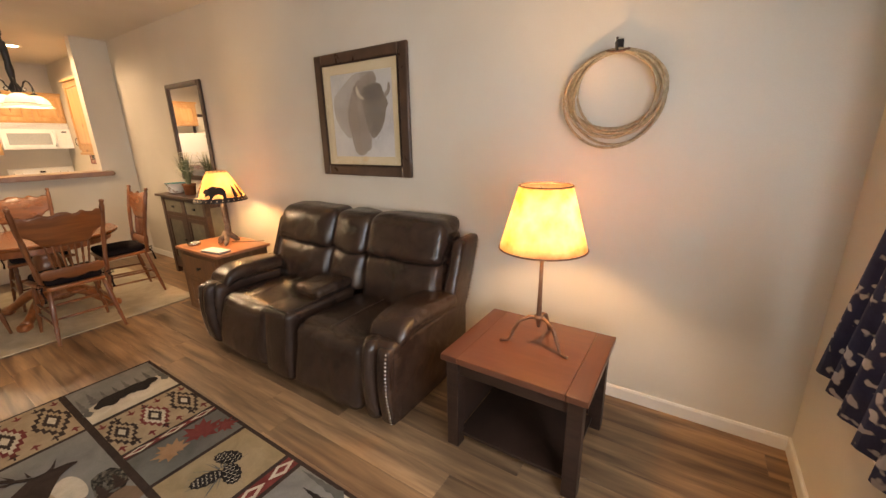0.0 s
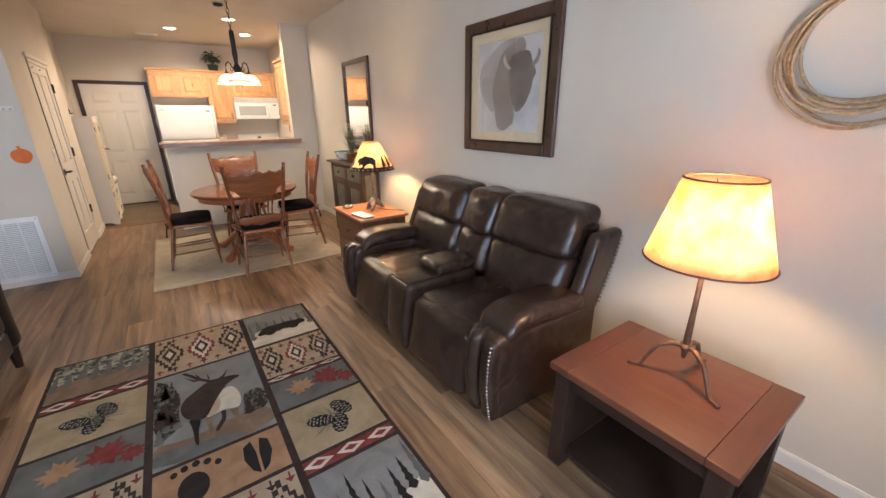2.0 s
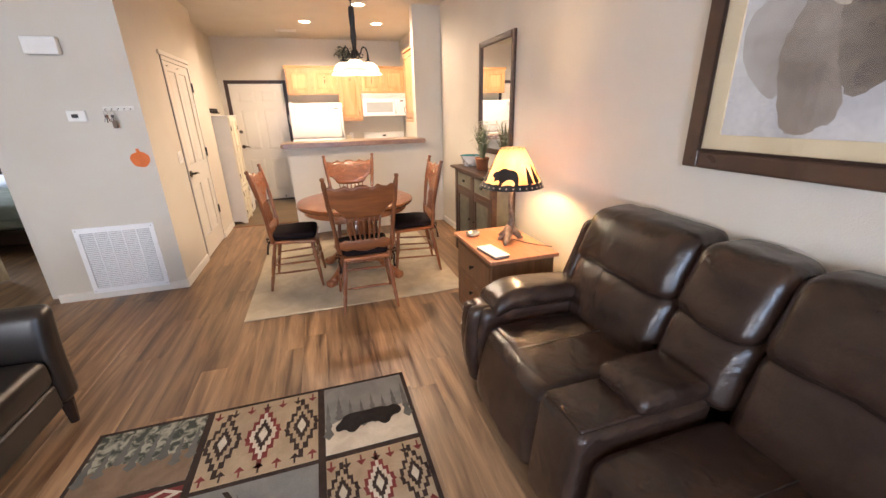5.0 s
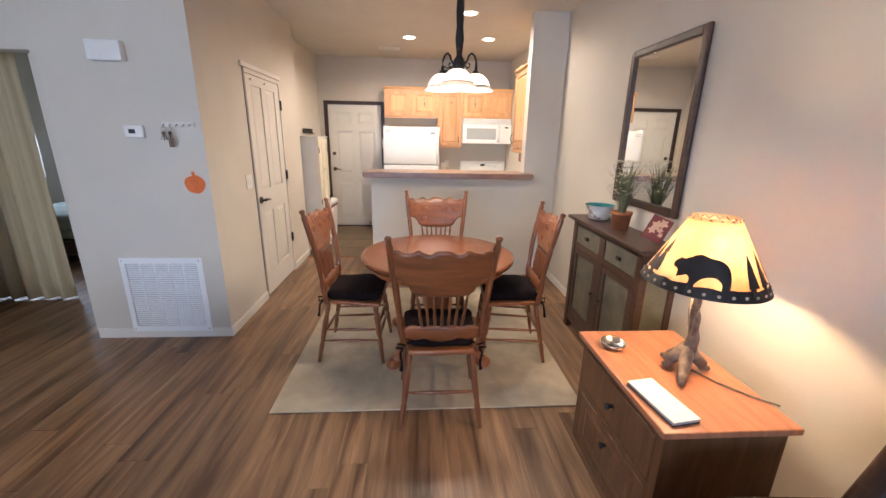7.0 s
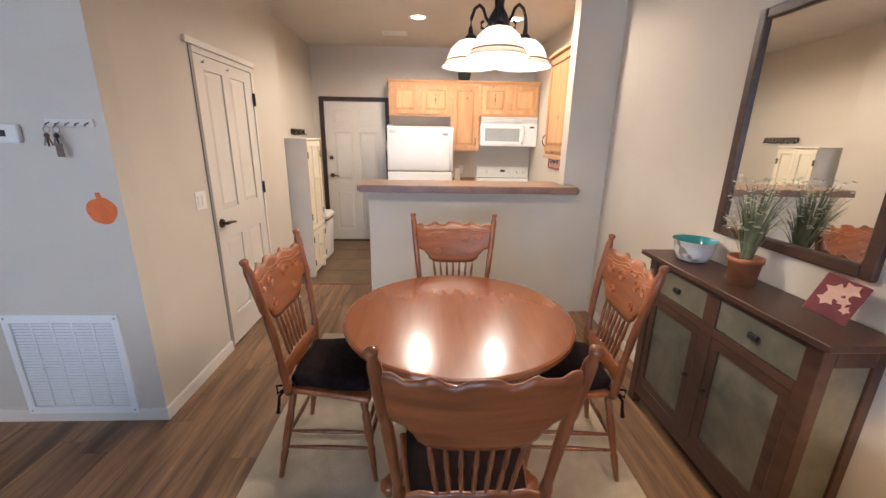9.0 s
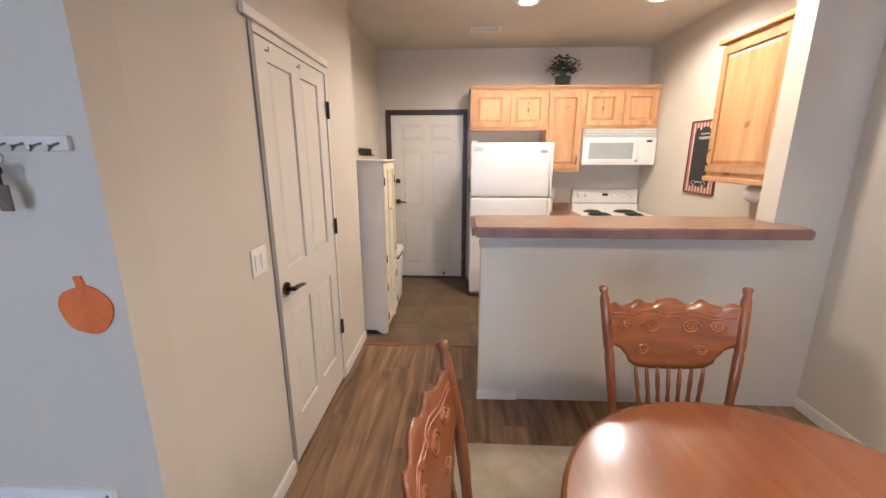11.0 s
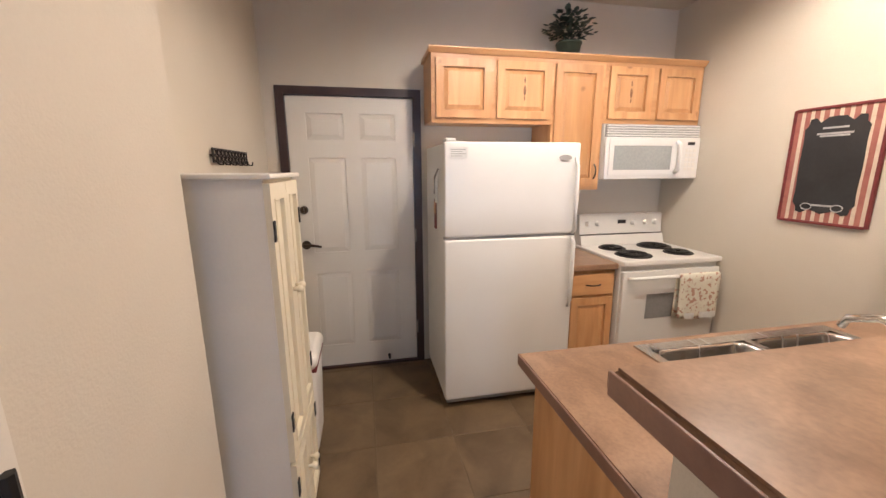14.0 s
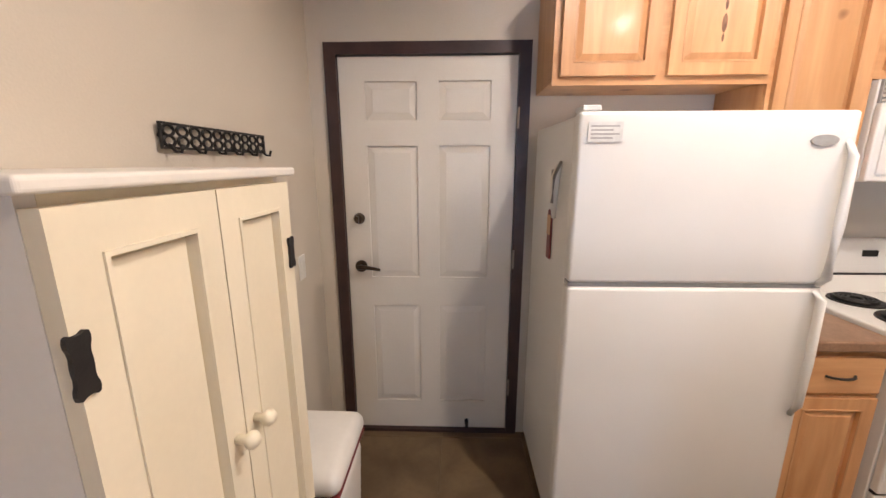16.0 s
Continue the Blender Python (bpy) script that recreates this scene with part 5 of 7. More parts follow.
# ---- navy curtain at the window ----
def hanging(name, label, y0, y1, z0, z1, x, waves, depth, material, along='y', gather=0.0):
    c = thing(name, pose(0, 0, 0), label, "curtain")
    bm = bm_new()
    n, rows = waves * 8, 10
    grid = []
    for i in range(n + 1):
        s = i / n
        col = []
        for j in range(rows + 1):
            t = j / rows
            w = depth * math.sin(s * waves * 2 * math.pi + .5 * math.sin(3 * t)) * (.75 + .25 * t)
            a = y0 + (y1 - y0) * s
            a += gather * (1 - t) * s
            col.append(bm.verts.new((x + w, a, z1 + (z0 - z1) * t) if along == 'y' else (a, x + w, z1 + (z0 - z1) * t)))
        grid.append(col)
    for i in range(n):
        for j in range(rows):
            bm.faces.new((grid[i][j], grid[i + 1][j], grid[i + 1][j + 1], grid[i][j + 1]))
    thicken(bm, .0015)
    part("cloth", bm, material, c, smooth=True)
    rod_a, rod_b = ((x, min(y0, y1) - .1, z1 - .01), (x, max(y0, y1) + .1, z1 - .01)) if along == 'y' else ((min(y0, y1) - .1, x, z1 - .01), (max(y0, y1) + .1, x, z1 - .01))
    if along == 'y' and x > 0:
        for yy in (rod_a[1] + .02, rod_b[1] - .02):
            part("bracket", tube(bm_new(), [(x, yy, z1 - .01), (XR - .0005, yy, z1 - .01)], .008, 8), M_BLACK, c)
    part("rod", tube(bm_new(), [rod_a, rod_b], .011, 10), M_BLACK, c, "dark curtain rod")
    return c


hanging("window_curtain", "navy curtain panel with pale floral print beside the window", 1.50, 2.34, .66, 2.15, .59, 6, .025, M_NAVY, gather=-.55)
hanging("window_curtain", "navy curtain panel with pale floral print beside the window", .15, .60, .66, 2.15, .585, 4, .022, M_NAVY)

# ---- armchair ----
ac = thing("armchair", pose(-2.895, -.645, 0, 0, 0, 180), "black-brown leather club armchair with tapered feet", "armchair")
for sx in (-1, 1):
    bm = bm_new()
    rbox(bm, sx * .335 - .065, sx * .335 + .065, -.36, .36, .14, .66, .05, 3, 5, (.006, 0, 0), lambda p: Vector((p.x + (.03 if p.x > 0 else -.03) * max(0, (p.z - .3) / .3) ** 2, p.y, p.z + .05 * max(0, p.y))))
    part("arm", bm, M_LEATHER2, ac, smooth=True)
    for sy in (-1, 1):
        part("leg", lathe(bm_new(), [(.020, 0), (.032, .14)], 10, (sx * .33, sy * .31)), M_ESPRESSO, ac, "tapered dark wooden leg")
part("seat", rbox(bm_new(), -.268, .268, -.35, .24, .28, .43, .045, 3, 5, (0, .0, .02)), M_LEATHER2, ac, smooth=True)
part("apron", rbox(bm_new(), -.268, .268, -.34, .34, .14, .279, .02, 2), M_LEATHER2, ac)
part("backrest", rbox(bm_new(), -.268, .268, .22, .36, .30, .80, .05, 3, 5, (0, .02, 0), lambda p: Vector((p.x, p.y + .15 * max(0, p.z - .4), p.z))), M_LEATHER2, ac, smooth=True)

# ---- living room rug ----
rug = thing("area_rug", pose(0, 0, 0), "lodge-style area rug with wildlife panels and dark borders", "rug")
part("rug_field", rbox(bm_new(), -3.045, -.78, -.145, 1.405, .003, .0085, .0025), R_BORDER, rug)
FLOORWISE = lambda a, b, d: (a, b, d)


def panel(u0, u1, v0, v1, material):
    """Woven field between u0 and u1 along x, v0 and v1 along y."""
    return part("woven_panel", box(bm_new(), u0 + .012, u1 - .012, v0 + .012, v1 - .012, .0086, .0100), material, rug)


def motif(parent, pts, material, level=0, name="motif"):
    z = .0101 + .0011 * level
    part(name, prism(bm_new(), pts, z, z + .0009, FLOORWISE), material, parent)


def diamond(parent, cu, cv, ru, rv, mats):
    for i, mm in enumerate(mats):
        s = 1 - i / len(mats)
        pts = []
        for k in range(4):
            a0 = k * math.pi / 2
            p, q = (math.cos(a0), math.sin(a0)), (math.cos(a0 + math.pi / 2), math.sin(a0 + math.pi / 2))
            for j in range(8):
                t = j / 8
                x, y = p[0] + (q[0] - p[0]) * t, p[1] + (q[1] - p[1]) * t
                pts.append((cu + ru * s * x, cv + rv * s * y))
                t2 = t + .125
                pts.append((cu + ru * s * (p[0] + (q[0] - p[0]) * (t2 if j % 2 else t)), cv + rv * s * (p[1] + (q[1] - p[1]) * (t if j % 2 else t2))))
        seen, clean = set(), []
        for q in pts:
            key = (round(q[0], 5), round(q[1], 5))
            if key not in seen:
                seen.add(key)
                clean.append(q)
        motif(parent, clean, mm, i, "diamond_motif")


def geo_band(u0, u1, v0, v1):
    p = panel(u0, u1, v0, v1, R_TAN)
    cu, L = (u0 + u1) / 2, v1 - v0
    ru = (u1 - u0) * .40
    for k in range(3):
        cv = v0 + L * (k + .5) / 3
        diamond(p, cu, cv, ru, L * .158, (R_RED, R_CREAM, R_BORDER, R_CREAM) if k % 2 else (R_BORDER, R_TAN, R_BORDER, R_CREAM))
    for k in range(7):
        cv = v0 + L * (k + .5) / 7
        for cu2, s in ((u0 + .055, 1), (u1 - .055, -1)):
            motif(p, [(cu2 - .03 * s, cv - .004), (cu2, cv - .004), (cu2, cv - .022), (cu2 + .028 * s, cv), (cu2, cv + .022), (cu2, cv + .004), (cu2 - .03 * s, cv + .004)], (R_RED, R_BORDER)[k % 2])
    return p


def slim_band(u0, u1, v0, v1):
    p = panel(u0, u1, v0, v1, R_RED)
    L = v1 - v0
    for k in range(3):
        cv, cu = v0 + L * (k + .5) / 3, (u0 + u1) / 2
        h, w = (u1 - u0) * .36, L * .15
        motif(p, [(cu - h, cv), (cu, cv - w), (cu + h, cv), (cu, cv + w)], R_CREAM)
        motif(p, [(cu - h * .5, cv), (cu, cv - w * .5), (cu + h * .5, cv), (cu, cv + w * .5)], R_RED, 1)
    return p


def cones(u0, u1, v0, v1, seed):
    p = panel(u0, u1, v0, v1, R_GOLD)
    r = random.Random(seed)
    cu, cv = (u0 + u1) / 2, (v0 + v1) / 2
    for k in range(30):
        a = r.uniform(0, 6.3)
        l = r.uniform(.08, .17)
        c, s = math.cos(a), math.sin(a)
        motif(p, [(cu + .02 * c - .003 * s, cv + .02 * s + .003 * c), (cu + l * c * .8, cv + l * s), (cu + .02 * c + .003 * s, cv + .02 * s - .003 * c)], R_SLATE, 0, "needle_motif")
    for i, (du, dv, a) in enumerate(((-.055, .06, .5), (.055, .015, -.3), (-.01, -.065, 1.2))):
        c, s = math.cos(a), math.sin(a)

        def at(e, f):
            return (cu + du + e * c - f * s, cv + dv + e * s + f * c)
        motif(p, [at((.066 + .006 * (q % 2)) * math.cos(q * math.pi / 13), (.038 + .006 * (q % 2)) * math.sin(q * math.pi / 13)) for q in range(26)], R_BLACK, 1, "pinecone_motif")
        for j in range(-3, 4):
            e = j * .0175
            w = .036 * math.sqrt(max(.05, 1 - (e / .068) ** 2))
            for f0 in (-.66, 0, .66):
                f = (f0 + (.33 if j % 2 else 0)) * w
                if abs(f) < w * .9:
                    motif(p, [at(e - .004, f - .010), at(e + .005, f), at(e - .004, f + .010), at(e + .001, f)], R_CREAM, 2, "scale_motif")
    return p


def maple(parent, cu, cv, size, turn, material, level=0):
    prof = [(0, 1.0), (12, .62), (24, .78), (34, .50), (50, .92), (64, .55), (80, .72), (92, .42), (118, .66), (138, .36), (160, .40), (176, .12)]
    pts = [(a, r) for a, r in prof] + [(180, .5)] + [(-a, r) for a, r in prof[::-1][:-1]]
    motif(parent, [(cu + size * r * math.cos(radians(a + turn)), cv + size * r * math.sin(radians(a + turn))) for a, r in pts], material, level, "leaf_motif")


def leaf_panel(u0, u1, v0, v1):
    p = panel(u0, u1, v0, v1, R_SLATE)
    cu, L = (u0 + u1) / 2, v1 - v0
    maple(p, cu, v0 + L * .36, .11, 200, R_RUST)
    maple(p, cu - .01, v0 + L * .66, .13, 150, R_RED, 1)
    maple(p, cu + .03, v0 + L * .86, .08, 60, R_RED)
    return p


def fir(parent, cu, cv, h, w, material, level=0):
    """Fir with its top towards -x."""
    pts = [(cu, cv - w * .1)]
    for i in range(4):
        pts += [(cu - h * (.10 + .22 * i), cv - w * (1 - .24 * i)), (cu - h * (.24 + .2 * i), cv - w * (.45 - .1 * i))]
    pts += [(cu - h, cv)]
    for i in range(3, -1, -1):
        pts += [(cu - h * (.24 + .2 * i), cv + w * (.45 - .1 * i)), (cu - h * (.10 + .22 * i), cv + w * (1 - .24 * i))]
    pts += [(cu, cv + w * .1)]
    motif(parent, pts, material, level, "fir_motif")


def tree_panel(u0, u1, v0, v1, seed, ground=R_GREY, firs=R_BLACK):
    p = panel(u0, u1, v0, v1, ground)
    r = random.Random(seed)
    L, D = v1 - v0, u1 - u0
    motif(p, [(u0 + D * .62, v0 + .013), (u0 + D * .52, v0 + L * .3), (u0 + D * .60, v0 + L * .6), (u0 + D * .5, v1 - .013), (u1 - .013, v1 - .013), (u1 - .013, v0 + .013)], R_CREAM if ground is R_GREY else R_BROWN)
    for k in range(8):
        fir(p, u0 + D * r.uniform(.55, .8), v0 + L * (k + .5) / 8, D * r.uniform(.35, .55), L * .055, (firs, R_SLATE)[k % 3 == 1], 1 + k % 2)
    return p


# right column
p = tree_panel(-3.035, -2.535, .93, 1.395, 2, R_GREY, R_SLATE)
BEARR = [(.06, -.16), (.02, -.17), (-.01, -.14), (-.045, -.12), (-.055, -.08), (-.05, .0), (-.06, .06), (-.04, .11), (-.055, .14), (-.02, .18), (.02, .17), (.03, .12), (.07, .10), (.075, .07), (.04, .04), (.04, -.04), (.08, -.07), (.08, -.10), (.05, -.12)]
motif(p, soften([(-2.73 + a, 1.16 + b) for a, b in BEARR], 1), R_BLACK, 4, "bear_motif")
geo_band(-2.53, -2.13, .93, 1.395)
slim_band(-2.135, -2.08, .93, 1.395)
leaf_panel(-2.085, -1.80, .93, 1.395)
cones(-1.80, -1.42, .93, 1.395, 3)
slim_band(-1.42, -1.325, .93, 1.395)
p = tree_panel(-1.325, -.79, .93, 1.395, 4)
# middle column
geo_band(-3.035, -2.53, .37, .92)
p = panel(-2.53, -1.73, .37, .92, R_GREY)
r_ = random.Random(9)
motif(p, soften([(-1.742, .382), (-1.742, .908), (-1.90, .908), (-1.93, .80), (-1.90, .66), (-1.88, .5), (-1.92, .382)], 1), R_BROWN)
motif(p, soften([(-1.742, .382), (-1.742, .80), (-1.80, .70), (-1.84, .5), (-1.86, .382)], 1), R_SLATE, 1)
for k in range(26):
    far = k % 4 == 0
    u, v = (-1.93 + r_.random() * .05, .80 + r_.random() * .09) if far else (-2.28 + r_.random() * .42, .40 + r_.random() * .085)
    fir(p, u, v, .10 + .10 * r_.random(), .020 + .014 * r_.random(), (R_SLATE, R_THICKET, R_BORDER)[k % 3], 1 + k % 3)
ELK_NECK = [(-2.267, .818), (-2.298, .783), (-2.308, .742), (-2.315, .695), (-2.322, .654), (-2.29, .614), (-2.244, .561), (-2.208, .522), (-2.143, .5), (-2.074, .506), (-2.016, .535), (-1.983, .581), (-1.995, .619), (-2.067, .647), (-2.149, .688), (-2.221, .728), (-2.251, .767)]
ELK_RUMP = [(-2.106, .64), (-2.166, .687), (-2.206, .735), (-2.179, .769), (-2.107, .786), (-2.033, .786), (-1.981, .769), (-1.985, .738), (-2.002, .697), (-1.994, .66), (-1.982, .611), (-2.043, .612)]
motif(p, soften(ELK_RUMP), R_CREAM, 4, "elk_body_motif")
motif(p, soften([(-2.12, .645), (-2.15, .68), (-2.07, .69), (-2.0, .668), (-1.985, .62), (-2.03, .61)]), R_TAN, 5, "elk_body_motif")
for leg, tone in (([(-2.019, .714), (-1.913, .735), (-1.832, .752), (-1.829, .768), (-1.917, .754), (-2.0, .765)], R_BROWN), ([(-2.027, .678), (-1.94, .682), (-1.907, .66), (-1.864, .64), (-1.845, .653), (-1.886, .675), (-1.918, .697), (-2.009, .704)], R_BORDER),
                  ([(-2.001, .602), (-1.913, .613), (-1.819, .621), (-1.813, .636), (-1.905, .632), (-1.999, .637)], R_BROWN), ([(-2.03, .53), (-1.939, .548), (-1.817, .551), (-1.802, .568), (-1.906, .57), (-2.0, .59)], R_BLACK)):
    motif(p, soften(leg, 1), tone, 3, "elk_leg_motif")
motif(p, soften([(-2.50, .382), (-2.45, .44), (-2.36, .47), (-2.27, .51), (-2.14, .49), (-2.0, .50), (-1.90, .382)], 1), R_THICKET)
motif(p, soften([(-2.09, .908), (-2.10, .81), (-2.02, .79), (-1.91, .79), (-1.90, .908)], 1), R_THICKET)
motif(p, soften(ELK_NECK, 1), R_BORDER, 6, "elk_neck_motif")
for pts in ([(-2.311, .675), (-2.374, .616), (-2.489, .541), (-2.49, .518), (-2.355, .606), (-2.296, .66)], [(-2.349, .631), (-2.387, .57), (-2.441, .53), (-2.362, .576)],
            [(-2.308, .695), (-2.337, .728), (-2.389, .758), (-2.323, .737), (-2.29, .71)], [(-2.388, .6), (-2.462, .58), (-2.387, .613)], [(-2.348, .647), (-2.407, .648), (-2.339, .66)]):
    motif(p, pts, R_BORDER, 5, "antler_motif")
p = panel(-1.73, -1.43, .37, .92, R_RUST)
for du, dv, ru, rv in ((-1.56, .53, .085, .06), (-1.675, .46, .018, .014), (-1.69, .50, .02, .015), (-1.695, .545, .02, .016), (-1.68, .59, .02, .016), (-1.65, .63, .018, .014)):
    motif(p, [(du + ru * math.cos(t * math.pi / 8), dv + rv * math.sin(t * math.pi / 8)) for t in range(16)], R_BLACK, 0, "paw_motif")
for s in (-1, 1):
    motif(p, [(-1.69, .79 + s * .02), (-1.66, .79 + s * .055), (-1.58, .79 + s * .06), (-1.50, .79 + s * .035), (-1.47, .79 + s * .006), (-1.60, .79 + s * .006)], R_BLACK, 0, "hoof_motif")
geo_band(-1.43, -1.0, .37, .92)
tree_panel(-1.0, -.79, .37, .92, 12, R_BROWN)
# left column
tree_panel(-3.035, -2.605, -.135, .36, 6, R_FOREST, R_SLATE)
slim_band(-2.605, -2.515, -.135, .36)
cones(-2.515, -2.145, -.135, .36, 8)
leaf_panel(-2.145, -1.81, -.135, .36)
geo_band(-1.81, -1.40, -.135, .36)
tree_panel(-1.40, -.79, -.135, .36, 14)

# ---- dining rug, table and chairs ----
dr_ = thing("dining_rug", pose(0, 0, 0), "plain cream rug under the dining table", "rug")
part("rug_field", rbox(bm_new(), -5.95, -4.045, .362, 2.20, .003, .012, .004, 2), M_RUGTAN, dr_)

tb = thing("dining_table", pose(-4.78, 1.354, .012), "round honey-oak pedestal dining table", "table")
lathe(bm := bm_new(), [(.515, .700), (.532, .703), (.540, .712), (.5425, .722), (.538, .732), (.528, .7365), (.30, .737), (.02, .737)], 64)
part("tabletop", bm, M_TABLETOP, tb, smooth=False)
lathe(bm := bm_new(), [(.47, .640), (.478, .645), (.478, .699), (.455, .6995), (.455, .640)], 48, caps=False)
part("apron", bm, M_OAK, tb)
lathe(bm := bm_new(), [(.13, .14), (.135, .18), (.105, .22), (.085, .27), (.11, .36), (.12, .44), (.10, .52), (.075, .57), (.10, .60), (.16, .64), (.22, .699)], 28)
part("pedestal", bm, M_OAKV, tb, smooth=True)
for a in (45, 135, 225, 315):
    c, s = math.cos(radians(a)), math.sin(radians(a))
    foot = part("foot", tube(bm_new(), [(c * r, s * r, z) for r, z in ((.07, .20), (.16, .205), (.25, .165), (.33, .10), (.39, .06), (.43, .045))], [.05, .048, .042, .036, .036, .040], 10), M_OAK, tb, smooth=True)
    part("claw", rbox(bm_new(), -.045, .055, -.042, .042, 0, .07, .03, 3, 2, (0, 0, 0), lambda p: (c * (p.x + .43) - s * p.y, s * (p.x + .43) + c * p.y, p.z)), M_OAK, foot, smooth=True)

chair = thing("dining_chair", pose(-4.12, 1.335, .012, 0, 0, 90), "pressed-back oak dining chair with a dark tied cushion", "chair", "dining chairs")
# seat: front towards +y, back posts at -y
bm = bm_new()


def seat_bend(p):
    return Vector((p.x * (1 + .16 * p.y / .2), p.y, p.z - .010 * max(0, 1 - (p.x / .2) ** 2) * max(0, 1 - (p.y / .2) ** 2) * (1 if p.z > .44 else 0)))


rbox(bm, -.205, .205, -.20, .205, .425, .455, .013, 2, 4, (0, 0, 0), seat_bend)
part("seat", bm, M_OAK, chair, smooth=True)
for s in (-1, 1):
    top, bot = Vector((s * .262, -.255, 1.085)), Vector((s * .195, -.165, .44))
    pts = [bot.lerp(top, t) + Vector((0, -.018 * math.sin(t * math.pi), 0)) * -1 for t in (0, .06, .10, .16, .22, .27, .45, .6, .63, .66, .92, .955, .975, .99, 1)]
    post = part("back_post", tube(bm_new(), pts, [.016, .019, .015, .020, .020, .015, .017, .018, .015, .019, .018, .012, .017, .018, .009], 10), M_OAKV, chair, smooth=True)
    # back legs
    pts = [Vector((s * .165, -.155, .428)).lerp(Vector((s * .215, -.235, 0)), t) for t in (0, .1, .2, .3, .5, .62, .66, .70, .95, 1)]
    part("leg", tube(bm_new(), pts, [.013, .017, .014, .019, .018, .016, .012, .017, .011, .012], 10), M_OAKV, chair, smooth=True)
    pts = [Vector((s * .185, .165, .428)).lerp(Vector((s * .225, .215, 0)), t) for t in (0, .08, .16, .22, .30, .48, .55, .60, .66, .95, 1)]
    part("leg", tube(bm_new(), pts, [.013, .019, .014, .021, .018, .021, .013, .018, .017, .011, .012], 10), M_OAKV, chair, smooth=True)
    for z in (.155, .235):
        f = 1 - z / .428
        a = Vector((s * (.165 + .05 * f), -.155 - .08 * f, z))
        b = Vector((s * (.185 + .04 * f), .165 + .05 * f, z + .015))
        part("side_stretcher", tube(bm_new(), [a.lerp(b, t) for t in (0, .25, .5, .75, 1)], [.007, .009, .011, .009, .007], 8), M_OAKV, chair, smooth=True)
for z in (.20, .275):
    f = 1 - z / .428
    x = .185 + .04 * f
    part("front_stretcher", tube(bm_new(), [(x * t, .165 + .05 * f, z) for t in (-1, -.5, -.15, .15, .5, 1)], [.007, .010, .013, .013, .010, .007], 8), M_OAKV, chair, smooth=True)
for z in (.20,):
    f = 1 - z / .428
    x = .165 + .05 * f
    part("back_stretcher", tube(bm_new(), [(x * t, -.155 - .08 * f, z) for t in (-1, -.5, 0, .5, 1)], [.007, .009, .011, .009, .007], 8), M_OAKV, chair, smooth=True)


def back_plane(a, b, d):
    t = (b - .44) / .645
    return (a, -.165 - .09 * t + .018 * math.sin(t * math.pi) - .055 * max(0, 1 - (a / .25) ** 2) * min(1, max(0, t)) + d, b)


def mirror_outline(half):
    return half + [(-a, b) for a, b in reversed(half) if abs(a) > 1e-6]



def back_panel(top, bottom, thick, cols=44, rows=5):
    """Upright board between two half outlines, mirrored and bowed to the chair's back, with eased edges."""
    bm = bm_new()
    wide = top[-1][0]

    def height(half, x):
        for (a, b), (c, d) in zip(half, half[1:]):
            if x <= c + 1e-9:
                t = (x - a) / max(c - a, 1e-6)
                t = t * t * (3 - 2 * t)
                return b + (d - b) * t
        return half[-1][1]
    sheets = []
    for side in (1, -1):
        grid = []
        for i in range(cols + 1):
            x = wide * (2 * i / cols - 1)
            z0, z1 = height(bottom, abs(x)), height(top, abs(x))
            col = []
            for j in range(rows + 1):
                f = j / rows
                f = .5 - .5 * math.cos(math.pi * f)
                edge = 1 if 0 < j < rows else .45
                col.append(bm.verts.new(back_plane(x, z0 + (z1 - z0) * f, side * thick / 2 * edge)))
            grid.append(col)
        for i in range(cols):
            for j in range(rows):
                q = (grid[i][j], grid[i + 1][j], grid[i + 1][j + 1], grid[i][j + 1])
                bm.faces.new(q[::-1] if side > 0 else q)
        sheets.append(grid)
    f, g = sheets
    rim = [(i, 0) for i in range(cols)] + [(cols, j) for j in range(rows)] + [(i, rows) for i in range(cols, 0, -1)] + [(0, j) for j in range(rows, 0, -1)]
    for (i, j), (k, l) in zip(rim, rim[1:] + rim[:1]):
        bm.faces.new((f[i][j], f[k][l], g[k][l], g[i][j]))
    bmesh.ops.recalc_face_normals(bm, faces=bm.faces[:])
    return bm


CREST_TOP = [(0, 1.026), (.03, 1.023), (.062, 1.004), (.085, 1.008), (.118, 1.026), (.15, 1.010), (.185, 1.004), (.215, 1.020), (.244, 1.014)]
CREST_FOOT = [(0, .766), (.07, .768), (.125, .775), (.150, .790), (.172, .826), (.196, .852), (.222, .862), (.244, .885)]
crest_board = part("crest_panel", back_panel(CREST_TOP, CREST_FOOT, .019), M_CARVED, chair, "pressed carved oak crest", smooth=True)
# pressed scrolls on the side that faces the table
for sx in (-1, 1):
    for cx, cz, r0, turns, spin in ((.075, .925, .034, 2.1, 1), (.165, .935, .028, 1.9, -1), (.105, .845, .026, 1.8, -1), (.03, .965, .018, 1.5, 1)):
        pts = []
        for k in range(22):
            q = r0 * (1 - .8 * k / 21)
            t = spin * k / 21 * turns * 2 * math.pi
            pts.append(back_plane(sx * (cx + q * math.cos(t)), cz + q * .8 * math.sin(t), .0095))
        part("pressed_scroll", tube(bm_new(), pts, .0042, 5), M_OAK, crest_board, smooth=True)
for dz in (.025, .040):
    pts = [back_plane(.225 * (k / 16 * 2 - 1), 1.004 - dz + .007 * math.cos(k / 16 * 6 * math.pi), .0095) for k in range(17)]
    part("pressed_line", tube(bm_new(), pts, .0032, 5), M_OAK, crest_board, smooth=True)
RAIL_TOP = [(0, .588), (.05, .592), (.10, .585), (.15, .592), (.195, .578)]
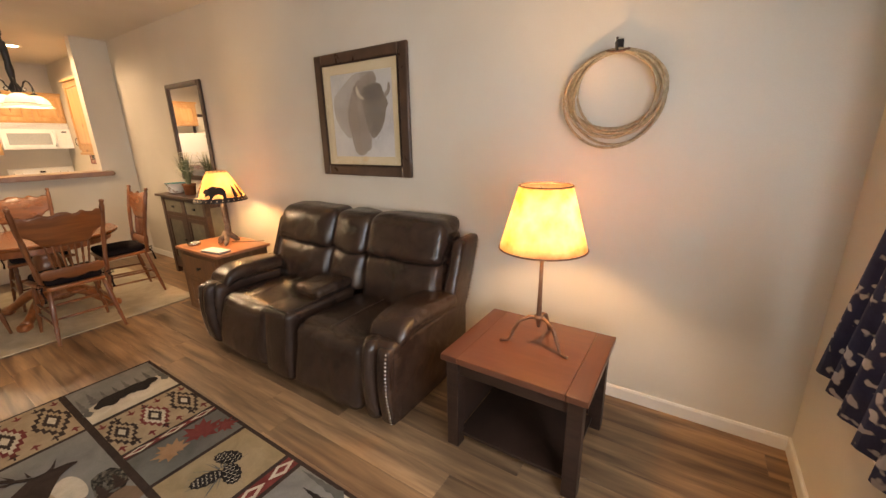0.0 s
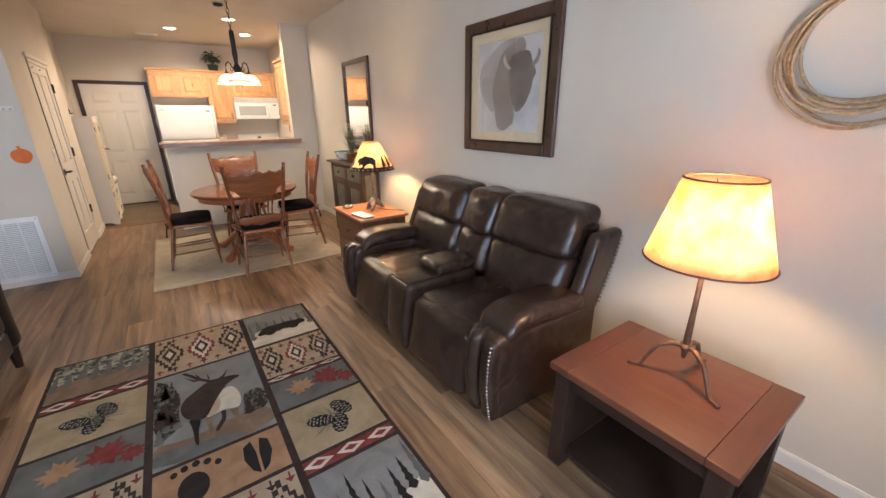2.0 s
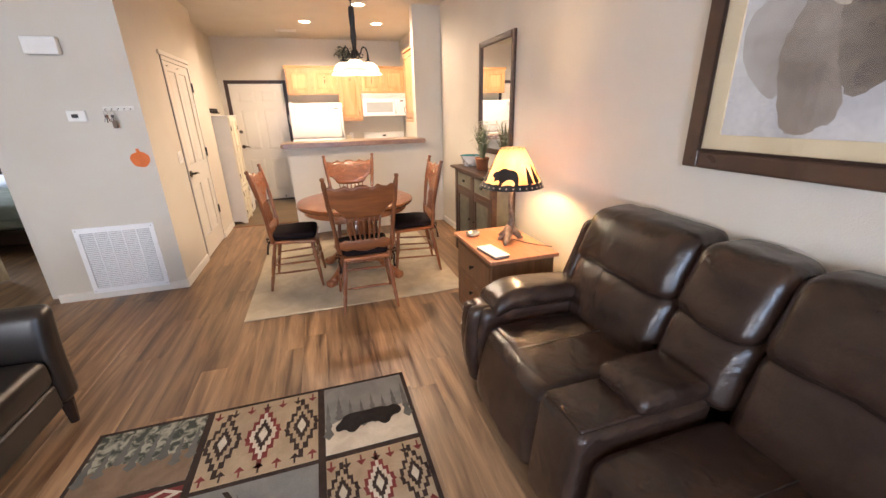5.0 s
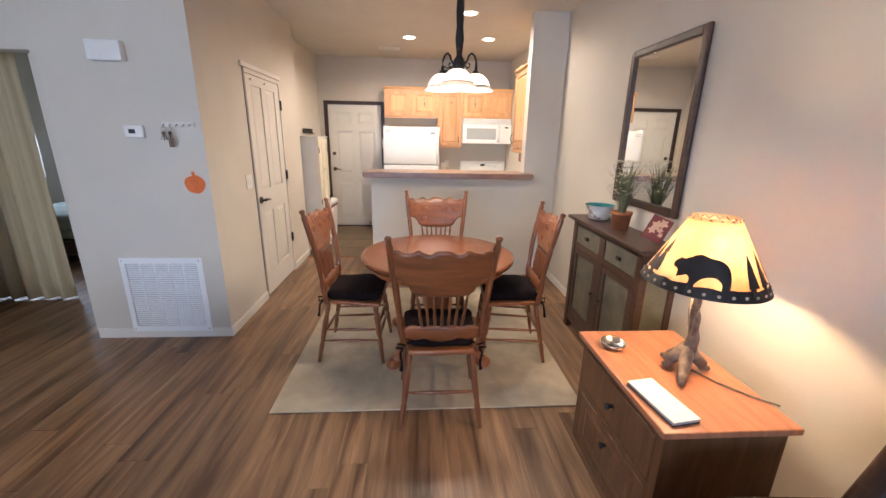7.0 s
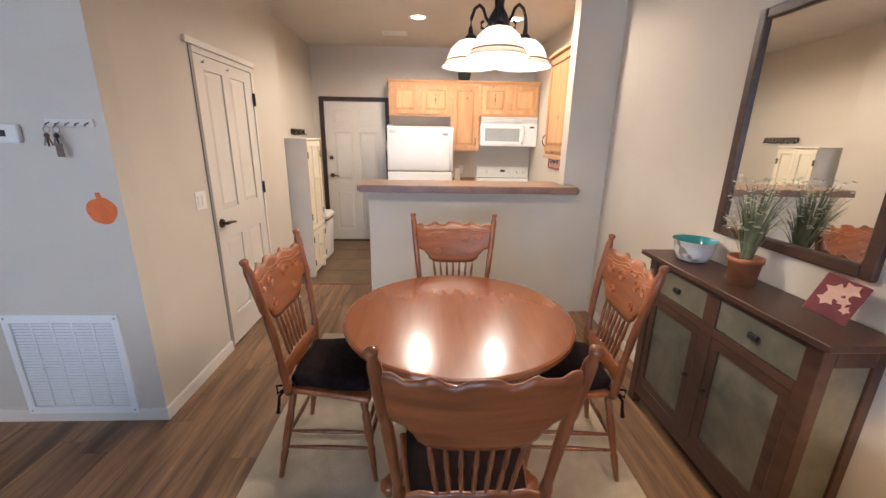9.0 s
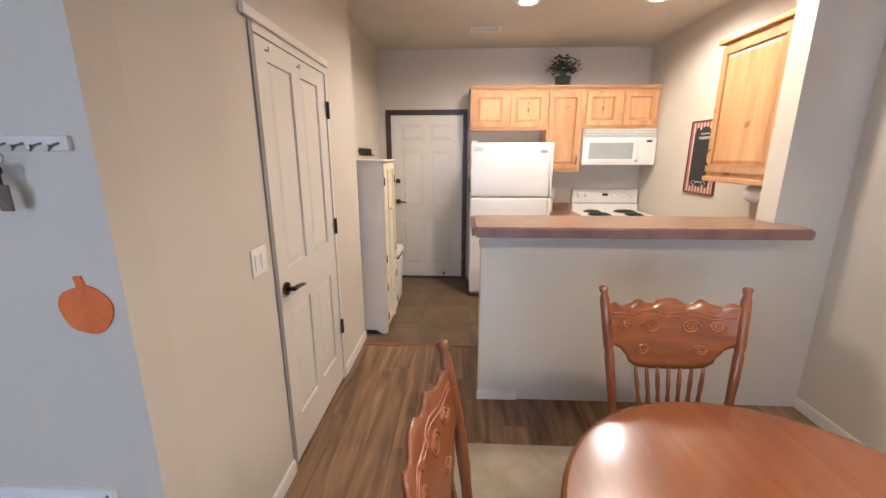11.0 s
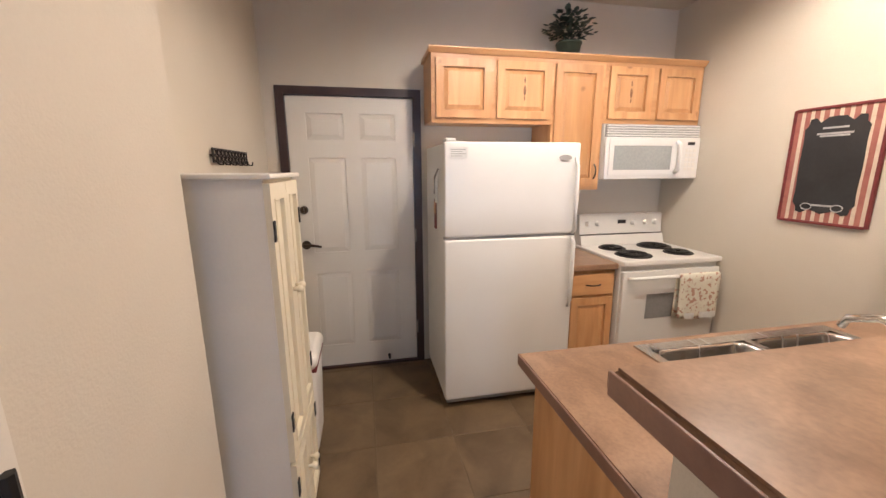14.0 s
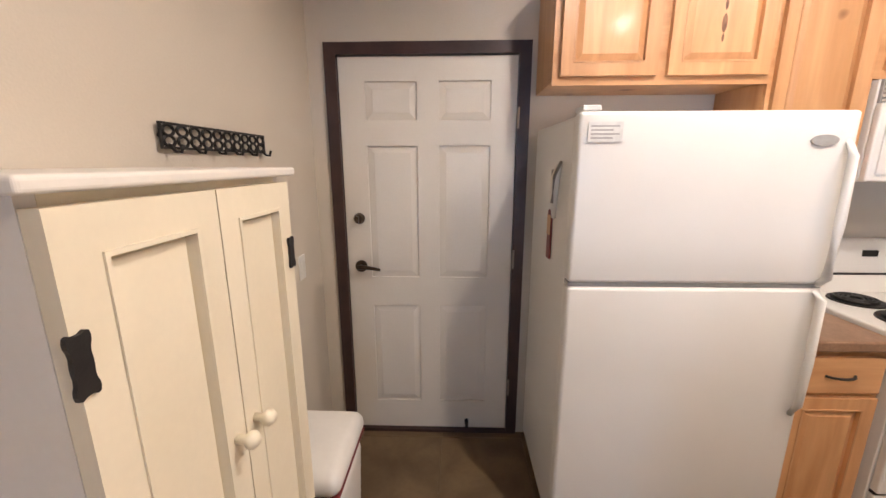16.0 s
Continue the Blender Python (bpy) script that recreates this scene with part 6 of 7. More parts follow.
RAIL_FOOT = [(0, .493), (.05, .500), (.09, .514), (.14, .505), (.195, .522)]
part("lower_rail", back_panel(RAIL_TOP, RAIL_FOOT, .017, 28, 4), M_CARVED, chair, "scalloped lower back rail", smooth=True)
for i in range(7):
    a, a2 = (i - 3) * .043, (i - 3) * .034
    pts = [back_plane(a2 + (a - a2) * t, .575 + (.790 - .575) * t, 0) for t in (0, .15, .3, .45, .6, .8, 1)]
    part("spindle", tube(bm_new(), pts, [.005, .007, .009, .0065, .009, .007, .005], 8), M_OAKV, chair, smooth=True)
rbox(bm := bm_new(), -.185, .185, -.165, .195, .457, .515, .026, 3, 5, (.008, .008, .018), lambda p: Vector((p.x * (1 + .12 * p.y / .2), p.y, p.z + .003 * math.sin(30 * p.x) * math.sin(26 * p.y))))
cush = part("cushion", bm, M_CUSHION, chair, "dark patterned seat cushion", smooth=True)
for s in (-1, 1):
    tube(bm := bm_new(), [(s * .165, -.135, .475), (s * .20, -.175, .47), (s * .215, -.20, .44), (s * .205, -.21, .39), (s * .21, -.215, .35)], [.005, .008, .006, .007, .010], 6)
    part("tie", bm, M_CUSHION, cush)
    tube(bm := bm_new(), [(s * .19, -.185, .48), (s * .225, -.20, .50), (s * .235, -.195, .47), (s * .20, -.185, .465)], .005, 6)
    part("bow", bm, M_CUSHION, cush)
copy_thing(chair, pose(-4.765, .765, .012, 0, 0, -3))
copy_thing(chair, pose(-4.735, 1.885, .012, 0, 0, 176))
copy_thing(chair, pose(-5.255, 1.372, .012, 0, 0, -90))

# ---- chandelier ----
ch = thing("chandelier", pose(-4.66, 1.458, -.014), "bronze three-light chandelier with lit frosted bell shades", "chandelier")
part("canopy", lathe(bm_new(), [(.062, ZC + .013), (.06, ZC - .01), (.03, ZC - .035), (.012, ZC - .05)], 20), M_BLACK, ch, smooth=True)
link_n = 9
for i in range(link_n):
    z = ZC - .055 - i * .049
    pts = []
    for k in range(12):
        a = 2 * math.pi * k / 12
        e = (.012 * math.cos(a), .0) if i % 2 else (0, .012 * math.cos(a))
        pts.append((e[0], e[1], z - .022 + .030 * math.sin(a)))
    part("chain_link", tube(bm_new(), pts, .0038, 6, True), M_BLACK, ch, smooth=True)
part("column", lathe(bm_new(), [(.010, 2.335), (.022, 2.325), (.024, 2.26), (.020, 2.18), (.026, 2.12), (.019, 2.06), (.016, 2.03), (.034, 2.00), (.040, 1.975), (.030, 1.95), (.012, 1.935), (.005, 1.92)], 18), M_BLACK, ch, smooth=True)
for a, lit in ((-8, False), (112, True), (232, True)):
    c, s = math.cos(radians(a)), math.sin(radians(a))
    R = .118
    pts = [(c * r, s * r, z) for r, z in ((.03, 1.975), (.055, 2.005), (.066, 2.035), (.084, 2.050), (.104, 2.040), (R, 2.010), (R + .002, 1.975), (R, 1.935))]
    arm = part("arm", tube(bm_new(), pts, [.007, .006, .006, .006, .006, .006, .008, .012], 8), M_BLACK, ch, smooth=True)
    pts = [(c * r, s * r, z) for r, z in ((.035, 1.985), (.055, 1.965), (.072, 1.972), (.074, 1.988), (.064, 1.994))]
    part("scroll", tube(bm_new(), pts, .005, 6), M_BLACK, arm, smooth=True)
    part("shade_cap", lathe(bm_new(), [(.022, 1.934), (.024, 1.943), (.014, 1.955)], 16, (c * R, s * R)), M_BLACK, arm, smooth=True)
    bm = bm_new()
    prof = [(.020, 1.938), (.046, 1.930), (.072, 1.908), (.087, 1.880), (.092, 1.862), (.102, 1.849), (.113, 1.839)]
    n = 28
    rings = []
    for r, z in prof + [(r - .003, z) for r, z in reversed(prof)]:
        rings.append([bm.verts.new((c * R + r * math.cos(2 * math.pi * i / n), s * R + r * math.sin(2 * math.pi * i / n), z)) for i in range(n)])
    for p, q in zip(rings, rings[1:] + rings[:1]):
        for i in range(n):
            bm.faces.new((p[i], p[(i + 1) % n], q[(i + 1) % n], q[i]))
    part("shade", bm, M_FROST, arm, "frosted glass bell shade", smooth=True)
    lathe(bm := bm_new(), [(.0925, 1.864), (.0955, 1.862), (.0935, 1.858)], 28, (c * R, s * R), caps=False)
    part("shade_band", bm, M_BRONZE, arm, "thin dark band round the shade", smooth=True)
    part("bulb", lathe(bm_new(), [(.010, 1.93), (.013, 1.90), (.016, 1.885), (.012, 1.868), (.004, 1.862)], 14, (c * R, s * R)), M_BULB if lit else M_DIMBULB, arm, "glowing bulb" if lit else "dim bulb", smooth=True)
    lamp("chandelier_light", 'POINT', pose(-4.66 + c * R, 1.458 + s * R, 1.871), 24 if lit else 13, SOFT, .035)

# ---- recessed lights, smoke detector, ceiling vent ----
for x, y, watts in ((-7.60, 1.095, 74), (-7.565, 2.11, 52), (-6.535, 1.74, 64)):
    dl = thing("downlight", pose(x, y, ZC), "lit recessed ceiling downlight with a white trim", "light", "recessed downlights")
    bm = bm_new()
    n = 28
    rings = [[bm.verts.new((r * math.cos(2 * math.pi * k / n), r * math.sin(2 * math.pi * k / n), z)) for k in range(n)] for r, z in ((.098, -.0005), (.092, -.008), (.072, -.006), (.070, -.0008))]
    for p, q in zip(rings, rings[1:]):
        for k in range(n):
            bm.faces.new((p[k], p[(k + 1) % n], q[(k + 1) % n], q[k]))
    part("trim_ring", bm, M_WHITE, dl, smooth=True)
    part("lens", lathe(bm_new(), [(.069, -.002), (.05, -.005), (.01, -.006)], 24), M_CAN, dl, "glowing lens", smooth=True)
    lamp("downlight_light", 'SPOT', pose(x, y, ZC - .03), watts, SOFT, .06, spread=168)
sm = thing("smoke_detector", pose(-5.70, 1.53, ZC), "dark round ceiling sensor", "smoke detector")
part("body", lathe(bm_new(), [(.052, -.0005), (.054, -.015), (.046, -.03), (.02, -.036)], 22), M_BLACK, sm, smooth=True)
part("ring", lathe(bm_new(), [(.062, -.0004), (.062, -.008), (.056, -.010)], 22), M_APPGREY, sm)
cv = thing("ceiling_vent", pose(-8.27, .80, ZC), "small white ceiling air vent with slats", "vent")
part("frame", slab_with_holes(bm_new(), -.09, .09, -.15, .15, [(-.065, .065, -.125, .125)], -.008, -.0005, lambda a, b, d: (a, b, d)), M_TRIM, cv)
part("backing", box(bm_new(), -.065, .065, -.125, .125, -.002, -.0006), M_APPGREY, cv)
slat = mesh_of("slat", box(bm_new(), -.003, .003, -.125, .125, -.0075, -.0025), M_TRIM)
for i in range(7):
    piece("slat", slat, cv, (-.054 + .018 * i, 0, 0))

# ---- sideboard and what stands on it ----
sb = thing("sideboard", pose(-4.64, 2.72, 0), "reddish walnut sideboard with aged tin door panels", "sideboard")
SWD, SD = .50, .235
part("tabletop", rbox(bm_new(), -.545, .545, -.275, 0, .932, .958, .005, 2), M_SIDEBOARD, sb)
for sx in (-1, 1):
    part("corner_post", rbox(bm_new(), sx * (SWD - .03) - .03, sx * (SWD - .03) + .03, -SD, -SD + .05, .0, .931, .004), M_SIDEBOARD, sb)
    part("back_post", rbox(bm_new(), sx * (SWD - .025) - .025, sx * (SWD - .025) + .025, -.045, -.005, .0, .931, .004), M_SIDEBOARD, sb)
    part("side_rail", rbox(bm_new(), sx * (SWD - .012) - .011, sx * (SWD - .012) + .011, -SD + .051, -.046, .08, .16, .002), M_SIDEBOARD, sb)
    part("side_rail", rbox(bm_new(), sx * (SWD - .012) - .011, sx * (SWD - .012) + .011, -SD + .051, -.046, .85, .931, .002), M_SIDEBOARD, sb)
    part("side_panel", box(bm_new(), sx * (SWD - .014) - .004, sx * (SWD - .014) + .004, -SD + .051, -.046, .16, .85), M_TIN, sb, "aged tin side panel")
part("back_board", box(bm_new(), -SWD + .052, SWD - .052, -.016, -.006, .08, .931), M_SIDEBOARD, sb)
for z0, z1 in ((.075, .16), (.715, .755), (.895, .931)):
    part("front_rail", rbox(bm_new(), -SWD + .061, SWD - .061, -SD + .004, -SD + .034, z0, z1, .003), M_SIDEBOARD, sb)
part("centre_stile", rbox(bm_new(), -.04, .04, -SD + .003, -SD + .035, .161, .894, .003), M_SIDEBOARD, sb)
for sx in (-1, 1):
    x0, x1 = sorted((sx * .042, sx * (SWD - .062)))
    dw = part("drawer", rbox(bm_new(), x0, x1, -SD + .010, -SD + .030, .757, .893, .003), M_TIN, sb, "tin-faced drawer")
    part("drawer_pull", rbox(bm_new(), (x0 + x1) / 2 - .022, (x0 + x1) / 2 + .022, -SD - .008, -SD + .0098, .81, .835, .005, 2), M_BLACK, dw)
    do = part("door", slab_with_holes(bm_new(), x0, x1, .162, .713, [(x0 + .045, x1 - .045, .207, .668)], -SD + .006, -SD + .028, along_x(0)), M_SIDEBOARD, sb)
    part("tin_panel", box(bm_new(), x0 + .045, x1 - .045, -SD + .016, -SD + .022, .207, .668), M_TIN, do, "aged tin door panel")
    tube(bm := bm_new(), [(sx * .065, -SD + .006, .45), (sx * .065, -SD - .012, .45)], .009, 10)
    part("knob", bm, M_BLACK, do)
part("bottom_board", box(bm_new(), -SWD + .062, SWD - .062, -SD + .036, -.02, .10, .118), M_SIDEBOARD, sb)

bw = thing("enamel_bowl", pose(-4.975, 2.60, .958), "white enamel bowl with a teal inside", "bowl")
lathe(bm := bm_new(), [(.045, 0), (.070, .008), (.088, .05), (.098, .105), (.106, .110), (.107, .114)], 30, caps=False)
bm.faces.new([v for v in bm.verts if abs(v.co.z) < 1e-6][::-1])
part("body", bm, M_BOWL, bw, smooth=True)
lathe(bm := bm_new(), [(.1065, .1145), (.096, .105), (.085, .052), (.067, .014), (.01, .010)], 30, caps=False)
part("inside", bm, M_TEAL, bw, "teal glazed inside", smooth=True)
pl = thing("potted_plant", pose(-4.645, 2.60, .958), "leafy plant with pale blossoms in a terracotta pot", "plant")
part("pot", lathe(bm_new(), [(.052, 0), (.062, .10), (.068, .102), (.069, .122), (.060, .122), (.058, .10), (.01, .095)], 22), M_TERRA, pl, smooth=True)
r_ = random.Random(21)


def blades(bm, n, spread, h0, h1, w, base=.10, curl=1.0):
    for _ in range(n):
        a = r_.uniform(0, 6.283)
        lean = r_.uniform(.15, 1) * spread
        h = r_.uniform(h0, h1)
        d, s = Vector((math.cos(a), math.sin(a), 0)), Vector((-math.sin(a), math.cos(a), 0))
        prev = None
        for i in range(6):
            t = i / 5
            p = Vector((0, 0, base)) + d * (.02 + lean * t ** 1.6) + Vector((0, 0, h * (t - .35 * curl * t ** 3)))
            ww = w * math.sin(math.pi * min(.97, t * .9 + .1)) + .0006
            cur = (bm.verts.new(p - s * ww), bm.verts.new(p + Vector((0, 0, -.15 * ww))), bm.verts.new(p + s * ww))
            if prev:
                bm.faces.new((prev[0], prev[1], cur[1], cur[0]))
                bm.faces.new((prev[1], prev[2], cur[2], cur[1]))
            prev = cur


bm = bm_new()
blades(bm, 80, .125, .20, .44, .0036, .10, .55)
part("leaves", bm, M_LEAF, pl)
bm = bm_new()
for _ in range(190):
    a, q = r_.uniform(0, 6.28), r_.uniform(.02, .115)
    c = Vector((q * math.cos(a), q * math.sin(a), r_.uniform(.24, .46)))
    for k in range(5):
        b = 2 * math.pi * k / 5 + a
        e = Vector((math.cos(b), math.sin(b), r_.uniform(-.3, .5))) * .013
        f = Vector((-math.sin(b), math.cos(b), .2)) * .005
        bm.faces.new([bm.verts.new(c), bm.verts.new(c + e * .6 + f), bm.verts.new(c + e), bm.verts.new(c + e * .6 - f)])
part("blossoms", bm, M_BLOOM, pl, "small pale blossoms")
card = thing("greeting_card", Matrix.Translation((-4.27, 2.59, .975)) @ Matrix.Rotation(radians(40), 4, 'Z') @ Matrix.Rotation(radians(-22), 4, 'X') @ Matrix.Rotation(radians(16), 4, 'Y'), "dark red floral picture tile leaning on the sideboard", "picture tile")
part("board", rbox(bm_new(), -.060, .060, -.006, .006, .002, .150, .003), M_CRIMSON, card)
for cx, cz, rr, tn in ((-.012, .095, .034, .3), (.018, .118, .030, 1.0), (-.022, .062, .026, 2.0), (.02, .075, .02, .2), (.035, .05, .016, 1.2)):
    motif_pts = [(cx + rr * (1 - .42 * (k % 2)) * math.cos(k * math.pi / 5 + tn), cz + rr * (1 - .42 * (k % 2)) * math.sin(k * math.pi / 5 + tn)) for k in range(10)]
    part("petal_motif", prism(bm_new(), motif_pts, -.008, -.0062, along_x(0)), M_PINKPETAL, card)

mir = thing("wall_mirror", pose(-4.625, YW - .0005, 1.622), "tall wall mirror in a dark brown wooden frame", "mirror")
MW, MH, MF = .378, .515, .050
for x0, x1, z0, z1 in ((-MW, -MW + MF, -MH, MH), (MW - MF, MW, -MH, MH), (-MW + MF, MW - MF, MH - MF, MH), (-MW + MF, MW - MF, -MH, -MH + MF)):
    part("frame_side", rbox(bm_new(), x0, x1, -.030, -.002, z0, z1, .010, 3), M_SIDEBOARD, mir)
part("glass", box(bm_new(), -MW + MF - .004, MW - MF + .004, -.012, -.004, -MH + MF - .004, MH - MF + .004), M_MIRROR, mir, "silvered mirror glass")

# ---- things on the vent wall ----
vg = thing("return_air_grille", pose(XV, -.695, .351), "white louvred return air grille", "vent")
GW, GH = .292, .298
part("frame", slab_with_holes(bm_new(), -GW, GW, -GH, GH, [(-GW + .036, GW - .036, -GH + .045, GH - .045)], .001, .014, along_y(0)), M_GRILLE, vg)
part("backing", box(bm_new(), .0008, .0028, -GW + .03, GW - .03, -GH + .04, GH - .04), M_DUCT, vg)
cw = (2 * GW - .072) / 5
bm = bm_new()
prism(bm, [(.003, .0095), (.0042, .0105), (.0125, .0015), (.0115, 0)], -cw / 2 + .0052, cw / 2 - .0052, lambda a, b, d: (a, d, b))
lou = mesh_of("louver", bm, M_GRILLE)
for c in range(5):
    y = -GW + .036 + cw * (c + .5)
    for i in range(29):
        piece("louver", lou, vg, (0, y, -GH + .049 + .0173 * i))
    if c:
        part("divider", box(bm_new(), .003, .0118, y - cw / 2 - .005, y - cw / 2 + .005, -GH + .045, GH - .045), M_GRILLE, vg)
for sy in (-1, 1):
    for sz in (-1, 1):
        tube(bm := bm_new(), [(.0138, sy * (GW - .017), sz * (GH - .02)), (.0158, sy * (GW - .017), sz * (GH - .02))], .005, 8)
        part("screw", bm, M_NICKEL, vg)
th = thing("thermostat", pose(XV, -.695, 1.545), "white wall thermostat with a small dark display", "thermostat")
part("body", rbox(bm_new(), .001, .028, -.062, .062, -.042, .042, .008, 2), M_PLASTIC, th)
part("display", box(bm_new(), .0282, .0295, -.03, .012, -.014, .014), M_BLACK, th, "dark display")
cb = thing("door_chime", pose(XV, -.77, 2.035), "white door chime box", "door chime")
part("cover", rbox(bm_new(), .001, .055, -.105, .105, -.06, .06, .008, 2), M_PLASTIC, cb)
part("sound_slot", box(bm_new(), .010, .048, -.08, .08, -.0625, -.0602), M_APPGREY, cb)
kr = thing("key_rack", pose(XV, -.41, 1.596), "small wooden key rack with hooks", "key rack")
part("board", rbox(bm_new(), .001, .014, -.105, .105, -.017, .017, .003), M_TRIM, kr)
for i in range(5):
    y = -.085 + .0425 * i
    tube(bm := bm_new(), [(.014, y, 0), (.03, y, -.006), (.038, y, -.016), (.036, y, -.004)], .003, 6)
    part("hook", bm, M_NICKEL, kr, smooth=True)
for y, n in ((-.085, 3), (-.0425, 2)):
    kb = thing("key_bunch", pose(XV + .036, -.41 + y, 1.576), "bunch of metal keys hanging from a hook", "keys", "keys on the rack")
    tube(bm := bm_new(), [(0, .014 * math.sin(k * math.pi / 8), -.012 + .014 * math.cos(k * math.pi / 8)) for k in range(16)], .0016, 5, True)
    part("ring", bm, M_NICKEL, kb)
    for k in range(n):
        a = (k - 1) * .35
        bm = bm_new()
        prism(bm, [(.0 + .011 * math.cos(q), -.038 + .011 * math.sin(q)) for q in [w * math.pi / 4 for w in range(-1, 6)]] + [(-.004, -.048), (-.004, -.085), (.004, -.085), (.004, -.048)], .004 * k, .004 * k + .002, lambda u, v, d, a=a: (d, u * math.cos(a) - (v + .02) * math.sin(a), u * math.sin(a) + (v + .02) * math.cos(a) - .02))
        part("key", bm, (M_NICKEL, M_BLACK, M_RUST)[k % 3], kb)
    if n == 2:
        part("fob", rbox(bm_new(), .002, .008, -.016, .016, -.13, -.07, .003), M_STONEWHITE, kb, "worn leather fob")
og = thing("orange_wall_shape", pose(XV, -.362, 1.192), "orange felt pumpkin cut-out on the wall", "wall decoration")
pts = [(.070 * (1 + .05 * math.sin(3 * t)) * math.cos(t), .064 * (1 + .04 * math.cos(5 * t)) * math.sin(t)) for t in [k * math.pi / 12 for k in range(24)]]
part("felt", prism(bm_new(), pts, .001, .006, along_y(0)), M_ORANGE, og)
part("stem", prism(bm_new(), [(-.012, .062), (.010, .062), (.004, .09), (-.016, .088)], .001, .006, along_y(0)), M_ORANGE, og)


def wall_plate(name, label, m, gang, toggles):
    t = thing(name, m, label, "switch" if toggles else "outlet")
    w = .035 + .023 * (gang - 1)
    part("plate", rbox(bm_new(), -w, w, -.006, -.0005, -.058, .058, .003, 2), M_PLASTIC, t)
    for g in range(gang):
        x = (g - (gang - 1) / 2) * .046
        if toggles:
            part("rocker", rbox(bm_new(), x - .016, x + .016, -.010, -.0062, -.033, .033, .002), M_PLASTIC, t)
        else:
            for z in (-.02, .02):
                s = part("socket", rbox(bm_new(), x - .016, x + .016, -.008, -.0062, z - .014, z + .014, .004, 2), M_PLASTIC, t)
                for dx in (-.006, .006):
                    part("slot", box(bm_new(), x + dx - .001, x + dx + .001, -.0085, -.0081, z - .003, z + .006), M_BLACK, s)
    return t


wall_plate("light_switch", "white double rocker switch plate beside a door", pose(-5.612, YC, 1.145, 0, 0, 180), 2, True)
wall_plate("wall_outlet", "white outlet plate on the half wall", pose(XB, 1.53, .455, 0, 0, 90), 1, False)
wall_plate("wall_outlet", "white outlet plate on the kitchen wall by the entry door", pose(-8.70, YK, 1.07, 0, 0, 180), 1, True)
wall_plate("wall_outlet", "white outlet plate on the kitchen wall behind the counter", pose(XE, 1.70, 1.12, 0, 0, 90), 1, False)

# ---- cream armoire, bin, hook rack ----
ar = thing("armoire", pose(-7.297, YK + .001, 0), "cream painted narrow pantry cupboard with black hinges", "cupboard")
AD, AW, AH = .350, .486, 1.520
for x0, x1 in ((-.018, 0), (-AW, -AW + .018)):
    part("side_panel", prism(bm_new(), [(.0, 0), (.03, 0), (.06, .035), (AD - .10, .035), (AD - .05, 0), (AD - .002, 0), (AD - .002, AH), (0, AH)], x0, x1, lambda a, b, d: (d, a, b)), M_WHITE, ar, "white side panel")
part("back_board", box(bm_new(), -AW + .0185, -.0185, .0, .010, .04, AH), M_WHITE, ar)
part("top_board", rbox(bm_new(), -AW - .022, .022, .0, AD + .028, AH + .0005, AH + .017, .005, 2), M_WHITE, ar)
part("face_frame", slab_with_holes(bm_new(), -AW + .0185, -.0185, .0, AH, [(-AW + .03, -.03, .56, AH - .045), (-AW + .03, -.03, .10, .52), (-AW + .07, -.07, -.1, .04)], AD - .0195, AD - .002, along_x(0)), M_CREAM, ar)
part("shelf", box(bm_new(), -AW + .0185, -.0185, .011, AD - .02, .53, .548), M_CREAM, ar)
part("floor_board", box(bm_new(), -AW + .0185, -.0185, .011, AD - .02, .06, .078), M_CREAM, ar)
for z0, z1 in ((.545, AH - .012), (.085, .53)):
    for x0, x1, hx, kx in ((-AW + .001, -AW / 2 - .0015, -AW + .016, -AW / 2 - .028), (-AW / 2 + .0015, -.001, -.004, -AW / 2 + .028)):
        d = cab_door(ar, x0, x1, z0, z1, along_x(AD - .0015), 1, M_CREAM, True)
        zk = 1.112 if z1 > 1 else z0 + .26
        lathe(bm := bm_new(), [(.008, 0), (.007, .012), (.014, .02), (.015, .028), (.008, .036)], 12, m=Matrix.Translation((kx, AD + .019, zk)) @ Matrix.Rotation(radians(-90), 4, 'X'))
        part("knob", bm, M_CREAM, d, smooth=True)
        for zh in ((.70, 1.362) if z1 > 1 else (.17, .44)):
            o = 1 if hx > -.1 else -1
            hin = soften([(-.014, -.040), (0, -.034), (.014, -.040), (.017, -.028), (.012, -.016), (.014, 0), (.012, .016), (.017, .028), (.014, .040), (0, .034), (-.014, .040), (-.017, .028), (-.012, .016), (-.014, 0), (-.012, -.016), (-.017, -.028)], 1)
            part("hinge", prism(bm_new(), [(hx + .75 * a, zh + .85 * b) for a, b in hin], AD + .0192, AD + .024, along_x(0)), M_BLACK, d, "black iron butterfly hinge")
bn = thing("trash_bin", pose(-8.13, -.215, 0), "white plastic kitchen bin with a rounded lid", "bin")
rbox(bm := bm_new(), -.17, .17, -.165, .145, 0, .52, .05, 4, 2, (0, 0, 0), lambda p: Vector((p.x * (.86 + .14 * p.z / .52), p.y * (.86 + .14 * p.z / .52), p.z)))
part("body", bm, M_PLASTIC, bn, smooth=True)
part("rim_band", rbox(bm_new(), -.174, .174, -.169, .149, .521, .529, .004), M_CRIMSON, bn, "thin dark band under the lid")
part("lid", rbox(bm_new(), -.178, .178, -.172, .155, .5295, .61, .04, 4, 4, (0, 0, .012)), M_PLASTIC, bn, smooth=True)
hr = thing("hook_rack", pose(-8.17, YK, 1.612), "black metal openwork hook rack on the wall", "hook rack")
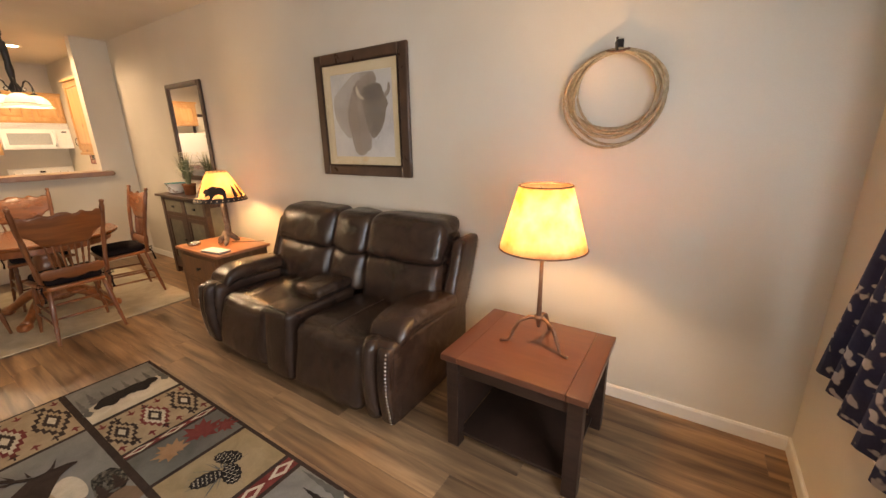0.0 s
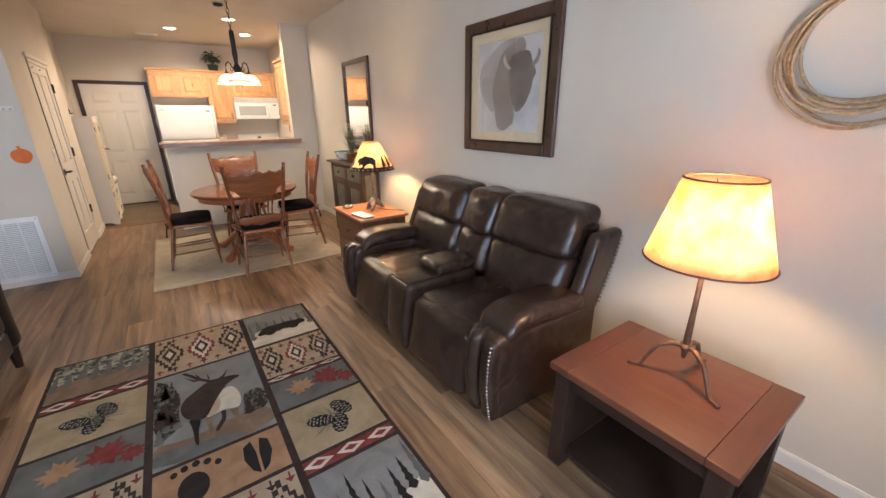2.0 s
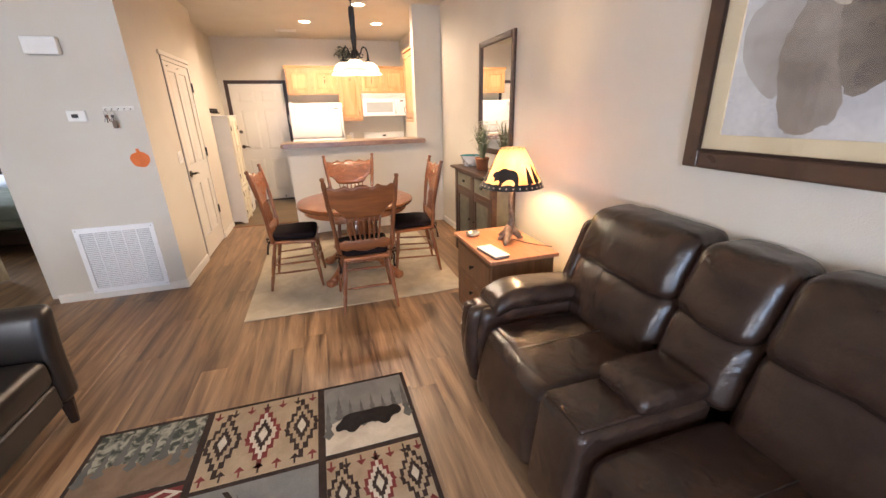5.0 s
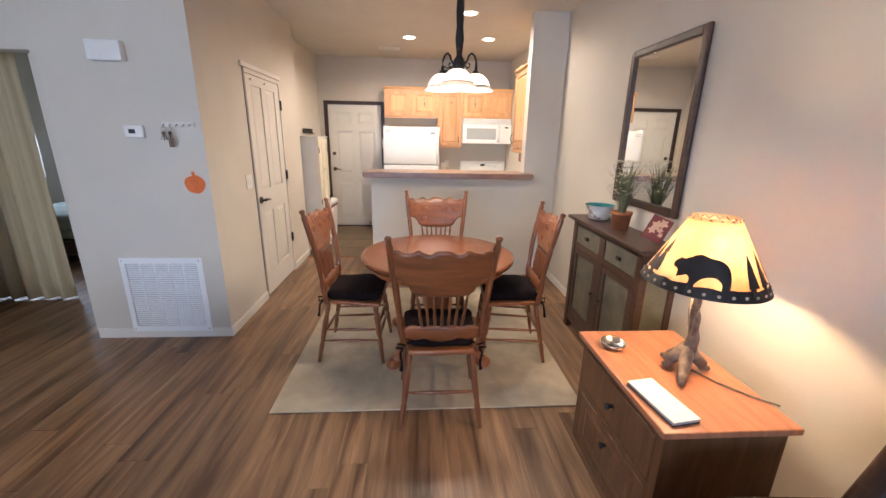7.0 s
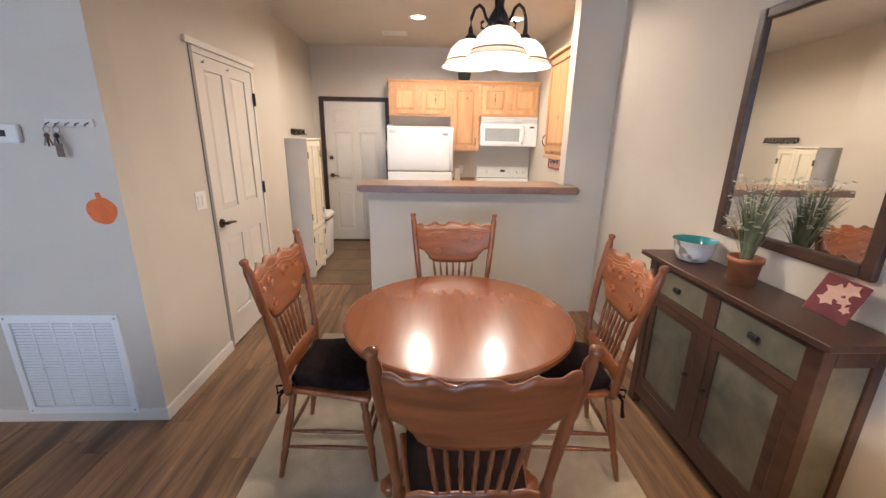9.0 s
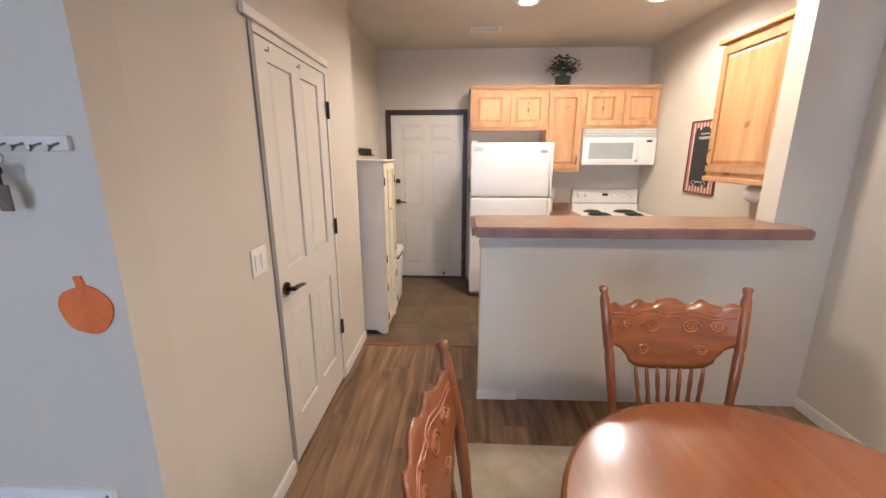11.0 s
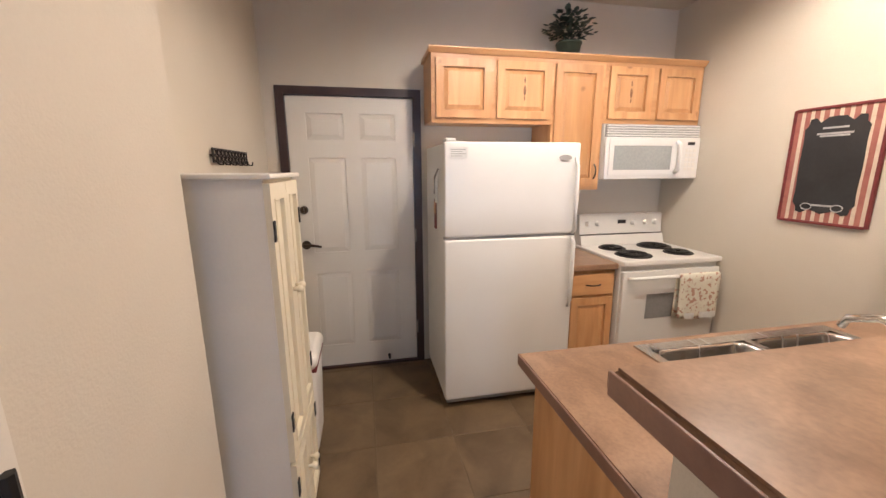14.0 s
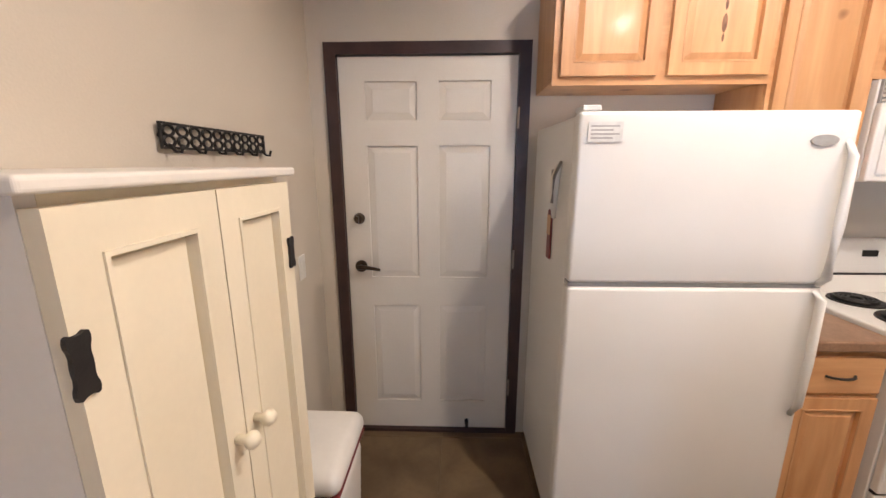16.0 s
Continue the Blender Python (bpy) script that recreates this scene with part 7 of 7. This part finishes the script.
part("frame", slab_with_holes(bm_new(), -.255, .255, -.032, .032, [(-.249, .249, -.026, .026)], .012, .018, along_x(0)), M_BLACK, hr)
for i in range(10):
    for z in (-.013, .013):
        cx = -.226 + .0502 * i
        tube(bm := bm_new(), [(cx + .019 * math.cos(k * math.pi / 8), .015, z + .013 * math.sin(k * math.pi / 8)) for k in range(16)], .004, 5, True)
        part("ring", bm, M_BLACK, hr)
for i in range(6):
    cx = -.23 + .092 * i
    tube(bm := bm_new(), [(cx, .015, -.02), (cx, .030, -.038), (cx, .045, -.040), (cx, .05, -.022)], .004, 6)
    part("hook", bm, M_BLACK, hr, smooth=True)
for x in (-.24, .24):
    part("standoff", tube(bm_new(), [(x, .0005, 0), (x, .013, 0)], .006, 8), M_BLACK, hr)

# ---- chalkboard sign ----
cs = thing("chalkboard_sign", pose(-7.735, YW - .001, 1.552), "red striped chalkboard menu sign on the kitchen wall", "sign")
CW, CH = .218, .318
part("backing", box(bm_new(), -CW, CW, -.012, -.001, -CH, CH), M_STRIPECREAM, cs)
for i in range(9):
    x = -CW + .012 + (2 * CW - .024) * i / 8.999
    part("stripe", box(bm_new(), x, x + .025, -.0135, -.0121, -CH + .012, CH - .012), M_STRIPE, cs)
for x0, x1, z0, z1 in ((-CW - .004, -CW + .012, -CH, CH), (CW - .012, CW + .004, -CH, CH), (-CW + .012, CW - .012, CH - .012, CH + .004), (-CW + .012, CW - .012, -CH - .004, -CH + .012)):
    part("frame_side", rbox(bm_new(), x0, x1, -.020, -.001, z0, z1, .003), M_CRIMSON, cs)
half = [(0, .265), (.04, .262), (.075, .235), (.10, .262), (.128, .258), (.132, .225), (.150, .205), (.146, .14), (.150, .0), (.146, -.14), (.150, -.205), (.132, -.225), (.128, -.255), (.10, -.262), (.06, -.24), (0, -.262)]
slate = part("slate", prism(bm_new(), mirror_outline(half), -.0165, -.0137, along_x(0)), M_CHALK, cs, "black chalkboard field")
for z, w in ((.205, .06), (.175, .085), (.163, .07), (-.215, .05)):
    part("chalk_line", box(bm_new(), -w, w, -.0172, -.0166, z - .005, z + .005), M_CHALKLINE, slate)
for sx in (-1, 1):
    part("chalk_scroll", tube(bm_new(), [(sx * (.075 + .028 * math.cos(t)), -.0172, -.225 + .018 * math.sin(t)) for t in [k * .55 for k in range(12)]], .003, 5), M_CHALKLINE, slate)

# ---- plant on top of the cabinets ----
tp = thing("potted_plant", pose(-8.80, 1.70, 2.3005), "dark artificial leafy plant in a dark green pot", "plant")
part("pot", lathe(bm_new(), [(.068, 0), (.088, .11), (.092, .112), (.092, .125), (.08, .125), (.02, .115)], 20), M_LEAFDARK, tp, smooth=True)
bm = bm_new()
for _ in range(230):
    a, e, q = r_.uniform(0, 6.283), r_.uniform(.05, 1.35), r_.uniform(.05, .165)
    c = Vector((math.cos(a) * math.cos(e) * q, math.sin(a) * math.cos(e) * q * 1.15, .16 + math.sin(e) * q * 1.15))
    d = Vector((math.cos(a + r_.uniform(-.8, .8)), math.sin(a + r_.uniform(-.8, .8)), r_.uniform(-.5, .6))).normalized()
    s = d.cross(Vector((0, 0, 1))).normalized()
    l, w = r_.uniform(.035, .06), r_.uniform(.012, .022)
    up = s.cross(d)
    pts = [c, c + d * l * .35 + s * w, c + d * l * .75 + s * w * .7, c + d * l, c + d * l * .75 - s * w * .7, c + d * l * .35 - s * w]
    mid = bm.verts.new(c + d * l * .5 - up * w * .35)
    vs = [bm.verts.new(q_) for q_ in pts]
    for i in range(6):
        bm.faces.new((vs[i], vs[(i + 1) % 6], mid))
part("leaves", bm, M_LEAFDARK, tp)
bm = bm_new()
for k in range(9):
    a = k * .7
    tube(bm, [(0, 0, .11), (.05 * math.cos(a), .05 * math.sin(a), .19), (.11 * math.cos(a), .12 * math.sin(a), .24)], .003, 5)
part("stems", bm, M_LEAFDARK, tp)
# counter odds
ctl = tagged(part("soap_bottle", lathe(bm_new(), [(.028, .9085), (.030, .92), (.030, 1.02), (.012, 1.05), (.012, 1.08), (.018, 1.082), (.018, 1.10)], 16, (-6.70, 2.18)), M_PLASTIC, smooth=True), "white soap bottle on the sink counter", "bottle")
ctb = tagged(part("canister", rbox(bm_new(), -8.88, -8.80, 1.60, 1.68, .9055, 1.14, .006, 2), M_CREAM), "tall pale cutting board leaning by the fridge", "cutting board")

# ---- bedroom beyond the opening ----
hanging("doorway_curtain", "cream striped floor-length curtain hanging beyond an opening", -3.35, -2.03, .015, 2.62, -5.74, 9, .035, M_CURTAIN)
bed = thing("bed", pose(-7.75, -2.95, 0), "bed with a green-grey cover and pale pillows", "bed")
part("frame", rbox(bm_new(), -.98, .98, -.76, .76, .12, .30, .02, 2), M_ESPRESSO, bed)
part("mattress", rbox(bm_new(), -.96, .96, -.74, .74, .301, .56, .06, 3, 3, (0, 0, .01)), M_BEDCOVER, bed, smooth=True)
part("cover", rbox(bm_new(), -.975, .975, -.755, .755, .40, .60, .05, 3, 6, (0, 0, .02)), M_BEDCOVER, bed, smooth=True)
for sx in (-.9, .9):
    for sy in (-.7, .7):
        part("leg", rbox(bm_new(), sx - .03, sx + .03, sy - .03, sy + .03, 0, .119, .004), M_ESPRESSO, bed)
part("headboard", rbox(bm_new(), -1.04, -.985, -.78, .78, 0, 1.15, .02, 2), M_ESPRESSO, bed)
for sy in (-.36, .36):
    pw = thing("pillow", pose(-8.42, -2.95 + sy, .60, 0, -14, 0), "pale blue-white pillow on the bed", "pillow", "bed pillows")
    part("case", rbox(bm_new(), -.22, .22, -.32, .32, .0, .15, .07, 4, 4, (0, 0, .04)), M_PILLOW, pw, smooth=True)

# ---- floor boards and tiles ----
floor = tagged(part("floor", slab_with_holes(bm_new(), XE - .12, XR + .14, YS - .12, YW + .12, [(XE - .2, XT, YK - .12, YW + .2)], -.12, -.0012, lambda a, b, d: (a, b, d)), M_GROUT),
               "brown wood-look plank floor", "floor", kind="structure")
floor_k = tagged(part("floor_kitchen", box(bm_new(), XE - .12, XT, YK - .12, YW + .12, -.12, -.0025), M_TILEGROUT), "brown stone-look tile floor", "floor", kind="structure")


def board(x0, x1, y0, y1, z0, z1, c, material):
    bm = bm_new()
    lo = [bm.verts.new(p) for p in ((x0, y0, z0), (x1, y0, z0), (x1, y1, z0), (x0, y1, z0))]
    mid = [bm.verts.new(p) for p in ((x0, y0, z1 - c), (x1, y0, z1 - c), (x1, y1, z1 - c), (x0, y1, z1 - c))]
    hi = [bm.verts.new(p) for p in ((x0 + c, y0 + c, z1), (x1 - c, y0 + c, z1), (x1 - c, y1 - c, z1), (x0 + c, y1 - c, z1))]
    for a, b in ((lo, mid), (mid, hi)):
        for i in range(4):
            bm.faces.new((a[i], a[(i + 1) % 4], b[(i + 1) % 4], b[i]))
    bm.faces.new(hi)
    return bm


r_ = random.Random(33)
PWD = .152
cuts, rest = {}, bm_new()
row = 0
y = YS
while y < YW - .01:
    y1 = min(y + PWD, YW)
    x = XT + .001
    first = r_.uniform(.3, 1.2)
    in_bed = y < -1.3
    xs = x if y1 > YC - .3 else XE
    xs = XT + .001 if not in_bed else XE
    while xs < XR - .01:
        x1 = min(xs + first, XR)
        first = 1.22
        near = y > -1.45 and not (y1 < YC - .01 and xs < XV - 1.2)
        if near:
            cx, cy = (xs + x1) / 2, (y + y1) / 2
            key = (round(x1 - xs, 3), round(y1 - y, 3))
            if key not in cuts:
                hx, hy = (x1 - xs) / 2, (y1 - y) / 2
                cuts[key] = mesh_of("plank", board(-hx + .0003, hx - .0003, -hy + .0003, hy - .0003, -.0012, 0, .0007, M_PLANK), M_PLANK)
            piece("plank", cuts[key], floor, (cx, cy, 0))
        else:
            box(rest, xs, x1 - .0006, y, y1 - .0006, -.0012, 0)
        xs = x1
    y = y1
tagged(part("planks", rest, M_PLANK, floor), kind="stuff")
TS = .455
x = XT - .001
tile_cache = {}
while x > XE + .01:
    x0 = max(x - TS, XE)
    y = YK + .19 - TS
    while y < YW - .01:
        a, b = max(y, YK), min(y + TS, YW)
        key = (round(x - x0, 3), round(b - a, 3))
        if key not in tile_cache:
            hx, hy = (x - x0) / 2 - .003, (b - a) / 2 - .003
            tile_cache[key] = mesh_of("tile", board(-hx, hx, -hy, hy, -.0025, .0006, .0016, M_TILE), M_TILE)
        piece("tile", tile_cache[key], floor_k, ((x + x0) / 2, (a + b) / 2, 0))
        y += TS
    x = x0
